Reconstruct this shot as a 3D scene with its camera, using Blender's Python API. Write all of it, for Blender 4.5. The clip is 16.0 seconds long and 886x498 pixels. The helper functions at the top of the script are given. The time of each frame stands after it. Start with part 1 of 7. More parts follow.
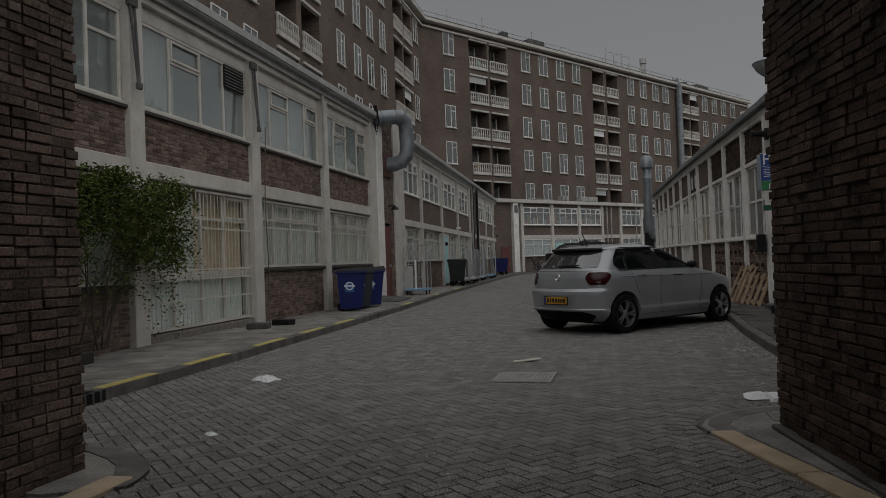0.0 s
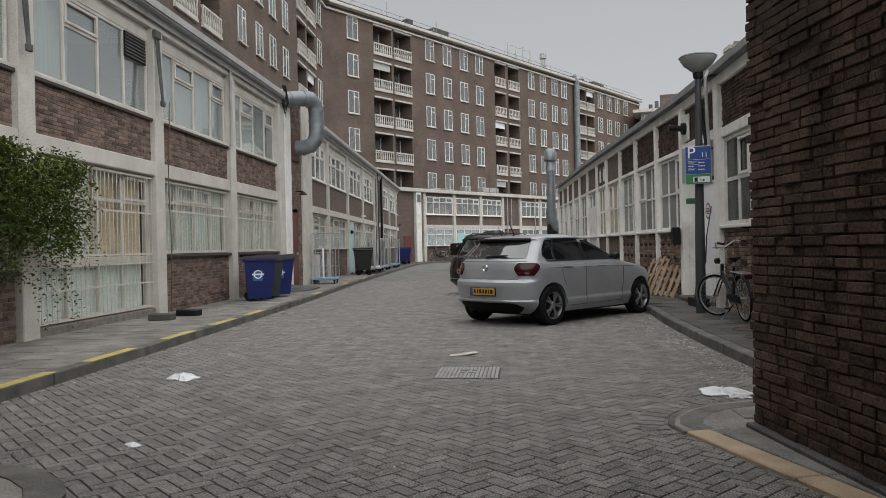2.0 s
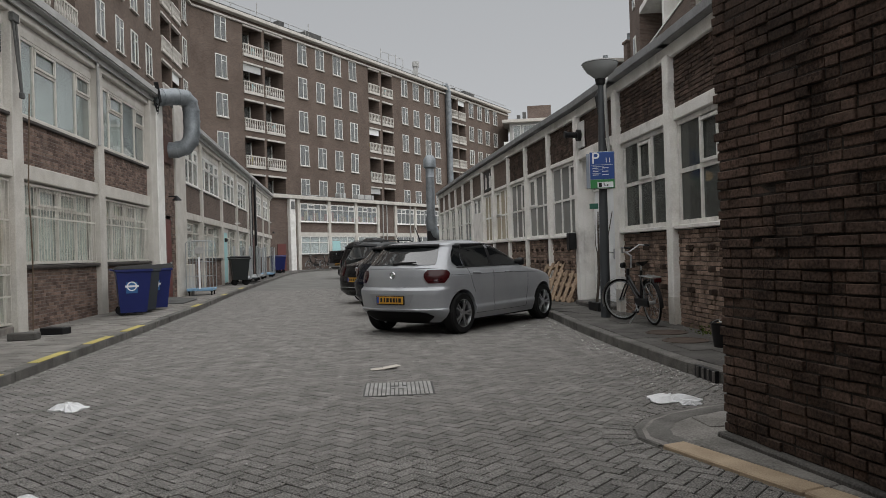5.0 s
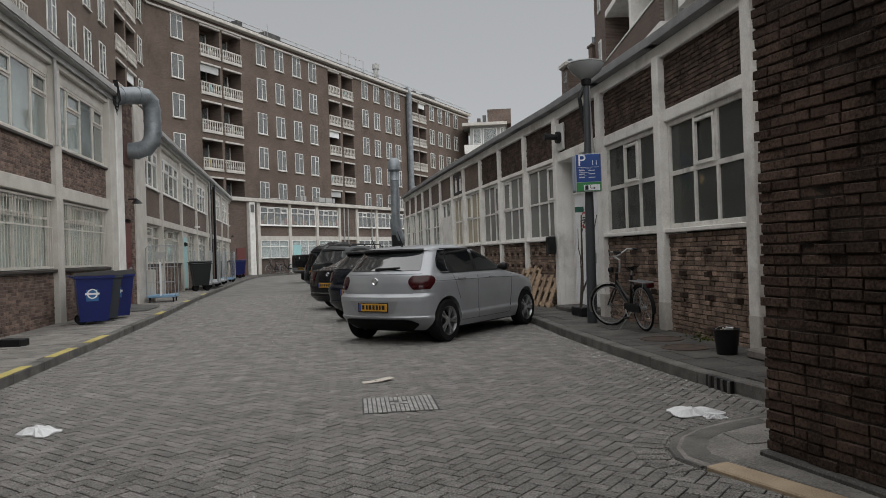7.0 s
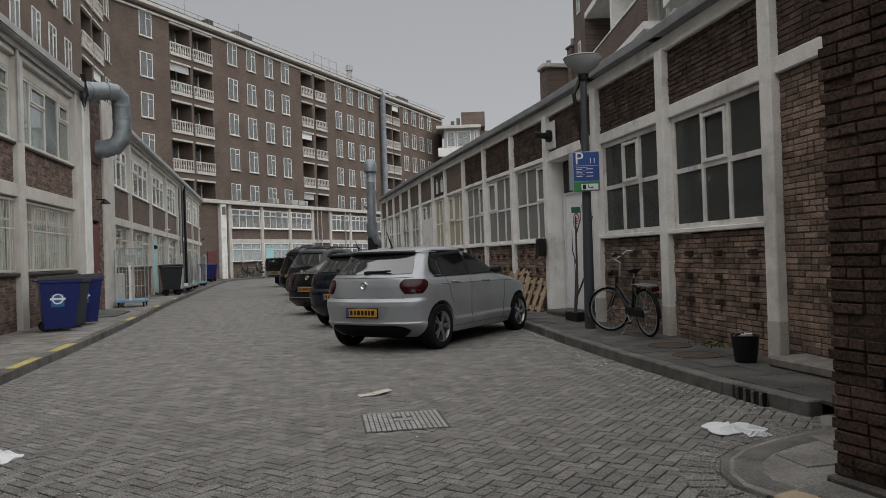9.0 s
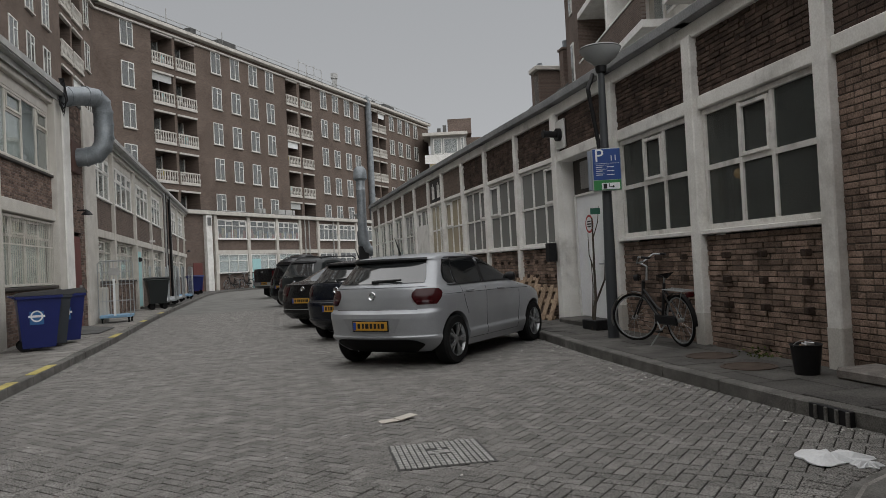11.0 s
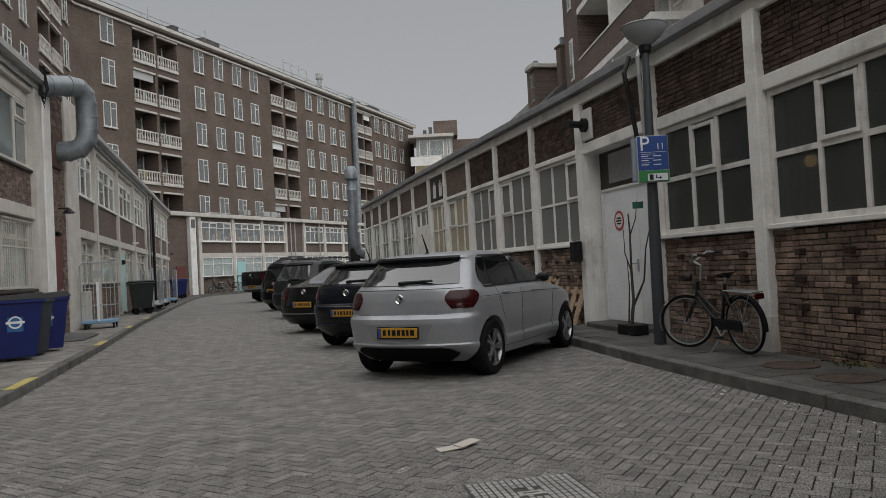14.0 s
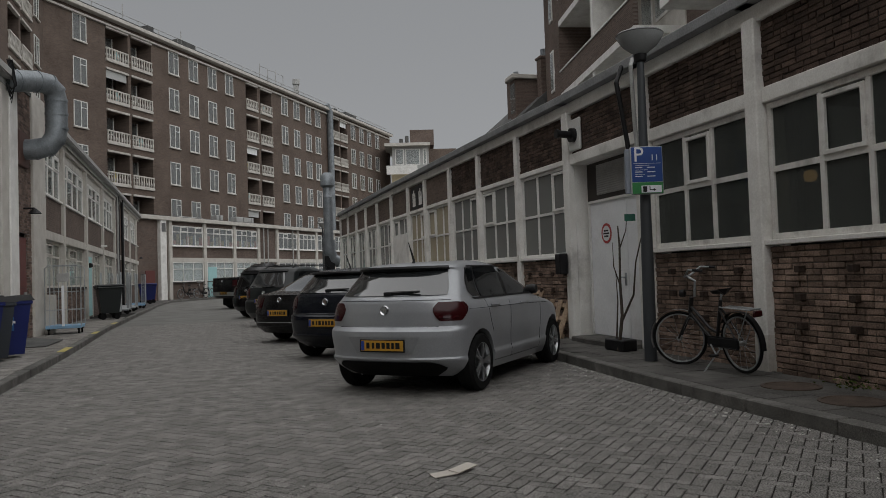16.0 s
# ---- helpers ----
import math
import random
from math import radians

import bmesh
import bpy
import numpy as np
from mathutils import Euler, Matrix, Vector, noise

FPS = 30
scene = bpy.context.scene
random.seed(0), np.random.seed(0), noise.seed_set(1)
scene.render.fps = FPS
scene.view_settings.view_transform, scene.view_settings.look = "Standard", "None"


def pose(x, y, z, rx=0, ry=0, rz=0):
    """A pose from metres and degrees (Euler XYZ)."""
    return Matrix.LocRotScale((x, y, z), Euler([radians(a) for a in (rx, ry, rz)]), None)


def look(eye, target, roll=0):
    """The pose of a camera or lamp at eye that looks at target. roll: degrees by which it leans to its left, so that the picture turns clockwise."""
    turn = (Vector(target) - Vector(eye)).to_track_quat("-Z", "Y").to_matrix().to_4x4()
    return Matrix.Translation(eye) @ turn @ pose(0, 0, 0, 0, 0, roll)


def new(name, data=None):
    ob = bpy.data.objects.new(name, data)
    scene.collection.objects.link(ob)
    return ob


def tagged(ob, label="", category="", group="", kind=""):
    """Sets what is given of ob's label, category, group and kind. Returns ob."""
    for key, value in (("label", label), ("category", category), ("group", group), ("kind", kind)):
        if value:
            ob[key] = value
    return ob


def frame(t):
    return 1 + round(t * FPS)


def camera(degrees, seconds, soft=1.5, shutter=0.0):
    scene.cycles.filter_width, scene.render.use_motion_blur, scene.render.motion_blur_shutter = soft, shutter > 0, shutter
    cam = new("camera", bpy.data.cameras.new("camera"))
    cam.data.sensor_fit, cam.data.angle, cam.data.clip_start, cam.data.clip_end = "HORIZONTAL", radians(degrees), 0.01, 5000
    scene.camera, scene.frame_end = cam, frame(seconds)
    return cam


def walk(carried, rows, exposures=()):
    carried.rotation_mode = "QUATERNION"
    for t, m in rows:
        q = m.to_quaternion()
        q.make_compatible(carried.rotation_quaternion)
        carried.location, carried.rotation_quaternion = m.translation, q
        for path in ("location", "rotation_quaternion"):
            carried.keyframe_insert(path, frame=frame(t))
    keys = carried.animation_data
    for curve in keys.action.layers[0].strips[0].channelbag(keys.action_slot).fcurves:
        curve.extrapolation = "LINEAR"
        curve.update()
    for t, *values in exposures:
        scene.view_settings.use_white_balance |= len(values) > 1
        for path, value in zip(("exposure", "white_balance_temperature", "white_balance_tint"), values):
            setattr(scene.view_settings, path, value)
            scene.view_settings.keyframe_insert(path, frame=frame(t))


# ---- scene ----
cam = camera(62.0, 16.0, 0.8)
PATH = [
    (0, (2.004, 1.08, 1.271), (1.573, 3.033, 1.302), -2.0),
    (0.5, (1.883, 1.243, 1.263), (1.518, 3.209, 1.284), -1.8),
    (1, (1.777, 1.352, 1.272), (1.48, 3.329, 1.284), -1.6),
    (1.5, (1.634, 1.426, 1.272), (1.406, 3.413, 1.273), -1.4),
    (2, (1.457, 1.503, 1.276), (1.303, 3.497, 1.27), -1.2),
    (2.5, (1.346, 1.585, 1.249), (1.264, 3.584, 1.239), -1.1),
    (3, (1.246, 1.694, 1.251), (1.235, 3.694, 1.241), -1.1),
    (3.5, (1.166, 1.782, 1.266), (1.22, 3.781, 1.256), -1.2),
    (4, (1.051, 1.867, 1.271), (1.166, 3.864, 1.267), -1.4),
    (6.5, (0.639, 2.334, 1.292), (0.921, 4.314, 1.303), -1.9),
    (7, (0.524, 2.472, 1.311), (0.837, 4.447, 1.322), -1.9),
    (7.5, (0.431, 2.575, 1.31), (0.772, 4.546, 1.322), -1.8),
    (8, (0.383, 2.718, 1.292), (0.749, 4.684, 1.305), -1.8),
    (8.5, (0.356, 2.893, 1.303), (0.736, 4.857, 1.318), -1.8),
    (11, (0.12, 3.956, 1.301), (0.548, 5.909, 1.339), -2.9),
    (11.5, (0.057, 4.141, 1.293), (0.496, 6.092, 1.338), -3.1),
    (12, (-0.041, 4.375, 1.296), (0.406, 6.324, 1.344), -3.2),
    (12.5, (-0.11, 4.545, 1.286), (0.34, 6.493, 1.332), -3.3),
    (13, (-0.165, 4.76, 1.271), (0.292, 6.707, 1.315), -3.3),
    (13.5, (-0.204, 4.947, 1.283), (0.261, 6.892, 1.326), -3.3),
    (14, (-0.262, 5.098, 1.277), (0.215, 7.039, 1.322), -3.0),
    (14.5, (-0.314, 5.215, 1.295), (0.178, 7.153, 1.346), -2.8),
    (15, (-0.35, 5.318, 1.295), (0.165, 7.25, 1.354), -2.5),
    (15.5, (-0.339, 5.42, 1.29), (0.194, 7.347, 1.355), -2.1),
    (16, (-0.34, 5.484, 1.293), (0.209, 7.406, 1.361), -1.9),
]
EXPO = [(0.0, -0.12), (0.3, 0.82), (0.6, 1.22), (1.2, 1.27), (2.5, 1.15), (3.5, 1.12), (7.0, 0.99), (12.0, 0.84), (14.5, 0.8), (15.5, 0.77), (16.0, 0.43)]
SKY_GREY = (1.68, 1.74, 1.82)
walk(cam, [(t, look(eye, target, roll)) for t, eye, target, roll in PATH], EXPO)

# ---- world and light: a flat overcast winter day ----
world = bpy.data.worlds.new("overcast_sky")
scene.world = world
world.use_nodes = True
wn, wl = world.node_tree.nodes, world.node_tree.links
sky = wn.new("ShaderNodeTexSky")
sky.sky_type, sky.sun_disc = "NISHITA", False
sky.sun_elevation, sky.sun_rotation = radians(42), radians(200)
grey = wn.new("ShaderNodeHueSaturation")
grey.inputs["Saturation"].default_value = 0.06
wl.new(sky.outputs[0], grey.inputs["Color"])
cloud = wn.new("ShaderNodeMix")
cloud.data_type = "RGBA"
cloud.inputs["Factor"].default_value = 0.88
cloud.inputs["B"].default_value = (SKY_GREY[0], SKY_GREY[1], SKY_GREY[2], 1)
wl.new(grey.outputs[0], cloud.inputs["A"])
wl.new(cloud.outputs["Result"], wn["Background"].inputs[0])
wn["Background"].inputs[1].default_value = 0.1
sun_data = bpy.data.lights.new("sun", "SUN")
sun_data.energy, sun_data.angle, sun_data.color = 1.75, radians(130), (1.0, 0.99, 0.98)
sun = new("sun", sun_data)
sun.matrix_world = look((0, 0, 0), (-0.15, 0.3, -0.94))

# ---- mesh tools ----
class Shape:
    """Collects boxes, tubes and sheets into one mesh."""

    def __init__(self, m=None):
        self.v, self.f, self.m = [], [], m

    def add(self, verts, faces):
        n = len(self.v)
        if self.m is not None:
            verts = [tuple(self.m @ Vector(p)) for p in verts]
        self.v += [tuple(p) for p in verts]
        self.f += [tuple(n + i for i in f) for f in faces]
        return self

    def box(self, x0, x1, y0, y1, z0, z1, c=0.0):
        if c <= 0:
            v = [(x, y, z) for z in (z0, z1) for y in (y0, y1) for x in (x0, x1)]
            return self.add(v, [(0, 2, 3, 1), (4, 5, 7, 6), (0, 1, 5, 4), (2, 6, 7, 3), (0, 4, 6, 2), (1, 3, 7, 5)])
        bm = bmesh.new()
        bmesh.ops.create_cube(bm, size=1, matrix=Matrix.LocRotScale(((x0 + x1) / 2, (y0 + y1) / 2, (z0 + z1) / 2), None, (x1 - x0, y1 - y0, z1 - z0)))
        bmesh.ops.bevel(bm, geom=bm.edges[:], offset=c, segments=1, affect="EDGES")
        bm.verts.index_update()
        self.add([p.co[:] for p in bm.verts], [[p.index for p in f.verts] for f in bm.faces])
        bm.free()
        return self

    def rim(self, u0, u1, y0, y1, z0, z1, w, c=0.004):
        """A rectangular frame in one piece, its front edges eased."""
        def loop(d, y):
            return [(u0 + d, y, z0 + d), (u1 - d, y, z0 + d), (u1 - d, y, z1 - d), (u0 + d, y, z1 - d)]
        v = loop(0, y1) + loop(0, y0 + c) + loop(c, y0) + loop(w - c, y0) + loop(w, y0 + c) + loop(w, y1)
        return self.add(v, [(4 * i + k, 4 * i + (k + 1) % 4, 4 * ((i + 1) % 6) + (k + 1) % 4, 4 * ((i + 1) % 6) + k) for i in range(6) for k in range(4)])

    def obox(self, m, sx, sy, sz):
        """A box centred on the pose m."""
        v = [tuple(m @ Vector((x * sx / 2, y * sy / 2, z * sz / 2))) for z in (-1, 1) for y in (-1, 1) for x in (-1, 1)]
        return self.add(v, [(0, 2, 3, 1), (4, 5, 7, 6), (0, 1, 5, 4), (2, 6, 7, 3), (0, 4, 6, 2), (1, 3, 7, 5)])

    def tube(self, pts, r, n=8, caps=True):
        pts = [Vector(p) for p in pts]
        rs = r if isinstance(r, (list, tuple)) else [r] * len(pts)
        verts, faces, side = [], [], None
        for i, p in enumerate(pts):
            d = (pts[min(i + 1, len(pts) - 1)] - pts[max(i - 1, 0)]).normalized()
            if side is None:
                side = d.orthogonal().normalized()
            side = (side - d * side.dot(d)).normalized()
            other = d.cross(side)
            verts += [tuple(p + rs[i] * (math.cos(a) * side + math.sin(a) * other)) for a in (2 * math.pi * k / n for k in range(n))]
        for i in range(len(pts) - 1):
            faces += [(i * n + k, i * n + (k + 1) % n, (i + 1) * n + (k + 1) % n, (i + 1) * n + k) for k in range(n)]
        if caps:
            faces += [tuple(range(n - 1, -1, -1)), tuple((len(pts) - 1) * n + k for k in range(n))]
        return self.add(verts, faces)

    def lathe(self, profile, n=24, m=None, closed=False):
        """Turns (radius, height) pairs round the z axis of the pose m."""
        m = m or Matrix()
        verts = [tuple(m @ Vector((r * math.cos(a), r * math.sin(a), h))) for r, h in profile for a in (2 * math.pi * k / n for k in range(n))]
        rows = len(profile)
        faces = [(i * n + k, i * n + (k + 1) % n, ((i + 1) % rows) * n + (k + 1) % n, ((i + 1) % rows) * n + k) for i in range(rows if closed else rows - 1) for k in range(n)]
        return self.add(verts, faces)

    def sheet(self, rows):
        n = len(rows[0])
        return self.add([p for row in rows for p in row], [(i * n + k, i * n + k + 1, (i + 1) * n + k + 1, (i + 1) * n + k) for i in range(len(rows) - 1) for k in range(n - 1)])

    def prism(self, outline, z0, z1):
        n = len(outline)
        return self.add([(x, y, z) for z in (z0, z1) for x, y in outline], [tuple(range(n - 1, -1, -1)), tuple(range(n, 2 * n))] + [(k, (k + 1) % n, n + (k + 1) % n, n + k) for k in range(n)])

    def mesh(self, name, material, smooth=False):
        me = bpy.data.meshes.new(name)
        me.from_pydata(self.v, [], self.f)
        me.validate()
        if material:
            me.materials.append(material)
        if smooth:
            me.shade_smooth()
            me.set_sharp_from_angle(angle=radians(38))
        return me


def part(name, shape, material, parent=None, label="", smooth=False, at=None):
    """One mesh object under a thing or a part; shape may be a ready mesh, shared by alike pieces."""
    me = shape if isinstance(shape, bpy.types.Mesh) else shape.mesh(name, material, smooth)
    ob = new(name, me)
    if parent is not None:
        ob.parent = parent
    if at is not None:
        ob.matrix_basis = at
    return tagged(ob, label)


def thing(name, m, label, category, group="", kind=""):
    ob = new(name)
    ob.empty_display_size = 0.2
    ob.matrix_basis = m
    return tagged(ob, label, category, group, kind)


def along(a, b, z=0.0):
    """A facade's own axes: x from a to b, y into the building, z up."""
    d = Vector((b[0] - a[0], b[1] - a[1], 0)).normalized()
    return Matrix(((d.x, -d.y, 0, a[0]), (d.y, d.x, 0, a[1]), (0, 0, 1, z), (0, 0, 0, 1)))


# ---- materials ----
def material(name, c1, c2, rough=0.7, scale=6.0, fine=90.0, bump=0.15, metal=0.0, spread=0.0, spec=0.22, stain=None, stain_amount=0.0, stretch=(1, 1, 1), grain=0.5, band=0.12):
    """A two-scale procedural surface; spread varies it from piece to piece."""
    mt = bpy.data.materials.new(name)
    mt.use_nodes = True
    n, l = mt.node_tree.nodes, mt.node_tree.links
    b = n["Principled BSDF"]
    geo = n.new("ShaderNodeNewGeometry")
    mp = n.new("ShaderNodeMapping")
    mp.inputs["Scale"].default_value = stretch
    l.new(geo.outputs["Position"], mp.inputs["Vector"])
    big = n.new("ShaderNodeTexNoise")
    big.inputs["Scale"].default_value, big.inputs["Detail"].default_value = scale, 4
    small = n.new("ShaderNodeTexNoise")
    small.inputs["Scale"].default_value, small.inputs["Detail"].default_value = fine, 3
    l.new(mp.outputs[0], big.inputs["Vector"])
    l.new(mp.outputs[0], small.inputs["Vector"])
    add = n.new("ShaderNodeMath")
    add.operation = "MULTIPLY_ADD"
    add.inputs[1].default_value = grain
    l.new(small.outputs[0], add.inputs[0])
    half = n.new("ShaderNodeMath")
    half.operation = "MULTIPLY"
    half.inputs[1].default_value = 1 - grain
    l.new(big.outputs[0], half.inputs[0])
    l.new(half.outputs[0], add.inputs[2])
    ramp = n.new("ShaderNodeValToRGB")
    ramp.color_ramp.elements[0].position, ramp.color_ramp.elements[1].position = 0.5 - band, 0.5 + band
    ramp.color_ramp.elements[0].color, ramp.color_ramp.elements[1].color = (*c1, 1), (*c2, 1)
    l.new(add.outputs[0], ramp.inputs[0])
    out = ramp.outputs[0]
    if spread > 0:
        info = n.new("ShaderNodeObjectInfo")
        tot = n.new("ShaderNodeMath")
        tot.operation = "ADD"
        l.new(info.outputs["Random"], tot.inputs[0])
        l.new(geo.outputs["Random Per Island"], tot.inputs[1])
        frac = n.new("ShaderNodeMath")
        frac.operation = "FRACT"
        l.new(tot.outputs[0], frac.inputs[0])
        rng = n.new("ShaderNodeMapRange")
        rng.inputs["To Min"].default_value, rng.inputs["To Max"].default_value = 1 - spread, 1 + spread
        l.new(frac.outputs[0], rng.inputs["Value"])
        hsv = n.new("ShaderNodeHueSaturation")
        l.new(rng.outputs[0], hsv.inputs["Value"])
        l.new(out, hsv.inputs["Color"])
        out = hsv.outputs[0]
    if stain is not None:
        blot = n.new("ShaderNodeTexNoise")
        blot.inputs["Scale"].default_value, blot.inputs["Detail"].default_value, blot.inputs["Roughness"].default_value = scale * 0.35, 6, 0.65
        l.new(mp.outputs[0], blot.inputs["Vector"])
        cut = n.new("ShaderNodeValToRGB")
        cut.color_ramp.elements[0].position, cut.color_ramp.elements[1].position = 0.52, 0.68
        l.new(blot.outputs[0], cut.inputs[0])
        amount = n.new("ShaderNodeMath")
        amount.operation = "MULTIPLY"
        amount.inputs[1].default_value = stain_amount
        l.new(cut.outputs[0], amount.inputs[0])
        mix = n.new("ShaderNodeMix")
        mix.data_type = "RGBA"
        mix.inputs["B"].default_value = (*stain, 1)
        l.new(amount.outputs[0], mix.inputs["Factor"])
        l.new(out, mix.inputs["A"])
        out = mix.outputs["Result"]
    l.new(out, b.inputs["Base Color"])
    b.inputs["Roughness"].default_value, b.inputs["Metallic"].default_value, b.inputs["Specular IOR Level"].default_value = rough, metal, spec
    if bump > 0:
        bp = n.new("ShaderNodeBump")
        bp.inputs["Strength"].default_value, bp.inputs["Distance"].default_value = bump, 0.01
        l.new(add.outputs[0], bp.inputs["Height"])
        l.new(bp.outputs[0], b.inputs["Normal"])
    return mt


def far_brick(name, c1, c2, mortar):
    """Brickwork seen from far off, laid along the object's own x and z axes."""
    mt = material(name, c1, c2, 0.85, 0.5, 14, 0.1)
    n, l = mt.node_tree.nodes, mt.node_tree.links
    tc = n.new("ShaderNodeTexCoord")
    sep, com = n.new("ShaderNodeSeparateXYZ"), n.new("ShaderNodeCombineXYZ")
    l.new(tc.outputs["Object"], sep.inputs[0])
    l.new(sep.outputs[0], com.inputs[0])
    l.new(sep.outputs[2], com.inputs[1])
    br = n.new("ShaderNodeTexBrick")
    br.inputs["Scale"].default_value = 1.0
    br.inputs["Brick Width"].default_value, br.inputs["Row Height"].default_value, br.inputs["Mortar Size"].default_value = 0.22, 0.0625, 0.006
    br.inputs["Mortar"].default_value = (*mortar, 1)
    l.new(com.outputs[0], br.inputs["Vector"])
    base = n["Principled BSDF"].inputs["Base Color"].links[0].from_socket
    hsv = n.new("ShaderNodeHueSaturation")
    hsv.inputs["Value"].default_value = 0.72
    l.new(base, br.inputs["Color1"])
    l.new(base, hsv.inputs["Color"])
    l.new(hsv.outputs[0], br.inputs["Color2"])
    l.new(br.outputs[0], n["Principled BSDF"].inputs["Base Color"])
    return mt


def glass(name, tint, gloss_rough=0.02, body=0.0, body_col=(0.1, 0.1, 0.1), wave=0.0, ior=2.3):
    """A thin pane: clear, with Fresnel gloss; body > 0 mixes in a flat tone: dust and frosting, and painted sky
    reflection on upper panes.
    """
    mt = bpy.data.materials.new(name)
    mt.use_nodes = True
    n, l = mt.node_tree.nodes, mt.node_tree.links
    n.remove(n["Principled BSDF"])
    clear = n.new("ShaderNodeBsdfTransparent")
    clear.inputs[0].default_value = (*tint, 1)
    shine = n.new("ShaderNodeBsdfGlossy")
    shine.inputs["Roughness"].default_value = gloss_rough
    lw = n.new("ShaderNodeLayerWeight")
    lw.inputs["Blend"].default_value = 0.5
    steep = n.new("ShaderNodeMath")
    steep.operation = "POWER"
    steep.inputs[1].default_value = 5.0
    l.new(lw.outputs["Facing"], steep.inputs[0])
    f0 = 0.6 * ((ior - 1) / (ior + 1)) ** 2
    fr = n.new("ShaderNodeMath")
    fr.operation = "MULTIPLY_ADD"
    fr.inputs[1].default_value, fr.inputs[2].default_value = 0.8 - f0, f0
    l.new(steep.outputs[0], fr.inputs[0])
    under = clear.outputs[0]
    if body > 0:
        dust_or_sky = n.new("ShaderNodeBsdfDiffuse")
        dust_or_sky.inputs[0].default_value = (*body_col, 1)
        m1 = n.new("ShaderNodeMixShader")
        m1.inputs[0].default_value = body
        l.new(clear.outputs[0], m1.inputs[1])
        l.new(dust_or_sky.outputs[0], m1.inputs[2])
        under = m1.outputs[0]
    m2 = n.new("ShaderNodeMixShader")
    l.new(fr.outputs[0], m2.inputs[0])
    l.new(under, m2.inputs[1])
    l.new(shine.outputs[0], m2.inputs[2])
    l.new(m2.outputs[0], n["Material Output"].inputs[0])
    if wave > 0:
        geo, ns, bp = n.new("ShaderNodeNewGeometry"), n.new("ShaderNodeTexNoise"), n.new("ShaderNodeBump")
        ns.inputs["Scale"].default_value = 1.3
        bp.inputs["Strength"].default_value, bp.inputs["Distance"].default_value = wave, 0.05
        l.new(geo.outputs["Position"], ns.inputs["Vector"])
        l.new(ns.outputs[0], bp.inputs["Height"])
        l.new(bp.outputs[0], shine.inputs["Normal"])
    return mt


def plain(name, col, rough=0.5, metal=0.0, coat=0.0, spec=0.5):
    mt = material(name, tuple(x * 0.92 for x in col), tuple(min(1, x * 1.06) for x in col), rough, 3, 60, 0.03, metal, spec=spec)
    mt.node_tree.nodes["Principled BSDF"].inputs["Coat Weight"].default_value = coat
    return mt


PAVER = material("street_paver", (0.062, 0.0595, 0.0555), (0.318, 0.305, 0.287), 0.85, 5.0, 95, 1.0, spread=0.17, stain=(0.13, 0.12, 0.108), stain_amount=0.14, grain=0.8, band=0.12)
JOINT = material("sandy_joint", (0.012, 0.011, 0.01), (0.034, 0.031, 0.027), 0.95, 9, 160, 0.5)
ASPHALT = material("far_paving", (0.12, 0.118, 0.11), (0.2, 0.196, 0.185), 0.85, 1.2, 40, 0.4)
SLAB = material("pavement_slab", (0.05, 0.048, 0.045), (0.135, 0.128, 0.12), 0.85, 2.2, 70, 0.3, spread=0.12, stain=(0.07, 0.066, 0.06), stain_amount=0.6)
SLAB_L = material("pale_pavement_slab", (0.135, 0.128, 0.117), (0.29, 0.276, 0.256), 0.85, 2.2, 70, 0.3, spread=0.14, stain=(0.1, 0.094, 0.085), stain_amount=0.5)
KERB = material("kerb_concrete", (0.08, 0.077, 0.071), (0.19, 0.182, 0.17), 0.8, 4, 90, 0.35, spread=0.1, stain=(0.07, 0.068, 0.062), stain_amount=0.6)
YELLOW = material("worn_yellow_paint", (0.4, 0.33, 0.1), (0.56, 0.47, 0.17), 0.75, 6, 60, 0.3, stain=(0.2, 0.18, 0.12), stain_amount=0.8)
SAND = material("sand_stone_kerb", (0.34, 0.26, 0.18), (0.52, 0.41, 0.29), 0.75, 4, 120, 0.3, spread=0.08, stain=(0.2, 0.15, 0.11), stain_amount=0.5)
BRICK_L = material("brown_brick", (0.092, 0.064, 0.052), (0.235, 0.165, 0.136), 0.85, 5, 75, 0.6, spread=0.42, stain=(0.28, 0.22, 0.19), stain_amount=0.25)
BRICK_R = material("red_brown_brick", (0.043, 0.03, 0.024), (0.118, 0.082, 0.065), 0.9, 4, 75, 0.7, spread=0.32, stain=(0.06, 0.045, 0.04), stain_amount=0.5)
# Right passage wall: its shade is darkened into the brick colour.
BRICK_G = material("old_shaded_gateway_brick", (0.033, 0.023, 0.018), (0.135, 0.089, 0.069), 0.9, 3, 55, 1.0, spread=0.32, stain=(0.045, 0.035, 0.03), stain_amount=0.6)
# Left passage wall: the yard's light is put into this paler brick.
BRICK_GL = material("worn_brown_yard_lit_brick", (0.075, 0.055, 0.045), (0.23, 0.165, 0.135), 0.9, 3, 55, 1.0, spread=0.34, stain=(0.06, 0.048, 0.04), stain_amount=0.5)
BRICK_LOW = material("weathered_red_brick", (0.13, 0.094, 0.074), (0.335, 0.242, 0.192), 0.9, 4, 60, 1.0, spread=0.38, stain=(0.05, 0.04, 0.034), stain_amount=0.5)
MORTAR = material("grey_mortar", (0.14, 0.125, 0.115), (0.26, 0.24, 0.22), 0.95, 8, 120, 0.5)
MORTAR_D = material("dark_mortar", (0.022, 0.019, 0.017), (0.065, 0.057, 0.05), 0.95, 8, 120, 0.5)
MORTAR_LOW = material("sooty_mortar", (0.05, 0.043, 0.037), (0.12, 0.105, 0.092), 0.95, 8, 120, 0.5)
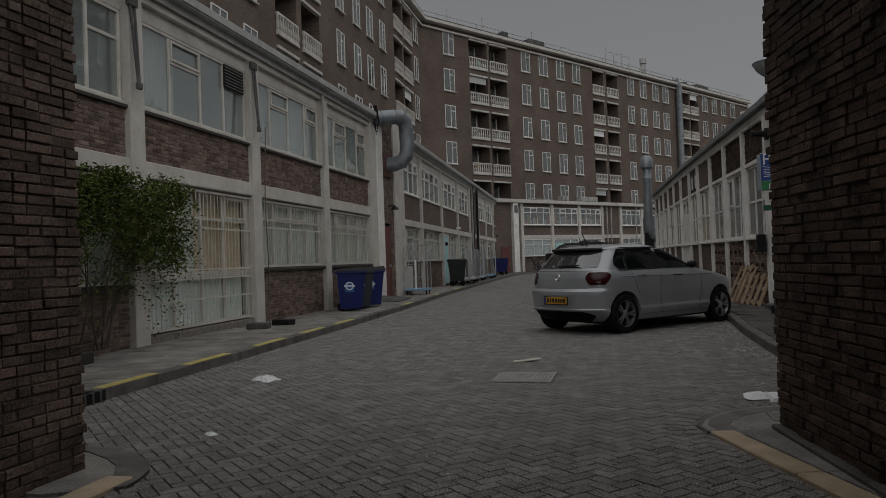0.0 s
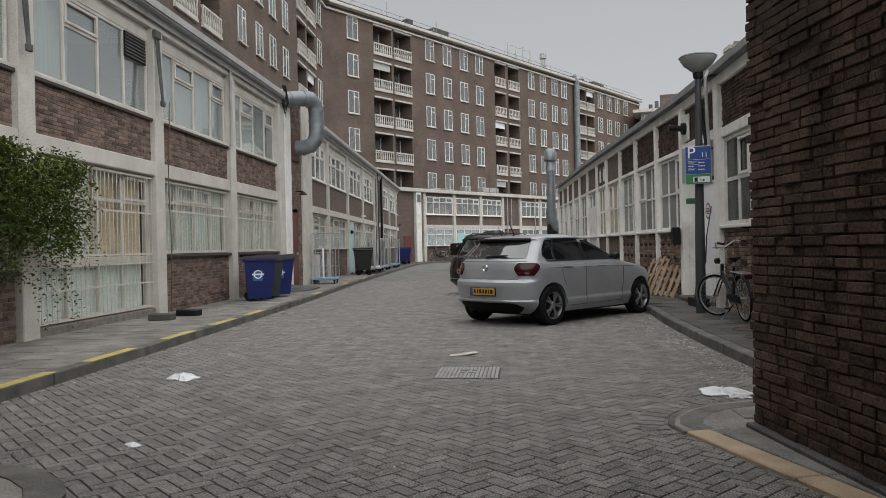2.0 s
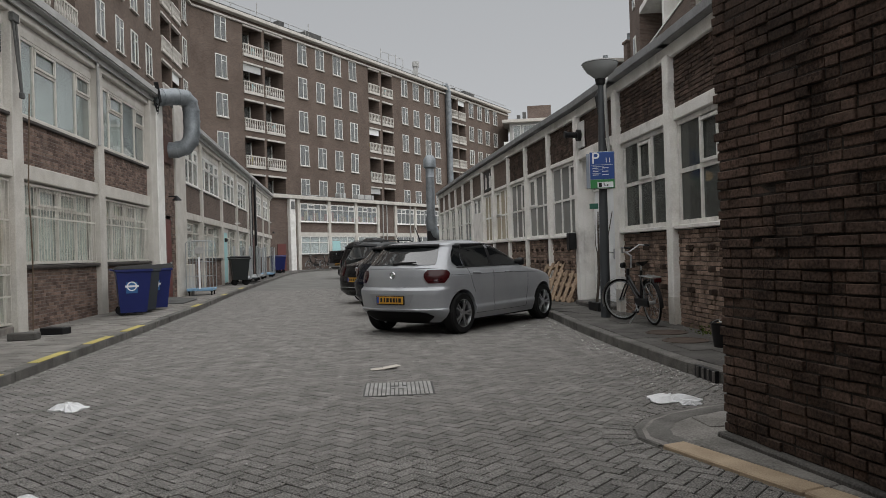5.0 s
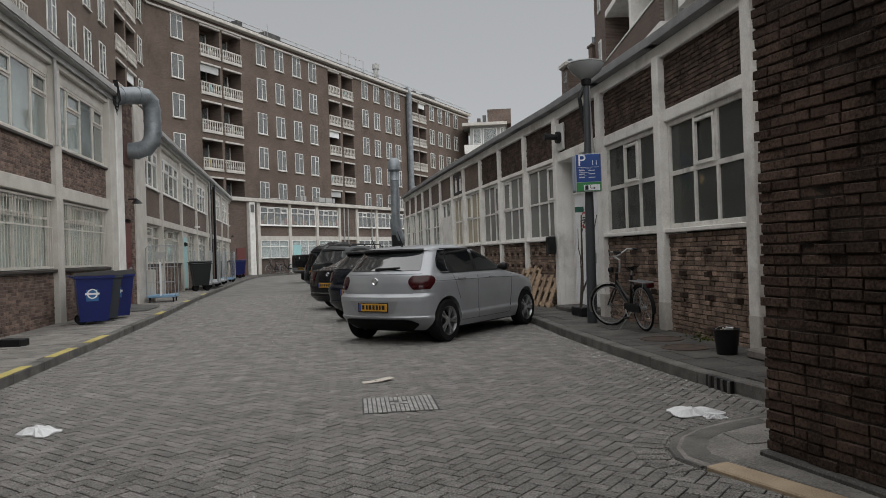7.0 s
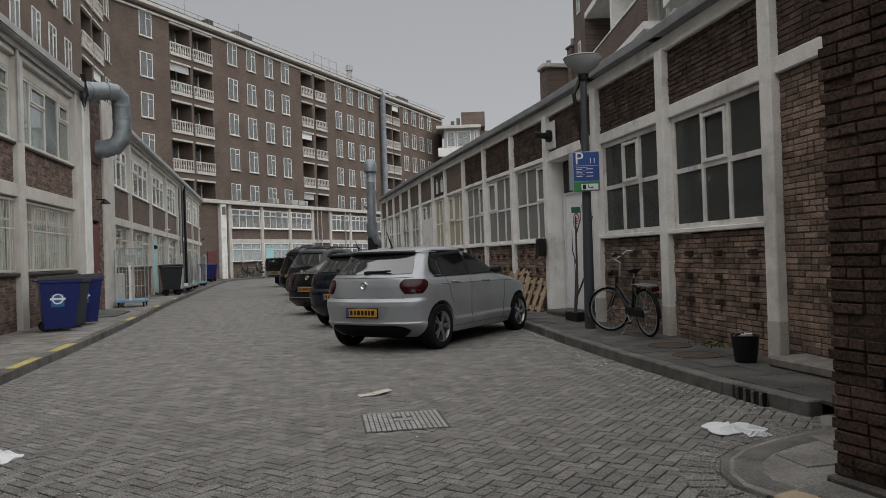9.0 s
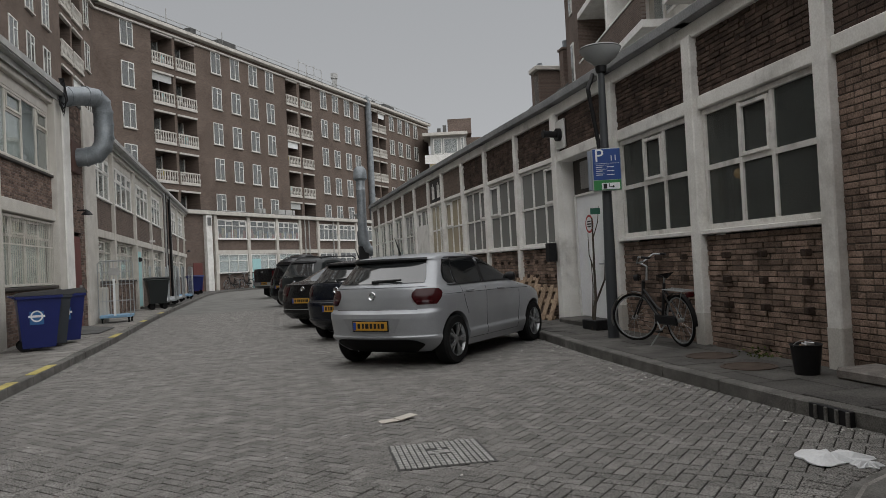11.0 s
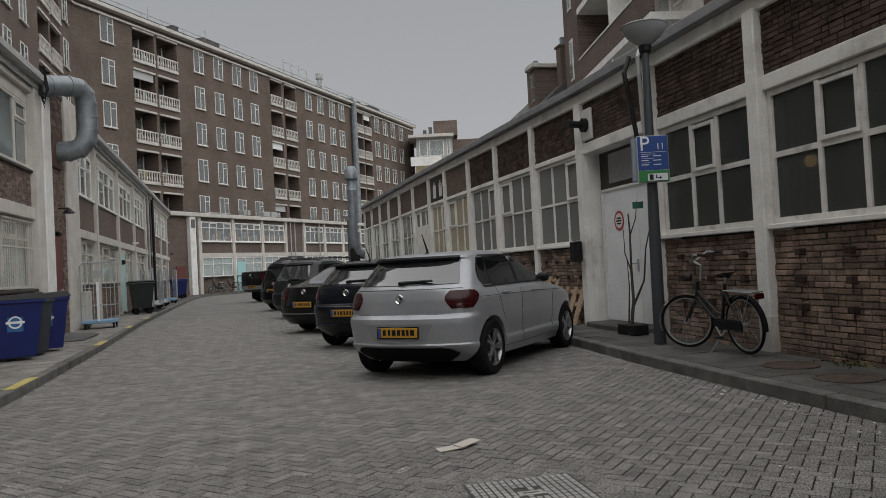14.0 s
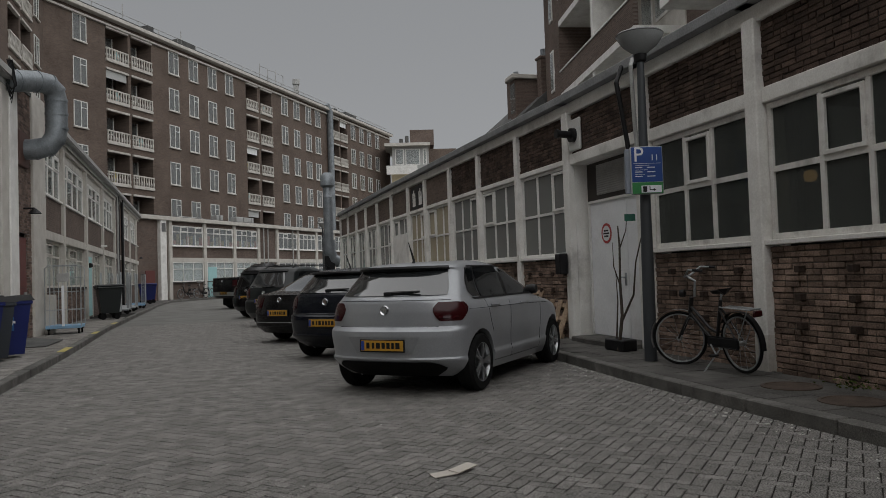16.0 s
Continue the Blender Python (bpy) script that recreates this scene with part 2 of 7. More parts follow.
FAR_BRICK = far_brick("apartment_brick", (0.112, 0.082, 0.067), (0.195, 0.147, 0.121), (0.15, 0.125, 0.108))
FAR_BRICK_B = far_brick("rear_brick", (0.11, 0.08, 0.066), (0.19, 0.14, 0.118), (0.17, 0.146, 0.13))
CREAM = material("cream_painted_concrete", (0.47, 0.445, 0.405), (0.62, 0.595, 0.55), 0.7, 2.5, 50, 0.2, stain=(0.34, 0.31, 0.27), stain_amount=0.45)
WORN = material("flaking_white_paint", (0.74, 0.72, 0.68), (0.88, 0.865, 0.83), 0.75, 3.5, 45, 0.35, stain=(0.22, 0.2, 0.17), stain_amount=0.42)
WHITE = material("white_frame_paint", (0.7, 0.69, 0.66), (0.86, 0.85, 0.82), 0.5, 4, 60, 0.1, stain=(0.42, 0.4, 0.36), stain_amount=0.35)
FRAME_L = material("cream_frame_paint", (0.5, 0.475, 0.43), (0.66, 0.63, 0.58), 0.5, 4, 60, 0.1, stain=(0.3, 0.27, 0.23), stain_amount=0.35)
CURTAIN_LOW = material("grey_green_blind", (0.45, 0.47, 0.44), (0.62, 0.64, 0.6), 0.9, 3, 30, 0.05)
DARKSILL = plain("dark_sill", (0.05, 0.042, 0.038), 0.6)
ZINC = material("zinc_sheet", (0.17, 0.19, 0.205), (0.31, 0.335, 0.355), 0.45, 3, 40, 0.1, metal=0.5)
GUTTER = material("grey_gutter", (0.32, 0.32, 0.31), (0.46, 0.46, 0.45), 0.6, 3, 50, 0.1)
FELT = material("roof_felt", (0.07, 0.07, 0.07), (0.13, 0.13, 0.125), 0.9, 2, 40, 0.3)
PANE = glass("window_glass", (0.95, 0.97, 0.96), wave=0.02, ior=1.6)
PANE_FAR = glass("far_window_glass", (0.86, 0.89, 0.89), body=0.16, body_col=(0.45, 0.47, 0.47), ior=2.7)
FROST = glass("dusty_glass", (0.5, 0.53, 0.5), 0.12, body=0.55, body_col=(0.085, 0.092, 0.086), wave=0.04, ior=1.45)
# The pale body paints the sky's reflection into the upper panes.
PANE_SKY = glass("sky_painted_upper_glass", (0.8, 0.85, 0.84), body=0.2, body_col=(0.5, 0.53, 0.52), wave=0.02, ior=3.4)
CURTAIN = material("pale_curtain", (0.7, 0.735, 0.71), (0.84, 0.87, 0.85), 0.9, 3, 30, 0.05)
CURTAIN_W = material("cream_curtain", (0.5, 0.38, 0.26), (0.66, 0.52, 0.38), 0.9, 3, 30, 0.05)
# Near-black paint stands in for the shade inside rooms.
DARKROOM = plain("painted_dim_interior", (0.03, 0.029, 0.028), 0.9, spec=0.1)
BLACK = plain("black_plastic", (0.01, 0.01, 0.011), 0.5, spec=0.3)
RUBBER = material("tyre_rubber", (0.005, 0.005, 0.005), (0.011, 0.011, 0.011), 0.85, 6, 60, 0.2, spec=0.2)
STEEL = material("galvanised_steel", (0.34, 0.36, 0.37), (0.5, 0.52, 0.53), 0.45, 9, 60, 0.05, metal=0.75)
RED_DOOR = plain("dark_red_paint", (0.13, 0.035, 0.03), 0.5)
MINT = plain("pale_mint_paint", (0.36, 0.6, 0.61), 0.55)

# ---- bricks ----
def brick_mesh(name, mat, w=0.21, h=0.052, d=0.05, c=0.004):
    """A brick face with worn arrises; the back is left open in the mortar."""
    o, i = (0, w, 0, h), (c, w - c, c, h - c)
    v = [(x, 0.0, z) for x, z in ((i[0], i[2]), (i[1], i[2]), (i[1], i[3]), (i[0], i[3]))]
    v += [(x, c, z) for x, z in ((o[0], o[2]), (o[1], o[2]), (o[1], o[3]), (o[0], o[3]))]
    v += [(x, d, z) for x, z in ((o[0], o[2]), (o[1], o[2]), (o[1], o[3]), (o[0], o[3]))]
    f = [(0, 1, 2, 3)] + [(4 + k, 4 + (k + 1) % 4, (k + 1) % 4, k) for k in range(4)] + [(8 + k, 8 + (k + 1) % 4, 4 + (k + 1) % 4, 4 + k) for k in range(4)]
    return Shape().add(v, f).mesh(name, mat)


BRICKS = {}


def bricks(parent, u0, u1, z0, z1, y, mat, singles=0, mortar=None, course=0.0625, length=0.21, rough=0.003, back=0.06, seed=1, tooth=0.0, recess=0.008, headers=False):
    """A brick panel in running bond on the facade's own axes; its front lies at y. The first courses are single pieces, the rest one part."""
    rnd = random.Random(seed)
    part("mortar_bed", Shape().box(u0, u1, y + recess, y + back, z0, z1), mortar or MORTAR, parent)
    rest, made, row = Shape(), 0, 0
    h = course - 0.0105
    z = z0 + 0.004
    while z + h <= z1 + 0.02:
        u = u0 - (length + 0.01) * (0.5 if row % 2 else 0)
        n_in_row = 0
        while u < u1 - 0.02:
            step = length * 0.47 if headers and (row + n_in_row) % 3 == 0 else length
            n_in_row += 1
            a, b = max(u, u0), min(u + step, u1)
            if tooth > 0 and row % 2 == 0 and b >= u1 - 0.001:
                b = u1 + tooth
            if tooth < 0 and row % 2 == 0 and a <= u0 + 0.001:
                a = u0 + tooth
            if b - a > 0.03:
                dy = y + rnd.uniform(-rough, rough)
                dz = rnd.uniform(-0.002, 0.002)
                key = (mat.name, round(b - a, 2), round(h, 3))
                if key not in BRICKS:
                    BRICKS[key] = brick_mesh("brick", mat, round(b - a, 2), h)
                m = pose(a, dy, z + dz, rnd.uniform(-0.6, 0.6) * rough / 0.003, rnd.uniform(-0.3, 0.3) * rough / 0.003, rnd.uniform(-0.5, 0.5))
                if made < singles:
                    part("brick", BRICKS[key], None, parent, at=m)
                    made += 1
                else:
                    me = BRICKS[key]
                    rest.add([tuple(m @ p.co) for p in me.vertices], [tuple(p.vertices) for p in me.polygons])
            u += step + 0.01
        z += course
        row += 1
    if rest.f:
        tagged(part("brickwork", rest, mat, parent), kind="stuff")


def window(parent, u0, u1, z0, z1, y, cols, rows, frame_w=0.06, openers=(), mat=None, pane=None, sill=True, depth=0.07, bar=0.05, split=None):
    """A window in the wall: outer frame with its bars, opening lights, panes and sill. cols and rows are the shares of each light."""
    mat, pane = mat or WHITE, pane or PANE
    w = part("window", Shape().rim(u0, u1, y, y + depth, z0, z1, frame_w), mat, parent)
    iu0, iu1, iz0, iz1 = u0 + frame_w, u1 - frame_w, z0 + frame_w, z1 - frame_w
    us = [iu0 + (iu1 - iu0) * sum(cols[:k]) / sum(cols) for k in range(len(cols) + 1)]
    zs = [iz0 + (iz1 - iz0) * sum(rows[:k]) / sum(rows) for k in range(len(rows) + 1)]
    for u in us[1:-1]:
        part("mullion", Shape().box(u - bar / 2, u + bar / 2, y + 0.004, y + depth - 0.01, iz0, iz1, 0.003), mat, w)
    for z in zs[1:-1]:
        if split is None:
            part("transom", Shape().box(iu0, iu1, y + 0.007, y + depth - 0.013, z - bar / 2, z + bar / 2), mat, w)
        for i in split or ():
            part("transom", Shape().box(us[i] + bar / 2, us[i + 1] - bar / 2, y + 0.007, y + depth - 0.013, z - bar / 2, z + bar / 2), mat, w)
    for i in range(len(cols)):
        for j in range(len(rows)):
            a, b, c, d = us[i], us[i + 1], zs[j], zs[j + 1]
            if split is not None and i not in split:
                if j:
                    continue
                d = zs[-1]
            if (i, j) in openers:
                e, o = 0.045, bar / 2
                s = Shape()
                a, b, c, d = a + o, b - o, c + o, d - o
                s.rim(a, b, y - 0.018, y + 0.02, c, d, e)
                part("opening_light", s, mat, w)
            g = part("pane", Shape().box(a, b, y + 0.03, y + 0.036, c, d), pane, w)
            g.visible_shadow = False
    if sill:
        part("sill", Shape().box(u0 - 0.03, u1 + 0.03, y - 0.09, y + 0.02, z0 - 0.06, z0 - 0.003, 0.008), sill if not isinstance(sill, bool) else DARKSILL, w)
    return w


def curtain(parent, u0, u1, z0, z1, y, mat, pleat=0.11, amp=0.012):
    n = max(8, int((u1 - u0) / 0.028))
    row = [(u0 + (u1 - u0) * k / n, y + amp * math.sin(2 * math.pi * (u1 - u0) * k / n / pleat) * (0.7 + 0.3 * math.sin(k * 0.37))) for k in range(n + 1)]
    return part("curtain", Shape().sheet([[(x, d, z) for x, d in row] for z in (z0, z1)]), mat, parent, smooth=True)


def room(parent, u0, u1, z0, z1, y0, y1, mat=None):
    """The room behind a window, open at the front; by default its dimness is painted dark."""
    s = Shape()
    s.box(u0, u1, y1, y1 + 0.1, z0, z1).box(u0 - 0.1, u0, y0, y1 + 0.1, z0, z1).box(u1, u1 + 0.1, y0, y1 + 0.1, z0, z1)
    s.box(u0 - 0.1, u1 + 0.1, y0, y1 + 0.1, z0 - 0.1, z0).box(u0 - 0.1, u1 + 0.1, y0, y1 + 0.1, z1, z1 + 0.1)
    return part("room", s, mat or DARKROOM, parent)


# ---- ground ----
tagged(part("ground", Shape().box(-900, 900, -300, 1500, -0.5, -0.03), ASPHALT), "grey paved ground of the yard and beyond", "ground", kind="structure")
KERB_L = [(-2.95, -20), (-2.9, 7.4), (-2.97, 11), (-3.1, 15.5), (-3.3, 20.5), (-3.75, 28), (-4.05, 38), (-4.4, 50), (-4.3, 57), (-3.2, 60.2), (2.6, 67.6), (9.5, 76.6)]
KERB_R = [(4.05, 8.0), (3.95, 9), (3.93, 11), (3.98, 13), (4.12, 15.2), (4.15, 18), (4.0, 22), (3.75, 29), (3.5, 38), (3.4, 44), (5, 60), (12, 74)]


def at_y(line, y):
    return float(np.interp(y, [p[1] for p in line], [p[0] for p in line]))


def herringbone(y0, y1):
    """Street pavers at 45 degrees in herringbone bond, each with its own edges; the stretch nearest the gateway is single pieces."""
    rnd = random.Random(5)
    base = thing("street_paving", Matrix(), "grey concrete pavers in herringbone bond with dark joints", "road", kind="structure")
    part("joint_bed", Shape().box(-4.6, 4.6, -16, 30, -0.031, -0.006), JOINT, base)
    part("far_paving", Shape().box(-14, 26, 30, 110, -0.031, 0.0), ASPHALT, base)
    L, W, g, c = 0.18, 0.09, 0.009, 0.004

    def one(w, d):
        h = -0.03
        o = [(g / 2, g / 2), (w - g / 2, g / 2), (w - g / 2, d - g / 2), (g / 2, d - g / 2)]
        i = [(g / 2 + c, g / 2 + c), (w - g / 2 - c, g / 2 + c), (w - g / 2 - c, d - g / 2 - c), (g / 2 + c, d - g / 2 - c)]
        v = [(x, y, 0) for x, y in i] + [(x, y, -0.003) for x, y in o] + [(x, y, h) for x, y in o]
        f = [(0, 1, 2, 3)] + [(4 + k, 4 + (k + 1) % 4, (k + 1) % 4, k) for k in range(4)] + [(8 + k, 8 + (k + 1) % 4, 4 + (k + 1) % 4, 4 + k) for k in range(4)]
        return Shape().add(v, f).mesh("paver", PAVER)

    kinds = (one(L, W), one(W, L))
    ver = [np.array([p.co[:] for p in k.vertices]) for k in kinds]
    fac = [np.array([p.vertices[:] for p in k.polygons]) for k in kinds]
    turn = math.radians(45)
    cs, sn = math.cos(turn), math.sin(turn)
    V, Fc, count, single = [], [], 0, 0
    span = int((y1 - y0 + 26) / W)
    cy = (y0 + y1) / 2
    for r in range(-span, span):
        for k in range(-span // 2, span // 2):
            # each step of the bond: one laid along, one across
            for kind, (px, py) in ((0, ((4 * k + r) * W, r * W)), (1, ((4 * k + r + 2) * W, (r - 1) * W))):
                x, y = cs * px - sn * py, cy + sn * px + cs * py
                if not y0 < y < y1:
                    continue
                if x < at_y(KERB_L, y) - 0.1 or x > (at_y(KERB_R, y) + 0.1 if y > 8 else 4.3):
                    continue
                if 0.8 < x < 1.43 and 8.55 < y < 9.2:
                    continue
                z = rnd.uniform(-0.0012, 0.0016) + 0.0015 * math.sin(x * 0.9 + 1) * math.sin(y * 0.5)
                if single < 300 and 5.3 < y < 7.6 and 0.2 < x < 2.2:
                    part("paver", kinds[kind], None, base, at=pose(x, y, z, rnd.uniform(-0.4, 0.4), rnd.uniform(-0.4, 0.4), 45))
                    single += 1
                    continue
                q = ver[kind]
                P = np.stack([cs * q[:, 0] - sn * q[:, 1] + x, sn * q[:, 0] + cs * q[:, 1] + y, q[:, 2] + z + (q[:, 0] - W) * rnd.uniform(-0.012, 0.012)], 1)
                V.append(P)
                Fc.append(fac[kind] + count)
                count += len(q)
    me = bpy.data.meshes.new("pavers")
    me.from_pydata(np.concatenate(V).tolist(), [], np.concatenate(Fc).tolist())
    me.materials.append(PAVER)
    tagged(part("pavers", me, None, base), kind="stuff")


def fine(line, step):
    out = []
    for (x0, y0), (x1, y1) in zip(line, line[1:]):
        n = max(1, int(math.hypot(x1 - x0, y1 - y0) / step))
        out += [(x0 + (x1 - x0) * k / n, y0 + (y1 - y0) * k / n) for k in range(n)]
    return out + [line[-1]]


def kerb(name, line, side, y_far, gap=None):
    """Kerb stones of a metre each along a line."""
    base = thing(name, Matrix(), "grey concrete kerb stones along the pavement edge", "kerb", kind="structure")
    pts, d = fine(line, 0.05), 0.0
    start = pts[0]
    for p in pts[1:]:
        d = math.hypot(p[0] - start[0], p[1] - start[1])
        if d >= 0.99 or p is pts[-1]:
            m = along(start, p)
            s = Shape(m)
            y0, y1 = (0.0, 0.14) if side > 0 else (-0.14, 0.0)
            if not (gap and gap[0] < (start[1] + p[1]) / 2 < gap[1]):
                s.box(0.004, d - 0.004, y0, y1, -0.1, 0.12 + random.uniform(-0.003, 0.003), 0.012 if start[1] < y_far else 0)
                part("kerb_stone", s, KERB, base)
            start = p
    return base


herringbone(0.5, 30.0)
kerb("kerb_left", KERB_L[1:], 1, 30)
kerb("kerb_right", KERB_R, -1, 24)

# ---- left workshop row ----
ROOF_L = 5.9


def bars(parent, u0, u1, z0, z1, y, step=0.115, rails=()):
    """A white security grille: one upright bar beside the other, with flat rails."""
    rails = (*rails, z0 + 0.02, z1 - 0.02)
    for z in rails:
        part("grille_rail", Shape().box(u0, u1, y - 0.014, y - 0.002, z - 0.014, z + 0.014), FRAME_L, parent)
    n = int((u1 - u0) / step)
    me = Shape().tube([(0, 0, z0), (0, 0, z1)], 0.0065, 6).mesh("grille_bar", FRAME_L)
    for k in range(n + 1):
        part("grille_bar", me, None, parent, at=pose(u0 + (u1 - u0) * k / n, y, 0))


def upper_storey(b, u0, u1, cols, rows, openers, seed, singles=0, split=(1, 3), curt=0.5):
    bricks(b, u0, u1, 2.99, 3.74, 0.03, BRICK_L, singles, seed=seed)
    part("sill_course", Shape().box(u0, u1, -0.03, 0.12, 3.74, 3.80, 0.008), DARKSILL, b)
    window(b, u0 + 0.02, u1 - 0.02, 3.84, 5.24, 0.06, cols, rows, 0.055, openers, FRAME_L, PANE_SKY, sill=CREAM, bar=0.05, split=split)
    part("lintel", Shape().box(u0, u1, 0.05, 0.3, 5.24, 5.5), CREAM, b)
    room(b, u0 + 0.05, u1 - 0.05, 3.85, 5.22, 0.35, 3.0, CURTAIN)
    if curt:
        curtain(b, u0 + 0.1, u0 + (u1 - u0) * curt, 3.86, 5.2, 0.22, CURTAIN)


def pilaster(b, u, w, z1, proud=0.07, mat=None, foot=0.12):
    part("pilaster", Shape().box(u - w / 2, u + w / 2, -proud, 0.25, foot - 0.1, z1, 0.012), mat or CREAM, b)


def roof_edge(b, u0, u1, z=ROOF_L, depth=8.0):
    for y0, y1, z0, z1 in ((-0.28, -0.25, z - 0.14, z), (-0.25, 0.3, z - 0.17, z - 0.12), (-0.12, -0.09, z - 0.3, z - 0.17)):
        part("gutter_board", Shape().box(u0, u1, y0, y1, z0, z1), GUTTER, b)
    part("fascia", Shape().box(u0, u1, -0.05, 0.3, z - 0.42, z - 0.17, 0.01), CREAM, b)
    part("roof", Shape().box(u0, u1, -0.24, depth, z - 0.12, z - 0.03), FELT, b)


shop = thing("workshop_building", along((-5.0, 0), (-5.0, 30)), "two-storey brown brick workshop row with cream concrete frame", "building")
part("body", Shape().box(-8, 26.2, 3.2, 8, 0, ROOF_L - 0.2), FAR_BRICK_B, shop)
part("side_wall", Shape().box(-8, 7.0, 0.05, 0.35, 0, ROOF_L - 0.12), FAR_BRICK_B, shop)
roof_edge(shop, -8, 23.0)
for u in (7.2, 11.11, 15.05, 18.94):
    pilaster(shop, u, 0.36, 5.5)
part("floor_beam", Shape().box(7.0, 22.6, -0.04, 0.3, 2.72, 2.985, 0.012), CREAM, shop)
BAYS = [(7.38, 10.93), (11.29, 14.87), (15.23, 18.76), (19.12, 22.6)]
for k, (a, c) in enumerate(BAYS):
    cols = [(1, 1.25, 1.1, 0.85), (1.0, 1.15, 1.0, 0.95), (0.8, 1.1, 1.1, 0.9), (0.8, 1.1, 1.1, 0.9)][k]
    upper_storey(shop, a, c, cols, (2.2, 1.0), [((1, 1),), ((1, 1),), ((1, 1), (3, 1)), ((1, 1), (3, 1))][k], 11 + k, 150 if k in (1, 2) else 0, curt=(0.5, 0.35, 0.98, 0.6)[k])
# ground floor: a grilled bay to the ground, then brick aprons under grilled windows
a, c = BAYS[1]
part("plinth", Shape().box(a, c, 0.0, 0.25, 0.0, 0.24, 0.01), MORTAR, shop)
window(shop, a + 0.01, c - 0.01, 0.26, 2.71, 0.1, (1, 1, 0.9, 1), (0.85, 0.95, 0.45), 0.06, ((0, 2), (3, 2)), FRAME_L, sill=False)
part("middle_rail", Shape().box(a, c, 0.06, 0.16, 1.12, 1.22, 0.006), FRAME_L, shop)
bars(shop, a + 0.04, c - 0.04, 0.27, 2.68, 0.02, 0.125, (0.74, 1.1, 1.26, 2.0))
room(shop, a, c, 0.3, 2.7, 0.4, 2.6, CURTAIN_W)
curtain(shop, a + 0.05, a + 1.75, 1.2, 2.68, 0.21, CURTAIN_LOW)
curtain(shop, a + 0.05, c - 0.1, 0.3, 1.12, 0.21, CURTAIN)
curtain(shop, a + 1.72, c - 0.05, 1.2, 2.68, 0.24, CURTAIN_W, 0.22)
for k in (0, 2, 3):
    a, c = BAYS[k]
    top = 1.18 if k else 1.0
    bricks(shop, a, c, 0.1, top, 0.04, BRICK_L, 150 if k == 2 else 0, seed=30 + k)
    part("apron_sill", Shape().box(a, c, -0.05, 0.2, top, top + 0.06, 0.01), DARKSILL, shop)
    window(shop, a + 0.01, c - 0.01, top + 0.07, 2.71, 0.1, (1, 1.1, 1.1, 1), (1.6, 0.6), 0.06, ((1, 1), (2, 1)), FRAME_L, sill=False)
    bars(shop, a + 0.04, c - 0.04, top + 0.08, 2.68, 0.03, 0.125, (2.1,))
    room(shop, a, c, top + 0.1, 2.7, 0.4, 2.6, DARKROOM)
    curtain(shop, a + 0.05, c - 0.05, top + 0.1, 2.68, 0.21, CURTAIN_LOW)
# stair bay with the dark red door
part("pilaster", Shape().box(22.6, 23.12, -0.1, 0.3, 0.0, 6.05, 0.015), CREAM, shop)
part("pilaster", Shape().box(23.12, 23.72, -0.13, 0.3, 0.0, 6.1, 0.015), WHITE, shop)
part("pilaster", Shape().box(25.0, 26.2, -0.13, 0.3, 0.0, 6.0, 0.015), CREAM, shop)
part("pilaster_base", Shape().box(25.9, 26.4, -0.3, 0.2, 0.0, 1.1, 0.02), CREAM, shop)
bricks(shop, 23.72, 25.0, 2.55, 5.9, -0.07, BRICK_L, 0, seed=44)
bricks(shop, 24.62, 25.0, 0.1, 2.55, -0.07, BRICK_L, 0, seed=45)
door = part("door", Shape().box(23.74, 24.6, -0.05, 0.02, 0.15, 2.45, 0.006).box(23.85, 24.49, -0.065, -0.04, 1.3, 2.3, 0.01).box(23.85, 24.49, -0.065, -0.04, 0.3, 1.1, 0.01), RED_DOOR, shop, "dark red panelled door")
part("letter_plate", Shape().box(24.3, 24.5, -0.08, -0.06, 1.12, 1.2, 0.003), STEEL, door)
part("wall_lamp", Shape().lathe([(0.02, 0.12), (0.05, 0.1), (0.15, 0.0), (0.13, 0.0)], 14, pose(24.35, -0.3, 3.0)).tube([(24.35, -0.05, 3.12), (24.35, -0.3, 3.12)], 0.02), BLACK, shop)
part("roof", Shape().box(23.0, 26.3, -0.1, 8, 5.85, 5.95), FELT, shop)
# awning brackets folded against the first pilasters, and the rain pipe
for u in (11.0, 14.95):
    s = Shape().tube([(u - 0.06, -0.1, 5.35), (u - 0.04, -0.2, 4.1)], 0.022).tube([(u + 0.05, -0.1, 5.35), (u - 0.02, -0.2, 4.1)], 0.022).box(u - 0.08, u + 0.03, -0.23, -0.17, 4.02, 4.12, 0.01)
    part("awning_bracket", s.box(u - 0.12, u + 0.1, -0.14, -0.06, 5.3, 5.45, 0.01), FELT, shop)
part("rain_pipe", Shape().tube([(18.75, -0.1, 5.6), (18.75, -0.1, 3.8)], 0.035), GUTTER, shop)
part("louvre", Shape().box(14.0, 14.75, 0.03, 0.06, 4.75, 5.2, 0.0), BLACK, shop)
for k in range(7):
    part("louvre_slat", Shape().obox(pose(14.37, 0.02, 4.79 + k * 0.06, 35, 0, 0), 0.74, 0.05, 0.006), GUTTER, shop)
part("dead_stem", Shape().tube([(15.33, -0.1, 0.12), (15.36, -0.11, 1.4), (15.3, -0.1, 2.6), (15.38, -0.12, 4.2)], 0.012, 5), plain("dry_stem", (0.14, 0.1, 0.07), 0.9), shop)

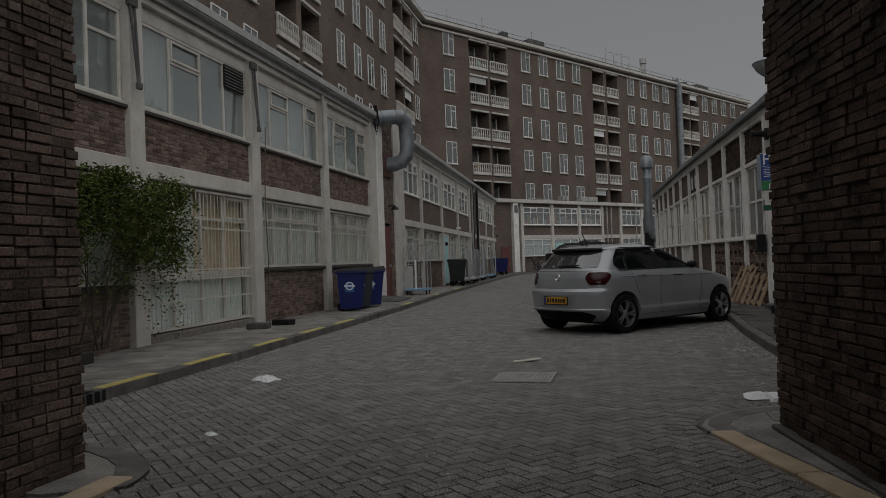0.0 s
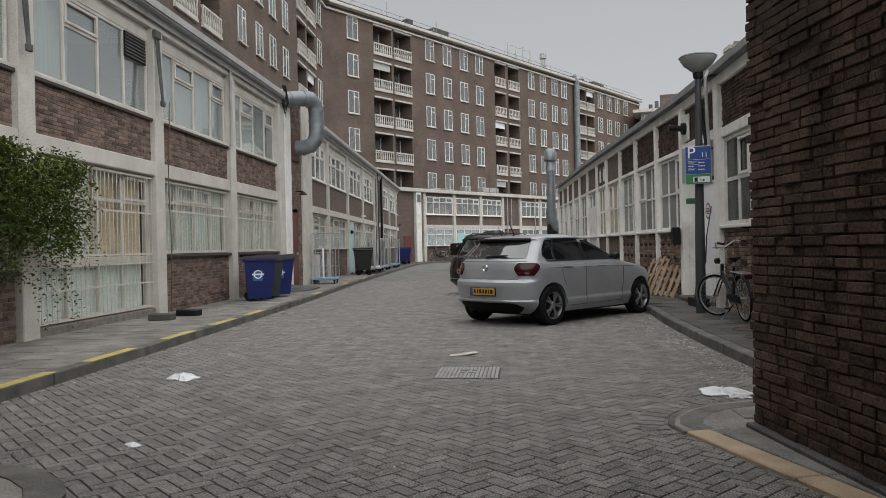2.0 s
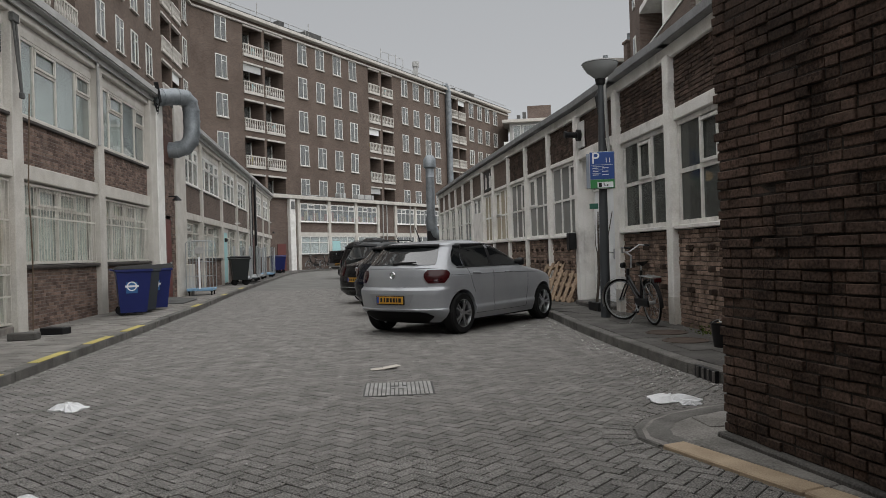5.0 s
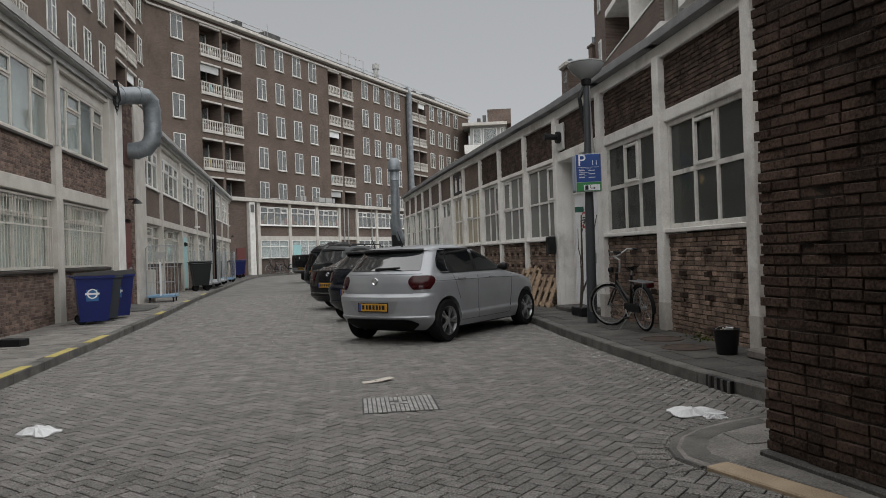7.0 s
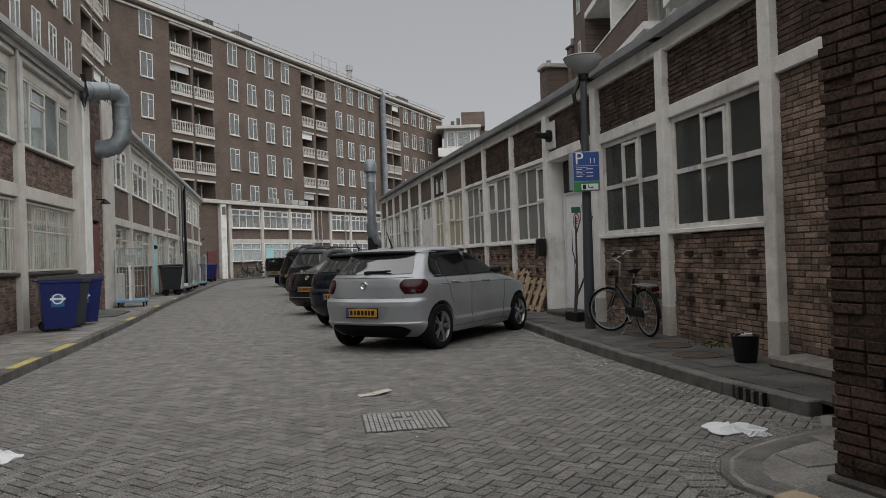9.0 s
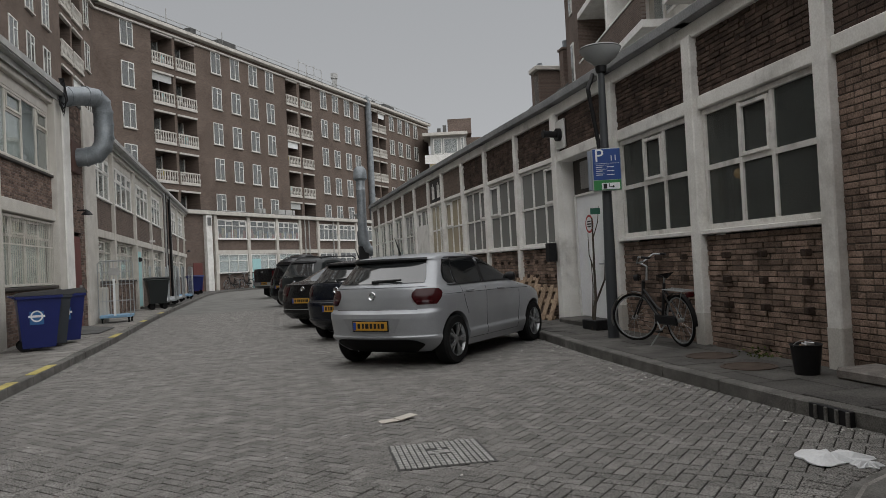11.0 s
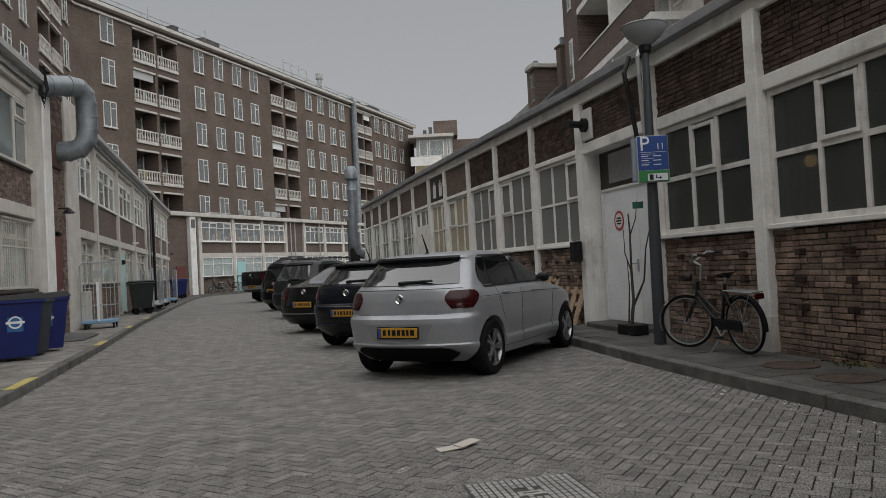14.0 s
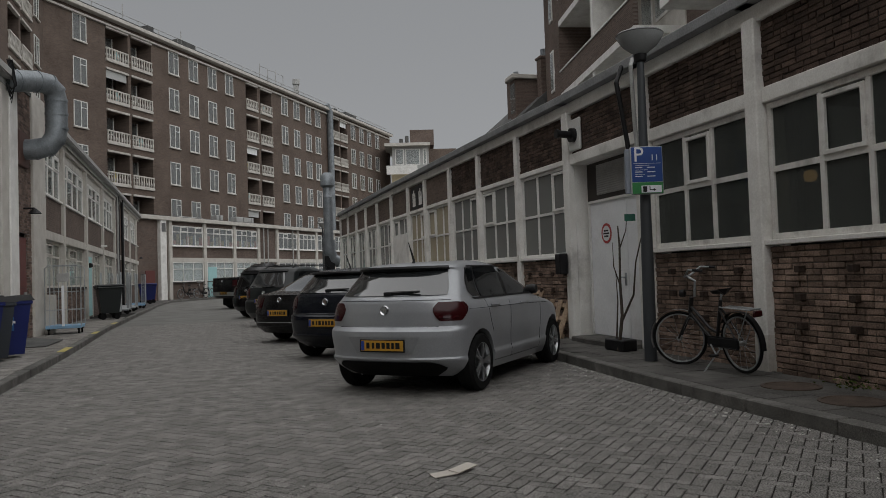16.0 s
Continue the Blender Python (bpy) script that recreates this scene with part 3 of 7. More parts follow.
# second stretch of the row
row2 = thing("workshop_building", along((-5.1, 25), (-6.5, 60)), "lower stretch of the brick workshop row with grey-green windows", "building")
part("body", Shape().box(1.2, 42, 3.0, 8, 0, ROOF_L - 0.2), FAR_BRICK_B, row2)
roof_edge(row2, 1.3, 42.0, ROOF_L)
part("floor_beam", Shape().box(1.6, 42, -0.04, 0.3, 2.6, 2.84, 0.01), CREAM, row2)
ED = [1.6, 5.3, 10.0, 14.8, 19.4]
ED2 = [23.2, 27.5, 32.0, 36.5, 41.0]
for u in ED + ED2:
    pilaster(row2, u, 0.24, 5.5)
part("stair_wall", Shape().box(19.5, 23.1, 0.0, 0.3, 0, 5.6), FAR_BRICK_B, row2)
part("door", Shape().box(20.6, 21.8, -0.03, 0.05, 0.12, 2.3, 0.01), RED_DOOR, row2, "dark red door")
for k, (a, c) in enumerate(list(zip(ED, ED[1:])) + list(zip(ED2, ED2[1:]))):
    a, c = a + 0.12, c - 0.12
    part("brick_panel", Shape().box(a, c, 0.03, 0.3, 2.84, 3.78), FAR_BRICK_B, row2)
    window(row2, a, c, 3.86, 5.2, 0.06, (1, 1, 1, 1), (2, 1), 0.07, ((1, 1), (3, 1)), pane=PANE_SKY, sill=WHITE)
    part("lintel", Shape().box(a, c, 0.05, 0.3, 5.2, 5.5), CREAM, row2)
    room(row2, a, c, 3.9, 5.2, 0.4, 2.6, CURTAIN)
    if k == 2:
        part("entry_frame", Shape().box(a, a + 0.25, 0.02, 0.2, 0, 2.6).box(a + 1.6, a + 1.8, 0.02, 0.2, 0, 2.6).box(a + 0.25, a + 1.6, 0.02, 0.2, 2.4, 2.6), CREAM, row2)
        d = part("door", Shape().box(a + 0.25, a + 1.6, 0.03, 0.1, 0.15, 2.4, 0.01), MINT, row2, "pale mint-green painted door")
        part("house_lamp", Shape().lathe([(0.02, 0.16), (0.1, 0.12), (0.1, 0.0), (0.02, -0.03)], 12, pose(a + 0.9, 0.0, 2.0)), BLACK, d)
        a += 1.8
    bricks(row2, a, c, 0.1, 1.2, 0.04, BRICK_L, 0, seed=60 + k) if k < 2 else part("brick_panel", Shape().box(a, c, 0.04, 0.3, 0.05, 1.2), FAR_BRICK_B, row2)
    part("apron_sill", Shape().box(a, c, -0.03, 0.2, 1.2, 1.26), DARKSILL, row2)
    window(row2, a, c, 1.27, 2.59, 0.08, (1, 1, 1), (1.6, 0.7), 0.06, ((1, 1),), FRAME_L, sill=False)
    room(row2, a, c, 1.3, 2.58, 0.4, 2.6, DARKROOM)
    curtain(row2, a + 0.05, c - 0.05, 1.3, 2.58, 0.2, CURTAIN_LOW)
for u, r in ((19.9, 0.05), (20.3, 0.06), (22.2, 0.07), (22.6, 0.05)):
    part("drain_pipe", Shape().tube([(u, -0.12, 5.8), (u, -0.12, 0.2)], r), BLACK if r > 0.05 else GUTTER, row2)
part("wall_camera", Shape().box(14.2, 14.3, -0.25, 0.0, 2.9, 2.98, 0.02), WHITE, row2)
part("wall_lamp", Shape().lathe([(0.02, 0.14), (0.14, 0.0), (0.12, 0.0)], 12, pose(32.2, -0.3, 2.95)), BLACK, row2)

# ---- building across the end of the yard ----
rear = thing("rear_building", along((-6.2, 59), (2.3, 70)), "two-storey brick building with white concrete frame across the end", "building")
part("wall", Shape().box(-4, 44, 0.1, 6, 0, 5.7), FAR_BRICK_B, rear)
part("roof_edge", Shape().box(-1, 44, -0.3, 0.2, 5.72, 6.0, 0.02), CREAM, rear)
part("roof", Shape().box(-4, 44, -0.2, 6.5, 6.0, 6.05), FELT, rear)
part("pilaster", Shape().box(1.5, 2.1, -0.2, 0.2, 0, 5.72, 0.02), WHITE, rear)
part("door", Shape().box(0.3, 1.2, 0.05, 0.12, 0.12, 2.2, 0.01), RED_DOOR, rear, "dark red door")
part("vent", Shape().box(1.62, 1.98, -0.23, -0.2, 4.9, 5.5), plain("vent_grey", (0.12, 0.12, 0.12), 0.7), rear)
PE = [2.64, 6.3, 9.85, 13.06]
PE2 = [15.76, 19.04, 22.25, 25.5, 28.7, 32, 35.2, 38.4]
for u in PE + PE2:
    part("pilaster", Shape().box(u - 0.15, u + 0.15, -0.06, 0.15, 0, 5.72), CREAM, rear)
part("floor_beam", Shape().box(2.5, 44, -0.03, 0.15, 2.8, 3.1), CREAM, rear)
SHELF = [plain("shelf_goods", c, 0.7) for c in ((0.3, 0.08, 0.05), (0.32, 0.25, 0.12), (0.12, 0.16, 0.25), (0.4, 0.36, 0.3))]
for k, (a, c) in enumerate(list(zip(PE, PE[1:])) + list(zip(PE2, PE2[1:]))):
    a, c = a + 0.2, c - 0.2
    # flat sheets on the wall; the dark ones paint unlit rooms
    part("window_backing", Shape().box(a, c, 0.085, 0.095, 3.96, 5.42), DARKROOM, rear)
    window(rear, a, c, 3.95, 5.42, -0.02, (1, 1, 1, 1), (1, 2.2) if k > 9 else (2.4, 1), 0.08, ((1, 1), (3, 1)), pane=PANE_FAR, sill=WHITE)
    if k < 3:
        for j in range(9):
            u = a + 0.15 + (c - a - 0.5) * j / 8
            part("stored_box", Shape().box(u, u + 0.3, 0.04, 0.08, 4.05, 4.3 + 0.5 * random.random()), SHELF[j % 4], rear)
    part("window_backing", Shape().box(a, c, 0.085, 0.095, 1.35, 2.78), CURTAIN if k < 3 else DARKROOM, rear)
    window(rear, a, c, 1.35, 2.78, -0.02, (1, 1, 1), (2, 1), 0.07, (), pane=PANE_FAR, sill=DARKSILL)
part("door", Shape().box(6.6, 7.6, -0.04, 0.05, 0.12, 2.4), MINT, rear, "pale mint door")
for u in (13.6, 14.2, 18.0):
    part("rain_pipe", Shape().tube([(u, -0.15, 6.1), (u, -0.15, 0.2)], 0.05), GUTTER, rear)
for u, w in ((4.3, 2.6), (8.5, 0.3), (9.0, 0.3), (11, 0.9), (12, 0.9), (13, 0.3)):
    part("roof_vent" if w < 0.5 else "air_conditioner", Shape().box(u, u + w, 0.6, 1.2, 6.05, 6.2 if w > 1 else 6.55, 0.03), GUTTER, rear)

# ---- right workshop row: one bay after the other along a gentle bend ----
R_Y = [39.9, 37.9, 35.9, 33.9, 31.8, 29.55, 27.4, 25.6, 23.4, 21.35, 19.2, 17.06, 14.65, 12.34, 9.92, 7.5, 5.1]
RY, RX = [0, 5, 10, 13, 17, 21.5, 29, 40, 60], [4.7, 4.95, 5.2, 5.3, 5.27, 5.08, 4.8, 4.55, 4.3]
TOP_R = 4.15
WORN_FRAME = material("weathered_white_frame", (0.62, 0.6, 0.565), (0.8, 0.785, 0.75), 0.6, 5, 70, 0.25, stain=(0.16, 0.14, 0.12), stain_amount=0.55)
COPING = material("grey_zinc_coping", (0.2, 0.205, 0.208), (0.3, 0.306, 0.31), 0.6, 3, 40, 0.15)
# Projecting headers, much darker than the brick around them.
PROUD = material("dark_header_brick", (0.03, 0.022, 0.018), (0.075, 0.054, 0.043), 0.9, 5, 70, 0.6)
right = thing("workshop_shell", Matrix(), "brick rear shell of the single-storey workshop row", "wall", kind="structure")
CREAM_GLASS = glass("yellowed_glass", (0.7, 0.62, 0.42), 0.1, body=0.7, body_col=(0.52, 0.46, 0.33), ior=1.5)
PALE_GLASS = glass("grey_green_glass", (0.55, 0.58, 0.54), 0.08, body=0.6, body_col=(0.28, 0.282, 0.268), wave=0.03, ior=1.6)
for k, (ya, yb) in enumerate(zip(R_Y, R_Y[1:])):
    A, B = (float(np.interp(ya, RY, RX)), ya), (float(np.interp(yb, RY, RX)), yb)
    bay = thing("wall_bay", along(A, B), "brown brick workshop bay with flaking white frame" + (" and white steel door" if k == 11 else (" and multi-pane window" if k < 14 else " and blind brickwork")), "wall bay", "bays of the right workshop row", "structure")
    del_w = math.dist(A, B)
    near = yb > 9 and ya < 24
    w = 0.21 if k > 10 else 0.15
    proud = 0.07 if k > 10 else 0.05
    part("pilaster", Shape().box(-w / 2, w / 2, -proud, 0.3, 0.0, 4.0, 0.015), WORN, bay)
    if k > 11:
        part("bare_foot", Shape().box(-w / 2 - 0.003, w / 2 + 0.003, -proud - 0.003, 0.2, 0.1, 0.52, 0.012), CREAM, bay)
    a, c = w / 2, del_w - w / 2
    part("roof_beam", Shape().box(-0.1, del_w + 0.1, -0.03, 0.3, 3.96, TOP_R, 0.012), WORN, bay)
    part("coping", Shape().box(-0.12, del_w + 0.12, -0.16, 0.4, TOP_R, TOP_R + 0.14, 0.012), COPING, bay)
    part("roof", Shape().box(-0.2, del_w + 0.2, 0.3, 9, TOP_R - 0.05, TOP_R + 0.1), FELT, bay)
    if k == 11:
        # doorway: white steel door, louvred panel above, step in front
        bricks(bay, a, c, 3.26, 3.95, 0.03, BRICK_R, 0, MORTAR_D, seed=80)
        part("lintel", Shape().box(a, c, -0.03, 0.3, 3.08, 3.26, 0.01), WORN, bay)
        part("jamb", Shape().box(2.12, c, 0.0, 0.4, 0.0, 3.08, 0.012), WORN, bay)
        part("reveal", Shape().box(a - 0.02, a + 0.02, 0.05, 0.4, 0.0, 3.08), WORN, bay)
        part("transom_panel", Shape().box(a + 0.02, 2.12, 0.28, 0.34, 2.44, 3.08), plain("dark_brown_panel", (0.03, 0.024, 0.02), 0.6), bay)
        lou = part("louvre", Shape().box(0.5, 1.4, 0.25, 0.28, 2.52, 3.02, 0.005), GUTTER, bay)
        for j in range(13):
            part("louvre_slat", Shape().obox(pose(0.95, 0.245, 2.55 + j * 0.036, 40, 0, 0), 0.86, 0.035, 0.004), GUTTER, lou)
        DOORW = material("white_steel_door", (0.76, 0.77, 0.78), (0.88, 0.89, 0.9), 0.5, 2, 40, 0.08, stain=(0.4, 0.35, 0.29), stain_amount=0.35)
        door = part("door", Shape().box(0.22, 1.38, 0.27, 0.32, 0.2, 2.4, 0.006), DOORW, bay, "dirty white steel door")
        part("door", Shape().box(1.39, 2.08, 0.27, 0.32, 0.2, 2.4, 0.006), DOORW, bay, "narrow second leaf of the white door")
        part("door_handle", Shape().tube([(1.3, 0.27, 1.15), (1.3, 0.22, 1.15), (1.17, 0.22, 1.15)], 0.012).box(1.27, 1.33, 0.262, 0.272, 1.02, 1.22, 0.003), STEEL, door)
        part("door_frame", Shape().box(0.18, 0.22, 0.24, 0.34, 0.12, 2.44).box(2.08, 2.12, 0.24, 0.34, 0.12, 2.44).box(0.22, 2.08, 0.24, 0.34, 2.4, 2.44), WHITE, bay)
        disc = part("warning_sign", Shape().lathe([(0.0, 0.004), (0.165, 0.004), (0.165, 0.0)], 28, pose(0.75, 0.265, 1.87, 90)), plain("sign_red", (0.4, 0.03, 0.03), 0.4), door, "round red and white warning sign")
        part("sign_face", Shape().lathe([(0.0, 0.006), (0.125, 0.006), (0.125, 0.003)], 28, pose(0.75, 0.265, 1.87, 90)), plain("sign_white", (0.75, 0.75, 0.75), 0.4), disc)
        for z, w2 in ((1.9, 0.07), (1.855, 0.09), (1.81, 0.07)):
            part("sign_bar", Shape().box(0.75 - w2, 0.75 + w2, 0.256, 0.2585, z, z + 0.025), BLACK, disc)
        part("door_step", Shape().box(0.35, 2.1, -0.25, 0.3, 0.05, 0.2, 0.02), SLAB, bay)
        plate = part("vent_plate", Shape().box(0.08, 0.5, -0.03, 0.02, 3.3, 3.84, 0.02), plain("vent_white", (0.66, 0.66, 0.64), 0.5), bay, "white plate with a black flue outlet")
        part("flue", Shape().tube([(0.3, 0.0, 3.56), (0.3, -0.1, 3.56)], 0.12, 16).tube([(0.3, -0.05, 3.56), (0.3, -0.34, 3.58)], 0.06, 14).tube([(0.3, -0.32, 3.58), (0.3, -0.36, 3.58)], 0.075, 14), BLACK, plate)
        continue
    if k >= 14:
        # blind end of the row
        bricks(bay, a, c, 0.1, 3.05, 0.03, BRICK_LOW, 300 if k == 14 else 0, MORTAR_LOW, seed=90 + k, length=0.2, headers=True)
        part("head", Shape().box(a, c, -0.02, 0.3, 3.05, 3.22, 0.01), WORN, bay)
        bricks(bay, a, c, 3.22, 3.95, 0.03, BRICK_R, 0, MORTAR_D, seed=190 + k, length=0.2, headers=True)
        continue
    single = 150 if k in (12, 13) else 0
    if near or k >= 14:
        bricks(bay, a, c, 3.22, 3.95, 0.03, BRICK_R, single, MORTAR_D, seed=90 + k, length=0.2, rough=0.008, recess=0.014, headers=True)
        bricks(bay, a, c, 0.1, 1.47, 0.03, BRICK_LOW, single, MORTAR_LOW, seed=120 + k, length=0.2, rough=0.009, recess=0.014, headers=True)
    else:
        part("brick_panel", Shape().box(a, c, 0.03, 0.3, 3.22, 3.95), FAR_BRICK, bay)
        part("brick_panel", Shape().box(a, c, 0.03, 0.3, 0.1, 1.47), FAR_BRICK_B, bay)
    if near:
        for i in range(3 if k > 11 else 4):
            for j in range(3):
                u = a + (c - a) * (i + 0.6) / (3.1 if k > 11 else 4.1)
                part("projecting_brick", Shape().box(u, u + (0.08 if k > 11 else 0.06), -0.045 if k > 11 else -0.02, 0.04, 0.61 + j * 0.29, 0.68 + j * 0.29, 0.006), PROUD, bay)
    z_head = 3.05 if k >= 12 else 3.13
    part("head", Shape().box(a, c, 0.0, 0.3, z_head, 3.22, 0.01), WORN, bay)
    if k == 6:
        board = part("painted_board", Shape().box(a + 0.25, c - 0.2, 0.0, 0.03, 3.24, 3.9, 0.006), BLACK, bay, "black board with two white splayed shapes")
        for u in (a + 0.45, a + 1.1):
            part("white_shape", Shape().box(u, u + 0.3, -0.006, 0.002, 3.32, 3.56, 0.002).box(u, u + 0.07, -0.006, 0.002, 3.56, 3.72).box(u + 0.11, u + 0.18, -0.006, 0.002, 3.56, 3.8).box(u + 0.22, u + 0.29, -0.006, 0.002, 3.56, 3.7), WHITE, board)
    if k == 5:
        part("blank_panel", Shape().box(a, c, 0.02, 0.1, 0.1, 2.6), WORN, bay)
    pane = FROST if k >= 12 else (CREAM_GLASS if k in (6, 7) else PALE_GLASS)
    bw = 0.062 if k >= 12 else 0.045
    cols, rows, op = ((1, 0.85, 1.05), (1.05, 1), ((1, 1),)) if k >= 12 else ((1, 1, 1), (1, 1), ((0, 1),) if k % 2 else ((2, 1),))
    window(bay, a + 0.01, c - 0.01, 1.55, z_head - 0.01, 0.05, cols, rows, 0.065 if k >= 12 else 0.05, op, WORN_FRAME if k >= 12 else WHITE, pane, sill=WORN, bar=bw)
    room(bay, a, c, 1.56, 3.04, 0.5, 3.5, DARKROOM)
part("wall_box", Shape().box(0, 0.2, -0.16, 0, 1.22, 1.58, 0.02), BLACK, right, at=along((5.17, 17.22), (5.19, 16.6)))
conduit = [(5.12, 14.9, 4.2), (5.0, 14.86, 3.95), (5.1, 14.8, 3.1), (5.12, 14.75, 2.7)]
part("cable_pipe", Shape().tube(conduit, 0.035), BLACK, right)
part("rain_pipe", Shape().tube([(5.12, 14.6, 4.22), (5.04, 14.52, 4.1), (5.06, 14.5, 3.2), (5.1, 14.48, 2.6)], 0.03), GUTTER, right)
part("back_wall", Shape().box(9, 14, 5, 41, 0, 4.1), FAR_BRICK, right)
part("end_wall", Shape().box(4.6, 12, 39.95, 40.2, 0, 4.1), FAR_BRICK, right)
bulb = bpy.data.materials.new("warm_bulb")
bulb.use_nodes = True
bulb.node_tree.nodes["Principled BSDF"].inputs["Emission Color"].default_value = (1.0, 0.55, 0.2, 1)
bulb.node_tree.nodes["Principled BSDF"].inputs["Emission Strength"].default_value = 0.5
lamp = thing("ceiling_lamp", pose(5.66, 12.0, 2.22), "warm glowing lamp hanging inside the workshop window", "lamp")
part("bulb", Shape().lathe([(0.0, -0.07), (0.05, -0.055), (0.075, 0.0), (0.05, 0.05), (0.0, 0.07)], 20), bulb, lamp, smooth=True)
part("cord", Shape().tube([(0, 0, 0.07), (0, 0, 0.84)], 0.006, 5), BLACK, lamp)

# ---- curved apartment block behind ----
FLOOR = 3.13


def far_window_meshes(w, h, split=0.55):
    f = Shape().box(0, 0.055, -0.03, 0.05, 0, h).box(w - 0.055, w, -0.03, 0.05, 0, h).box(0.055, w - 0.055, -0.03, 0.05, 0, 0.06).box(0.055, w - 0.055, -0.03, 0.05, h - 0.06, h)
    f.box(w * split - 0.025, w * split + 0.025, -0.03, 0.05, 0.06, h - 0.06).box(w * split, w - 0.055, -0.03, 0.04, h * 0.74, h * 0.74 + 0.045)
    return f.mesh("window", WHITE), Shape().box(0.06, w - 0.06, 0.0, 0.01, 0.06, h - 0.06).mesh("pane", PANE_FAR), Shape().box(-0.05, w + 0.05, -0.12, 0.03, -0.09, -0.01).mesh("sill", CREAM)


WIN = {}
# Sheets behind far panes; the room tone paints an unlit interior dark.
INNER = [plain("drawn_curtain", (0.78, 0.8, 0.79), 0.9), plain("painted_dark_room", (0.1, 0.105, 0.105), 0.9), plain("dim_blind", (0.48, 0.49, 0.48), 0.9), plain("dark_flat", (0.045, 0.047, 0.047), 0.9)]


def flat_window(b, u, z, w, h, rnd):
    key = (w, h)
    if key not in WIN:
        WIN[key] = far_window_meshes(w, h) + tuple(Shape().box(0.05, w - 0.05, 0.03, 0.04, 0.05, h - 0.05).mesh("blind", m) for m in INNER)
    ms = WIN[key]
    o = part("window", ms[0], None, b, at=pose(u, -0.02, z))
    part("pane", ms[1], None, o)
    part("sill", ms[2], None, o)
    part("blind", ms[3 + rnd.choice((0, 0, 0, 2, 2, 1))], None, o)


def balcony(b, u, z, w, rnd):
    """A recessed balcony: deep loggia with door and window, white slab, balustrade under a hand rail."""
    d = part("balcony_door", Shape().box(u + 0.15, u + 0.23, 1.3, 1.39, z, z + 2.25).box(u + 0.9, u + 0.98, 1.3, 1.39, z, z + 2.25).box(u + 0.23, u + 0.9, 1.3, 1.39, z + 2.15, z + 2.25).box(u + 0.98, u + w - 0.2, 1.3, 1.39, z + 0.9, z + 0.97).box(u + w - 0.27, u + w - 0.2, 1.3, 1.39, z + 0.97, z + 2.25), WHITE, b)
    part("pane", Shape().box(u + 0.23, u + 0.9, 1.34, 1.36, z + 0.1, z + 2.15).box(u + 0.98, u + w - 0.27, 1.34, 1.36, z + 0.97, z + 2.2), PANE_FAR, d)
    if rnd.random() < 0.14:
        part("sun_blind", Shape().box(u + 0.1, u + w - 0.1, 0.1, 0.16, z + 1.75, z + 2.35), INNER[rnd.choice((0, 2))], b)
    if rnd.random() < 0.5:
        x = u + rnd.uniform(0.3, w - 0.7)
        part("plant_pot", Shape().lathe([(0.0, 0.0), (0.14, 0.0), (0.18, 0.4), (0.0, 0.9)], 9, pose(x, 0.4, z + 0.2)), rnd.choice((INNER[3], FELT, YELLOW, MINT)), b)
    part("balcony_slab", Shape().box(u, u + w, -0.14, 1.4, z - 0.16, z), CREAM, b)
    part("lintel", Shape().box(u, u + w, -0.1, 0.12, z + 2.36, z + 2.5), CREAM, b)
    r = part("railing", Shape().box(u, u + w, -0.12, 0.02, z + 0.8, z + 0.9), CREAM, b)
    part("bottom_rail", Shape().box(u, u + w, -0.1, 0.0, z, z + 0.1), CREAM, r)
    n = int(w / 0.27)
    for k in range(n + 1):
        part("baluster", BAL, None, r, at=pose(u + (w - 0.1) * k / n, -0.12, z + 0.1))


BAL = Shape().add([(x * s + 0.05, 0.05 + y * s, zz) for zz, s in ((0, 0.035), (0.2, 0.06), (0.45, 0.032), (0.7, 0.045)) for x, y in ((-1, -1), (1, -1), (1, 1), (-1, 1))], [(4 * i + k, 4 * i + (k + 1) % 4, 4 * i + 4 + (k + 1) % 4, 4 * i + 4 + k) for i in range(3) for k in range(4)]).mesh("baluster", CREAM)
TOP_A = 21.6


def flats(name, a, b, cols, balconies, u0, u1, floors, label, seed):
    rnd = random.Random(seed)
    h = thing(name, along(a, b), label, "apartment building")
    part("back_wall", Shape().box(u0, u1, 1.4, 9, 0, TOP_A - 0.2), FAR_BRICK, h)
    edge = u0
    for u, w in sorted(balconies) + [(u1, 0)]:
        part("wall", Shape().box(edge, u, 0.0, 1.4, 0, TOP_A - 0.2), FAR_BRICK, h)
        edge = u + w
    low = min(18.95 - FLOOR * fl for fl in floors) - 0.62
    for u, w in balconies:
        part("wall", Shape().box(u, u + w, 0.0, 1.4, 0, low - 0.16), FAR_BRICK, h)
        for fl in floors:
            z = 18.95 - FLOOR * fl - 0.62
            part("spandrel", Shape().box(u, u + w, 0.0, 1.4, z + 2.5, z + FLOOR - 0.16 if fl else TOP_A - 0.2), FAR_BRICK, h)
    part("cornice", Shape().box(u0, u1, -0.55, 0.3, TOP_A - 0.3, TOP_A - 0.02, 0.03).box(u0, u1, -0.2, 0.1, TOP_A - 0.75, TOP_A - 0.6), CREAM, h)
    part("roof", Shape().box(u0, u1, -0.5, 9, TOP_A - 0.02, TOP_A + 0.08), FELT, h)
    for fl in floors:
        z = 18.95 - FLOOR * fl
        for u in cols:
            if fl == 5 and abs(u) < 0.1:
                continue
            flat_window(h, u, z, 1.25, 1.9, rnd)
        for u, w in balconies:
            balcony(h, u, z - 0.62, w, rnd)
    return h


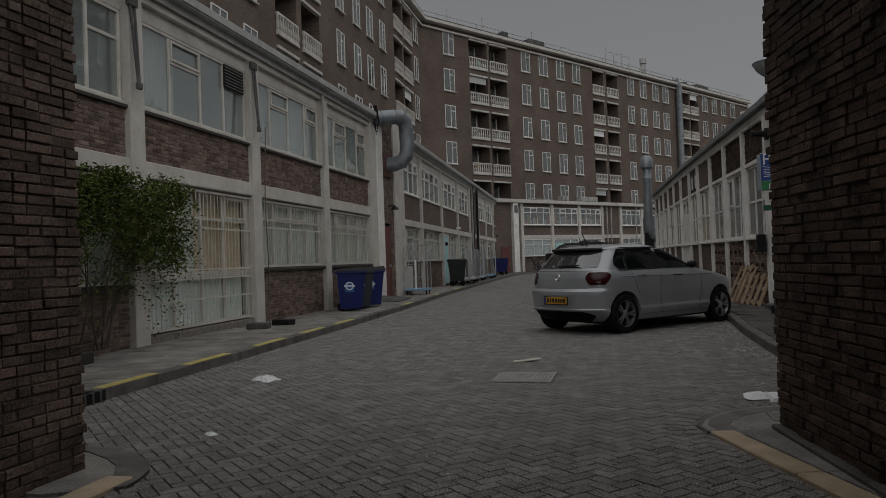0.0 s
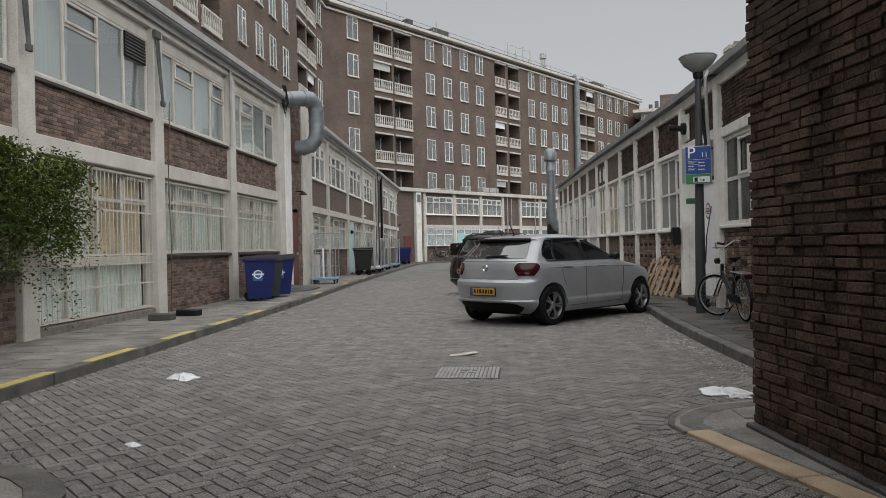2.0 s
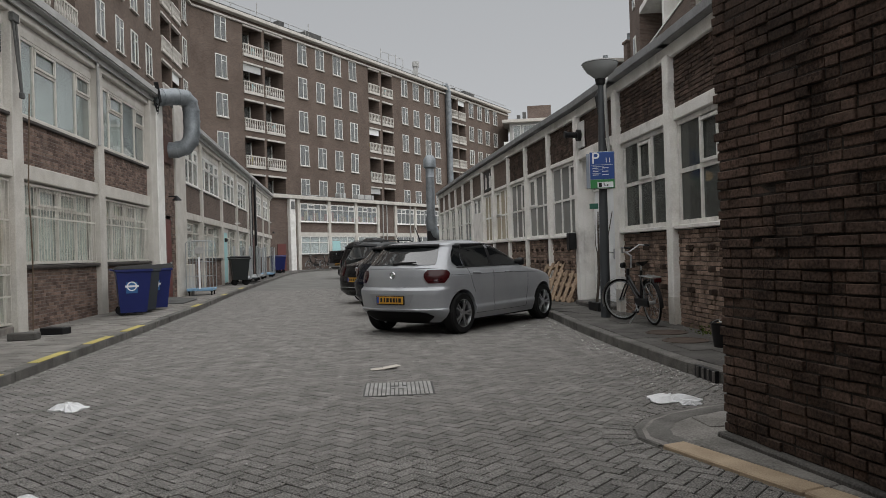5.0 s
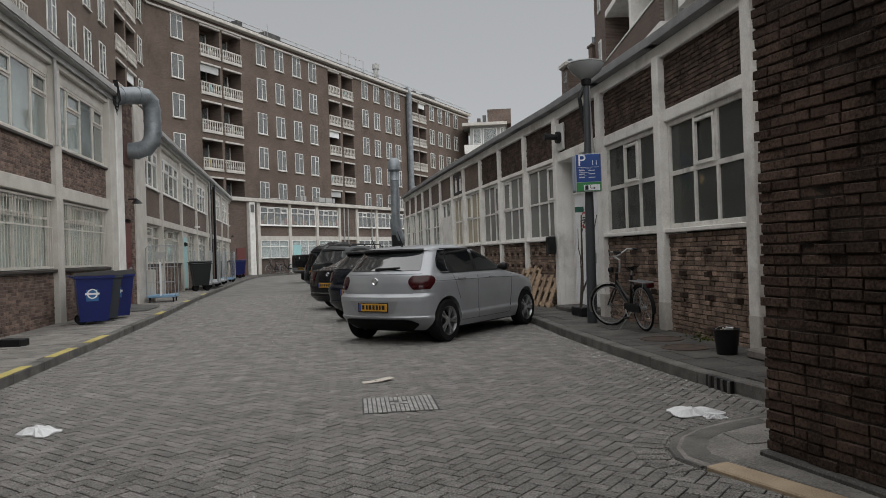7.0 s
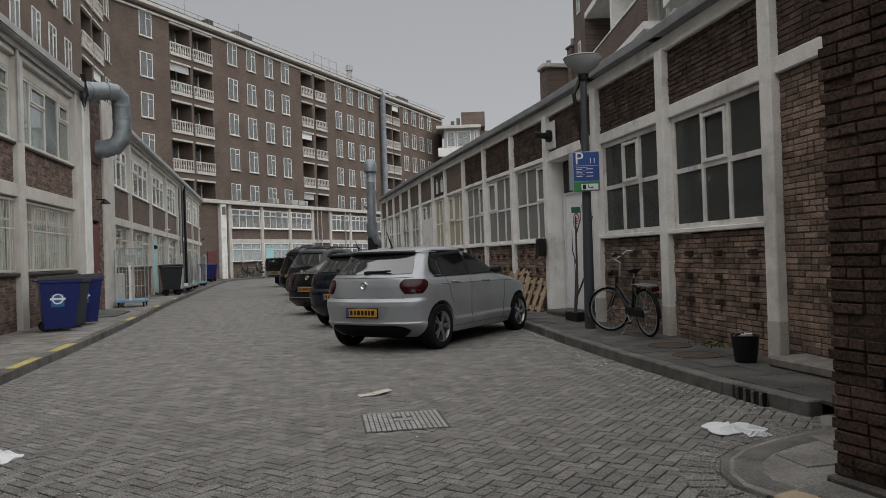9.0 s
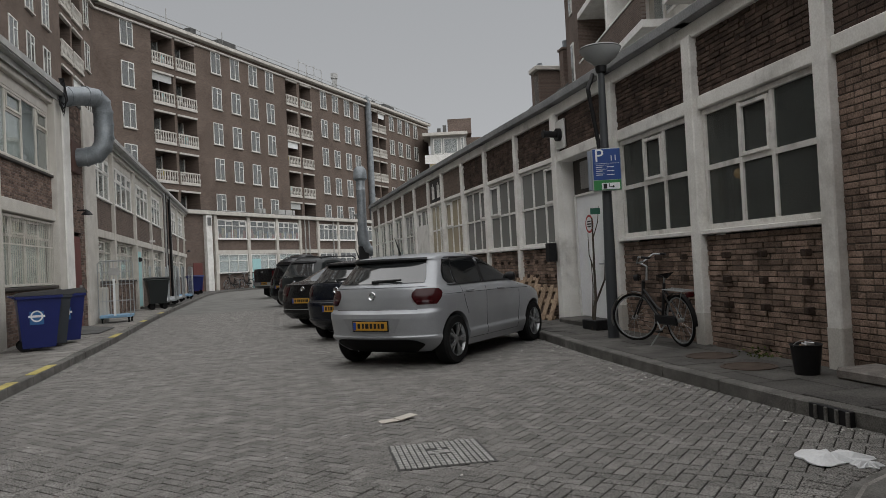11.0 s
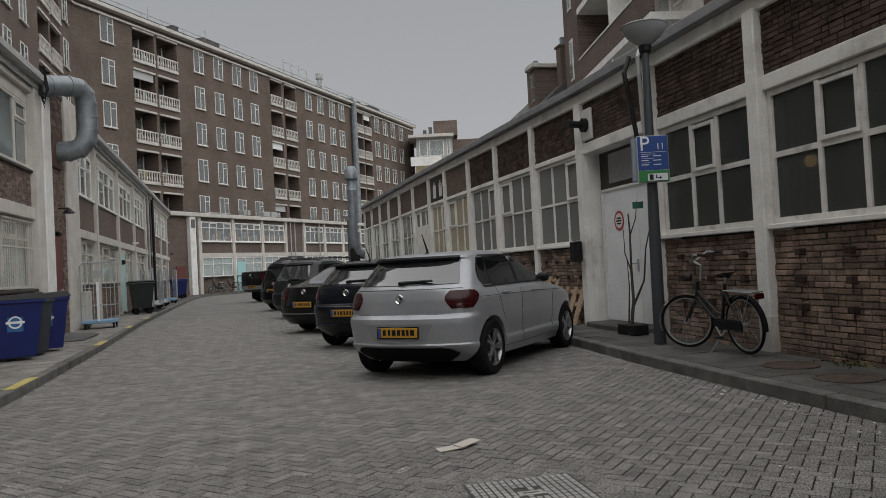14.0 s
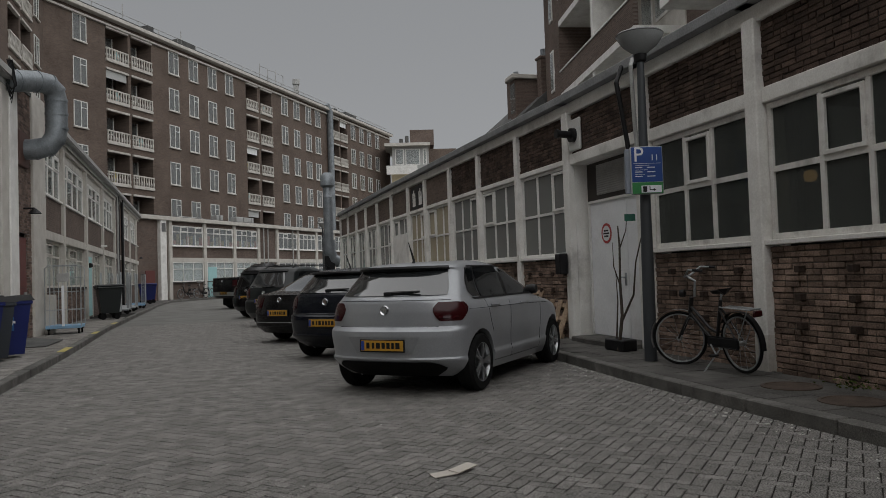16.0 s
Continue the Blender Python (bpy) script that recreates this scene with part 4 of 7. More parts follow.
main = flats("apartment_building", (-11, 62.5), (22.4, 110), [0.05, 10.1, 12.7, 15.35, 17.95, 27.8, 30.3, 32.9, 35.1, 44.4, 46.9, 49.3, 51.9], [(3.15, 2.3), (5.75, 2.3), (21.3, 2.0), (23.8, 2.1), (39.2, 1.9), (41.4, 1.9)], -2.5, 57.0, range(6), "six-storey brown brick apartment block with white windows and balconies", 3)
wing = flats("apartment_building", (-12.4, 0), (-12.4, 60), [18.3, 21.0, 24.0, 26.6, 29.2, 40.35, 43.3, 45.9, 48.7, 58.0], [(7.0, 2.4), (9.8, 2.4), (32.4, 2.4), (35.4, 2.4), (52.2, 2.3), (54.9, 2.3)], -12, 60.55, range(5), "side wing of the brown brick apartment block", 4)
for u0, u1, q in ((-2.4, 57, main), (30, 60.5, wing)):
    rail = part("roof_rail", Shape().tube([(u0, 0.5, TOP_A + 0.9), (u1, 0.5, TOP_A + 0.9)], 0.035, 5), GUTTER, q)
    u = u0
    while u < u1:
        part("rail_post", Shape().tube([(u, 0.5, TOP_A), (u, 0.5, TOP_A + 0.9)], 0.03, 5), GUTTER, rail)
        u += 2.4
for u, w, hh in ((1.0, 0.06, 1.6), (5.4, 0.06, 1.7), (12.3, 0.06, 1.6), (8.2, 0.7, 0.9), (12.0, 2.2, 0.9), (41.0, 0.6, 0.7), (24.5, 0.06, 2.0), (26.0, 0.06, 1.8), (27.5, 0.06, 2.0), (29.0, 0.06, 1.8), (44, 3.0, 0.8)):
    part("chimney" if w > 0.1 else "aerial", Shape().box(u, u + w, 0.4, 0.4 + w, TOP_A, TOP_A + hh, 0.02 if w > 0.1 else 0), FELT if w > 0.1 else GUTTER, main)
for u in (24.5, 26.0, 27.5):
    part("aerial_arm", Shape().tube([(u, 0.43, TOP_A + 1.7), (u + 1.4, 0.43, TOP_A + 1.8)], 0.03, 5), GUTTER, main)
part("roof_flue", Shape().tube([(32.6, 0.9, TOP_A), (32.6, 0.9, TOP_A + 1.7)], 0.3, 12).tube([(32.6, 0.9, TOP_A + 1.7), (32.6, 0.9, TOP_A + 2.3)], 0.42, 12), GUTTER, main)
part("flue_pipe", Shape().tube([(38.2, -0.35, 4), (38.2, -0.35, 21.2), (37.6, -0.2, 22.0)], 0.38, 14), ZINC, main, smooth=True)
for z in range(6, 21, 2):
    part("pipe_collar", Shape().tube([(38.2, -0.35, z), (38.2, -0.35, z + 0.15)], 0.41, 14), ZINC, main)

# distant flats with a cream stair tower, beyond the end of the block
tower = thing("distant_flats", along((20.8, 104), (31, 101.5)), "distant cream and brown flats with a roof terrace", "apartment building")
YELL = plain("pale_yellow_render", (0.52, 0.45, 0.3), 0.8)
part("tower_wall", Shape().box(0, 5.2, 0, 8, 0, 15.2), YELL, tower)
part("upper_storey", Shape().box(0.2, 5.2, 0, 8, 15.2, 18.9), plain("off_white_render", (0.4, 0.4, 0.385), 0.8), tower)
part("roof", Shape().box(-0.8, 5.4, -1, 8, 18.9, 19.3), CREAM, tower)
part("terrace_rail", Shape().box(-0.6, 3.6, -1.1, -1.0, 15.0, 16.2), WHITE, tower)
part("side_wall", Shape().box(5.2, 9.0, 0.5, 9, 0, 18.6), FAR_BRICK, tower)
part("stair_head", Shape().box(2.7, 6.0, 1, 6, 19.3, 21.4), FAR_BRICK_B, tower)
for u in (1.2, 2.0):
    part("chimney", Shape().box(u, u + 0.5, 1, 1.5, 19.3, 20.2 + 0.4 * (u > 1.5)), FELT, tower)
for u, z, w, hh in ((0.6, 16.4, 1.2, 2.2), (2.0, 16.4, 2.0, 2.2), (4.4, 16.4, 0.5, 2.2), (0.4, 12.0, 1.2, 1.8), (2.6, 12.8, 1.4, 1.2), (0.4, 9.0, 1.2, 1.8)):
    o = part("window", Shape().box(u, u + w, -0.05, 0.03, z, z + hh), WHITE, tower)
    part("pane", Shape().box(u + 0.12, u + w - 0.12, -0.08, -0.05, z + 0.12, z + hh - 0.12), PANE_FAR, o)

# flats behind the right workshop row: gabled end, balconies
flat_r = thing("apartment_building", along((13.6, 36.2), (9.3, 12)), "brown brick flats with deep white balconies behind the workshops", "apartment building")
part("wall", Shape().box(2.0, 18, 1.7, 9, 0, 15.5), FAR_BRICK_B, flat_r)
part("end_wall", Shape().box(0.0, 2.4, 0.0, 9, 0, 14.6), FAR_BRICK_B, flat_r)
part("roof", Shape().box(-0.4, 18, -0.3, 9, 15.5, 15.7), CREAM, flat_r)
part("gutter", Shape().box(-0.7, 2.4, -0.5, 0.2, 14.3, 14.6), GUTTER, flat_r)
for z in (5.4, 8.5, 11.6):
    part("balcony_slab", Shape().box(2.4, 11.0, 0.0, 1.7, z, z + 0.25), WHITE, flat_r)
    part("balcony_slab", Shape().box(13, 18.0, 0.0, 1.7, z, z + 0.25), WHITE, flat_r)
    for u0, u1 in ((2.4, 11.0), (13, 18)):
        part("parapet", Shape().box(u0, u1, 0.0, 0.15, z + 0.25, z + 1.15), FAR_BRICK_B, flat_r)
        part("parapet_cap", Shape().box(u0, u1, -0.03, 0.18, z + 1.15, z + 1.22), WHITE, flat_r)
    part("recess_wall", Shape().box(2.4, 11.0, 1.66, 1.7, z + 0.25, z + 3.1), CREAM, flat_r)
    part("divider", Shape().box(6.6, 6.9, 0.05, 1.7, z + 0.25, z + 3.1), WHITE, flat_r)
    for u, w in ((3.2, 0.9), (4.4, 1.4), (7.6, 0.9), (8.8, 1.4), (11.5, 1.3), (14, 0.9), (16, 1.5)):
        o = part("window", Shape().box(u, u + w, 1.62, 1.72, z + 0.3 if w < 1 else z + 1.1, z + 2.6), WHITE, flat_r)
        part("pane", Shape().box(u + 0.08, u + w - 0.08, 1.58, 1.62, z + 0.4 if w < 1 else z + 1.2, z + 2.5), PANE_FAR, o)
    o = part("window", Shape().box(1.0, 1.5, -0.05, 0.05, z + 0.6, z + 2.4), WHITE, flat_r)
    part("pane", Shape().box(1.06, 1.44, -0.07, -0.05, z + 0.7, z + 2.3), PANE_FAR, o)
    for u in (3.0, 3.6):
        part("plant_pot", Shape().lathe([(0.0, 0.0), (0.12, 0), (0.16, 0.3), (0.0, 0.3)], 10, pose(u, 0.5, z + 0.25)), BLACK, flat_r)
# lower roofs between
low = thing("gabled_house", along((12.6, 43.2), (12.6, 37)), "slate-roofed house behind the workshop roof", "house")
part("wall", Shape().box(0, 6.2, 0, 8, 0, 8.2), FAR_BRICK_B, low)
part("roof", Shape().add([(0, -0.3, 8.2), (6.2, -0.3, 8.2), (6.2, 3.5, 11.6), (1.5, 3.5, 11.6), (0, 8, 8.2), (6.2, 8, 8.2)], [(0, 1, 2, 3), (3, 2, 5, 4), (0, 3, 4), (1, 5, 2)]), FELT, low)
for u, y, w, top in ((3.3, 0.5, 0.75, 10.75), (5.5, 1.2, 0.5, 11.3)):
    ch = part("chimney", Shape().box(u, u + w, y, y + w, 8, top, 0.02).box(u - 0.06, u + w + 0.06, y - 0.06, y + w + 0.06, top, top + 0.12, 0.02), FAR_BRICK_B, low)
    part("chimney_pot", Shape().tube([(u + w / 2, y + w / 2, top + 0.1), (u + w / 2, y + w / 2, top + 0.5)], 0.13, 10), ZINC, ch)
dorm = part("dormer", Shape().box(4.5, 5.2, 0.2, 2.5, 8.4, 10.5, 0.02), FAR_BRICK_B, low)
part("dormer_roof", Shape().box(4.35, 5.35, 0.0, 2.6, 10.5, 10.7, 0.02), CREAM, dorm)
part("pane", Shape().box(4.6, 5.1, 0.17, 0.2, 8.9, 10.3), PANE_FAR, dorm)
# ---- gateway that the camera comes out of ----
gate = thing("gateway_wall", along((-1.55, -6), (-1.3, 5.2)), "old dark brown brick wall at the passage mouth", "wall", kind="structure")
GW = math.dist((-1.55, -6), (-1.3, 5.2))
part("core", Shape().box(0, GW - 0.03, 0.05, 3.0, 0, 4.2), MORTAR_D, gate)
bricks(gate, GW - 4.6, GW, 0.0, 4.0, 0.0, BRICK_GL, 150, MORTAR_LOW, course=0.0625, length=0.2, rough=0.01, recess=0.012, seed=201, tooth=0.02, headers=True)
part("corner_face", Shape().box(GW - 0.03, GW - 0.005, 0.03, 3.0, 0, 4.2), BRICK_GL, gate)
gate2 = thing("gateway_wall", along((3.14, 6.6), (5.0, -6)), "old dark brown brick wall with toothed corner at the passage mouth", "wall", kind="structure")
GL = math.dist((3.55, -6), (3.14, 6.6))
part("core", Shape().box(0.03, GL, 0.05, 1.4, 0, 4.2), MORTAR_D, gate2)
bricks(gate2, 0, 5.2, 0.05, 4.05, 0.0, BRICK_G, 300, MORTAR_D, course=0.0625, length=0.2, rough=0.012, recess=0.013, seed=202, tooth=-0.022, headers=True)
part("plinth", Shape().box(-0.03, GL, -0.05, 0.1, -0.02, 0.05, 0.01), SLAB, gate2)
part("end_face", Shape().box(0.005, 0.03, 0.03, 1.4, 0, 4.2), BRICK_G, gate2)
tagged(part("ceiling", Shape().box(-4.5, 6.6, -6.5, 3.8, 4.2, 4.5), MORTAR), "plain plaster ceiling of the passage", "ceiling", kind="structure")

# ---- parked cars ----
def lerp(table, z):
    return float(np.interp(z, [p[0] for p in table], [p[1] for p in table]))


class Body:
    """A car body as a stack of rounded plans. Its own axes: x forwards from the rear bumper, y to the left, z up."""

    def __init__(self, rear, front, width, z_top, r_rear=0.36, r_front=0.75, power=2.5):
        self.rear, self.front, self.width, self.z_top = rear, front, width, z_top
        self.rr, self.p = r_rear, power
        self.rf_rows = r_front if isinstance(r_front, list) else [(0.0, r_front), (3.0, r_front)]

    def ends(self, z):
        return lerp(self.rear, z), lerp(self.front, z)

    def half(self, x, z):
        a, b = self.ends(z)
        w = lerp(self.width, z)
        rr, rf = min(self.rr, (b - a) * 0.45), min(lerp(self.rf_rows, z), (b - a) * 0.45)
        k = 1.0
        if x < a + rr:
            k = max(0.0, 1 - max(0.0, min(1.0, 1 - (x - a) / rr)) ** self.p) ** (1 / self.p)
        elif x > b - rf:
            k = max(0.0, 1 - max(0.0, min(1.0, 1 - (b - x) / rf)) ** self.p) ** (1 / self.p)
        mid = 2.0
        return w * k * (1 - 0.02 * ((x - mid) / 1.2) ** 2)

    def ring(self, z, n_end=12, n_side=34):
        """Points of the right half (y negative) from the rear middle to the front middle."""
        a, b = self.ends(z)
        rr, rf = min(self.rr, (b - a) * 0.45), min(lerp(self.rf_rows, z), (b - a) * 0.45)
        xs = [a + rr * (1 - math.cos(math.pi / 2 * k / n_end) ** (2 / self.p)) for k in range(n_end)]
        xs += [a + rr + (b - a - rr - rf) * k / n_side for k in range(n_side)]
        xs += [b - rf * (1 - math.sin(math.pi / 2 * k / n_end) ** (2 / self.p)) if k < n_end else b for k in range(n_end, -1, -1)][::1]
        xs = sorted(set(round(x, 5) for x in xs + [b]))
        return [(x, -self.half(x, z), z) for x in xs]

    def rear_x(self, y, z, side=1):
        """Where the rear face stands at the offset y from the middle."""
        a, b = self.ends(z)
        w = lerp(self.width, z)
        k = min(0.999, abs(y) / (w * (1 - 0.02 * ((a + 0.15 - 2.0) / 1.2) ** 2)))
        return a + min(self.rr, (b - a) * 0.45) * (1 - (1 - k ** self.p) ** (1 / self.p))

    def shell(self, zs):
        rings = [self.ring(z) for z in zs]
        n = min(len(r) for r in rings)
        rows = []
        for r in rings:
            idx = [round(k * (len(r) - 1) / (n - 1)) for k in range(n)]
            rows.append([r[i] for i in idx])
        s = Shape()
        full = [row + [(x, -y, z) for x, y, z in row[::-1]][1:-1] for row in rows]
        m = len(full[0])
        s.add([p for row in full for p in row], [(i * m + k, i * m + (k + 1) % m, (i + 1) * m + (k + 1) % m, (i + 1) * m + k) for i in range(len(full) - 1) for k in range(m)])
        top = len(full) - 1
        h = m // 2
        cap = [(top * m + k, top * m + k + 1, top * m + (m - k - 1), top * m + (m - k) % m) for k in range(0, h)]
        bot = [(k, (m - k) % m, m - k - 1, k + 1) for k in range(0, h)]
        n0 = len(s.v)
        s.f += [c for c in cap if len(set(c)) > 2] + [c for c in bot if len(set(c)) > 2]
        return s

    def side_patch(self, outline, off, sides=(1, -1), nx=14, nz=8):
        """A panel on the flank: rows of (z, x0, x1)."""
        s = Shape()
        for sd in sides:
            rows = []
            for j in range(nz + 1):
                t = j / nz * (len(outline) - 1)
                i = min(int(t), len(outline) - 2)
                q = [outline[i][k] + (outline[i + 1][k] - outline[i][k]) * (t - i) for k in range(3)]
                rows.append([(q[1] + (q[2] - q[1]) * k / nx, sd * (self.half(q[1] + (q[2] - q[1]) * k / nx, q[0]) + off), q[0]) for k in range(nx + 1)])
            if sd > 0:
                rows = [r[::-1] for r in rows]
            s.sheet(rows)
        return s

    def rear_patch(self, outline, off, ny=16, nz=8):
        """A panel on the back: rows of (z, y0, y1)."""
        rows = []
        for j in range(nz + 1):
            t = j / nz * (len(outline) - 1)
            i = min(int(t), len(outline) - 2)
            q = [outline[i][k] + (outline[i + 1][k] - outline[i][k]) * (t - i) for k in range(3)]
            rows.append([(self.rear_x(q[1] + (q[2] - q[1]) * k / ny, q[0]) - off, q[1] + (q[2] - q[1]) * k / ny, q[0]) for k in range(ny, -1, -1)])
        return Shape().sheet(rows)


def thicken(s, d):
    """Gives a sheet depth along x so that it is no paper."""
    me = s.mesh("sheet", None)
    bm = bmesh.new()
    bm.from_mesh(me)
    bmesh.ops.recalc_face_normals(bm, faces=bm.faces[:])
    bmesh.ops.solidify(bm, geom=bm.faces[:], thickness=d)
    out = Shape().add([v.co[:] for v in bm.verts], [[v.index for v in f.verts] for f in bm.faces])
    bm.free()
    return out


def cut(mesh, cutters):
    """Cuts the wheel arches out of the shell."""
    ob = new("shell", mesh)
    tmp = [new("cutter", c.mesh("cutter", None)) for c in cutters]
    for c in tmp:
        md = ob.modifiers.new("arch", "BOOLEAN")
        md.operation, md.object, md.solver = "DIFFERENCE", c, "EXACT"
    dg = bpy.context.evaluated_depsgraph_get()
    dg.update()
    me = bpy.data.meshes.new_from_object(ob.evaluated_get(dg))
    for o in [ob] + tmp:
        bpy.data.objects.remove(o)
    me.shade_smooth()
    me.set_sharp_from_angle(angle=radians(32))
    return me


CAR_GLASS = plain("tinted_car_glass", (0.006, 0.007, 0.008), 0.04, spec=0.4)
REAR_GLASS = plain("rear_screen_glass", (0.03, 0.033, 0.035), 0.05, coat=1.0, spec=1.0)
LAMP_RED = plain("tail_lamp_red", (0.036, 0.0035, 0.0045), 0.22, coat=0.12, spec=0.3)
LAMP_DARK = plain("tail_lamp_smoked", (0.05, 0.006, 0.008), 0.12, coat=1.0)
PLATE = plain("plate_amber", (0.5, 0.26, 0.025), 0.5)
PLATE_BLUE = plain("plate_blue", (0.02, 0.06, 0.3), 0.5)
CHROME = plain("chrome", (0.62, 0.63, 0.64), 0.15, metal=1.0)
ALLOY = plain("alloy_rim", (0.42, 0.43, 0.44), 0.32, metal=0.85)
UNDER = plain("unpainted_bumper", (0.006, 0.006, 0.006), 0.7, spec=0.15)


def wheel(parent, x, y, r, side, spokes=5, w=0.2):
    m = pose(x, y, r, 90 if side < 0 else -90, 0, 0)
    wh = part("wheel", Shape().lathe([(r * 0.66, -w / 2), (r * 0.93, -w / 2), (r, -w * 0.36), (r, w * 0.36), (r * 0.93, w / 2), (r * 0.68, w / 2), (r * 0.66, w * 0.3), (r * 0.64, 0)], 36), RUBBER, parent, "black tyre", smooth=True, at=m)
    rim = Shape().lathe([(r * 0.66, w * 0.46), (r * 0.7, w * 0.5), (r * 0.66, w * 0.49), (r * 0.62, w * 0.3), (r * 0.6, -w * 0.2)], 36)
    rim.lathe([(0.0, w * 0.44), (r * 0.14, w * 0.44), (r * 0.2, w * 0.36), (r * 0.2, 0.0)], 16)
    for k in range(spokes):
        for d in (-0.16, 0.16):
            a = 2 * math.pi * k / spokes + d
            b = 2 * math.pi * k / spokes + d * 0.45
            p0, p1 = Vector((r * 0.16 * math.cos(b), r * 0.16 * math.sin(b), w * 0.4)), Vector((r * 0.65 * math.cos(a), r * 0.65 * math.sin(a), w * 0.45))
            mid = (p0 + p1) / 2
            rim.obox(Matrix.Translation(mid) @ (p1 - p0).to_track_quat("X", "Z").to_matrix().to_4x4(), (p1 - p0).length, r * 0.085, 0.02)
    part("rim", rim, ALLOY, wh, "silver alloy rim")
    part("brake_disc", Shape().lathe([(0.0, 0.0), (r * 0.5, 0.0), (r * 0.5, -0.02)], 24), UNDER, wh)


def car(name, m, label, body, paint, spec):
    c = thing(name, m, label, "car", "parked cars")
    zt = body.z_top
    zs = [spec["zb"] + (zt - 0.16 - spec["zb"]) * k / 64 for k in range(65)] + [zt - 0.16 + 0.16 * math.sin(math.pi / 2 * k / 10) for k in range(1, 11)]
    me = body.shell(zs).mesh("body", paint)
    xr, xf, r, tr = spec["xr"], spec["xf"], spec["r"], spec["track"]
    arch = []
    for x in (xr, xf):
        for sd in (1, -1):
            arch.append(Shape().lathe([(0.0, -0.2), (r * 1.13, -0.2), (r * 1.13, 0.35), (0.0, 0.35)], 32, pose(x, sd * tr, r + 0.01, -90 * sd, 0, 0)))
    body_ob = part("body", cut(me, arch), None, c, spec.get("body_label", ""))
    part("underbody", Shape().box(0.5, body.ends(0.5)[1] - 0.5, -tr + 0.1, tr - 0.1, 0.15, 0.62, 0.05), UNDER, c)
    for x in (xr, xf):
        for sd in (1, -1):
            wheel(c, x, sd * tr, r, sd)
    for name2, o in spec["side_glass"]:
        for sd in (1, -1):
            part(name2, body.side_patch(o, 0.006, (sd,)), CAR_GLASS, c, smooth=True)
    for o in spec.get("trim", ()):
        for sd in (1, -1):
            part("window_trim", body.side_patch(o, 0.008, (sd,), nz=3), BLACK, c, smooth=True)
    part("rear_window", body.rear_patch(spec["rear_glass"], 0.012), spec.get("rear_mat", REAR_GLASS), c, smooth=True)
    for sd in (1, -1):
        o = [(z, min(sd * a, sd * b), max(sd * a, sd * b)) for z, a, b in spec["lamp"]]
        lamp = part("tail_lamp", thicken(body.rear_patch(o, 0.008, 10, 5), 0.012), LAMP_RED, c, "red tail lamp", smooth=True)
        part("lamp_band", body.rear_patch([(z, o[0][1] * 0.985 if sd > 0 else o[0][1] * 0.985, o[0][2] * 0.985) for z in (o[0][0] + 0.03, o[0][0] + 0.055)], 0.018, 8, 1), LAMP_DARK, lamp)
        if spec.get("side_lamp"):
            part("tail_lamp", thicken(body.side_patch(spec["side_lamp"], 0.005, (sd,), 6, 5), 0.012), LAMP_RED, c, "red tail lamp", smooth=True)
        part("mirror", Shape().lathe([(0.0, -0.085), (0.05, -0.075), (0.068, 0.0), (0.055, 0.06), (0.0, 0.075)], 14, pose(spec["mirror"][0], sd * (body.half(spec["mirror"][0], spec["mirror"][1]) + 0.075), spec["mirror"][1], 90, 0, 0)), spec.get("mirror_mat", BLACK), c, smooth=True)
        for hx, hz in spec["handles"]:
            part("door_handle", Shape().tube([(hx, sd * (body.half(hx, hz) + 0.005), hz), (hx + 0.04, sd * (body.half(hx, hz) + 0.035), hz), (hx + 0.17, sd * (body.half(hx, hz) + 0.035), hz), (hx + 0.21, sd * (body.half(hx, hz) + 0.005), hz)], 0.013, 8), spec.get("handle_mat", paint), c, smooth=True)
        for seam in spec["seams"]:
            s = Shape()
            for (x0, z0), (x1, z1) in zip(seam, seam[1:]):
                n = 6
                pts = [(x0 + (x1 - x0) * k / n, z0 + (z1 - z0) * k / n) for k in range(n + 1)]
                s.tube([(x, sd * (body.half(x, z) - 0.0005), z) for x, z in pts], 0.0035, 4)
            part("seam_or_crease", s, UNDER, c)
    pz, py = spec["plate"]
    px = body.rear_x(0.2, pz) - 0.012
    pl = part("number_plate", Shape().box(px - 0.012, px, py - 0.26, py + 0.26, pz - 0.055, pz + 0.055, 0.003), PLATE, c, "amber number plate")
    part("plate_band", Shape().box(px - 0.0135, px - 0.011, py + 0.215, py + 0.255, pz - 0.05, pz + 0.05), PLATE_BLUE, pl)
    for y0, y1 in ((0.15, 0.19), (0.09, 0.12), (0.02, 0.07), (-0.04, 0.0), (-0.1, -0.06), (-0.15, -0.12), (-0.22, -0.17)):
        part("plate_bar", Shape().box(px - 0.014, px - 0.011, py + y0, py + y1, pz - 0.03, pz + 0.033), BLACK, pl)
    part("plate_frame", Shape().box(px - 0.008, px + 0.004, py - 0.275, py + 0.275, pz - 0.07, pz + 0.068, 0.003), BLACK, c)
    for nm, o, mt in spec.get("rear_panels", ()):
        part(nm, body.rear_patch(o, 0.012 if nm == "lower_bumper" else 0.005), mt, c, smooth=True)
    bz = spec["badge"]
    bx = body.rear_x(0.0, bz) - 0.01
    part("badge", Shape().lathe([(0.035, 0.0), (0.05, 0.012), (0.056, 0.0), (0.05, -0.008)], 24, pose(bx, 0, bz, 0, -90, 0), True).lathe([(0.0, 0.004), (0.03, 0.004), (0.03, 0.0)], 16, pose(bx, 0, bz, 0, -90, 0)), CHROME, c, "round chrome badge", smooth=True)
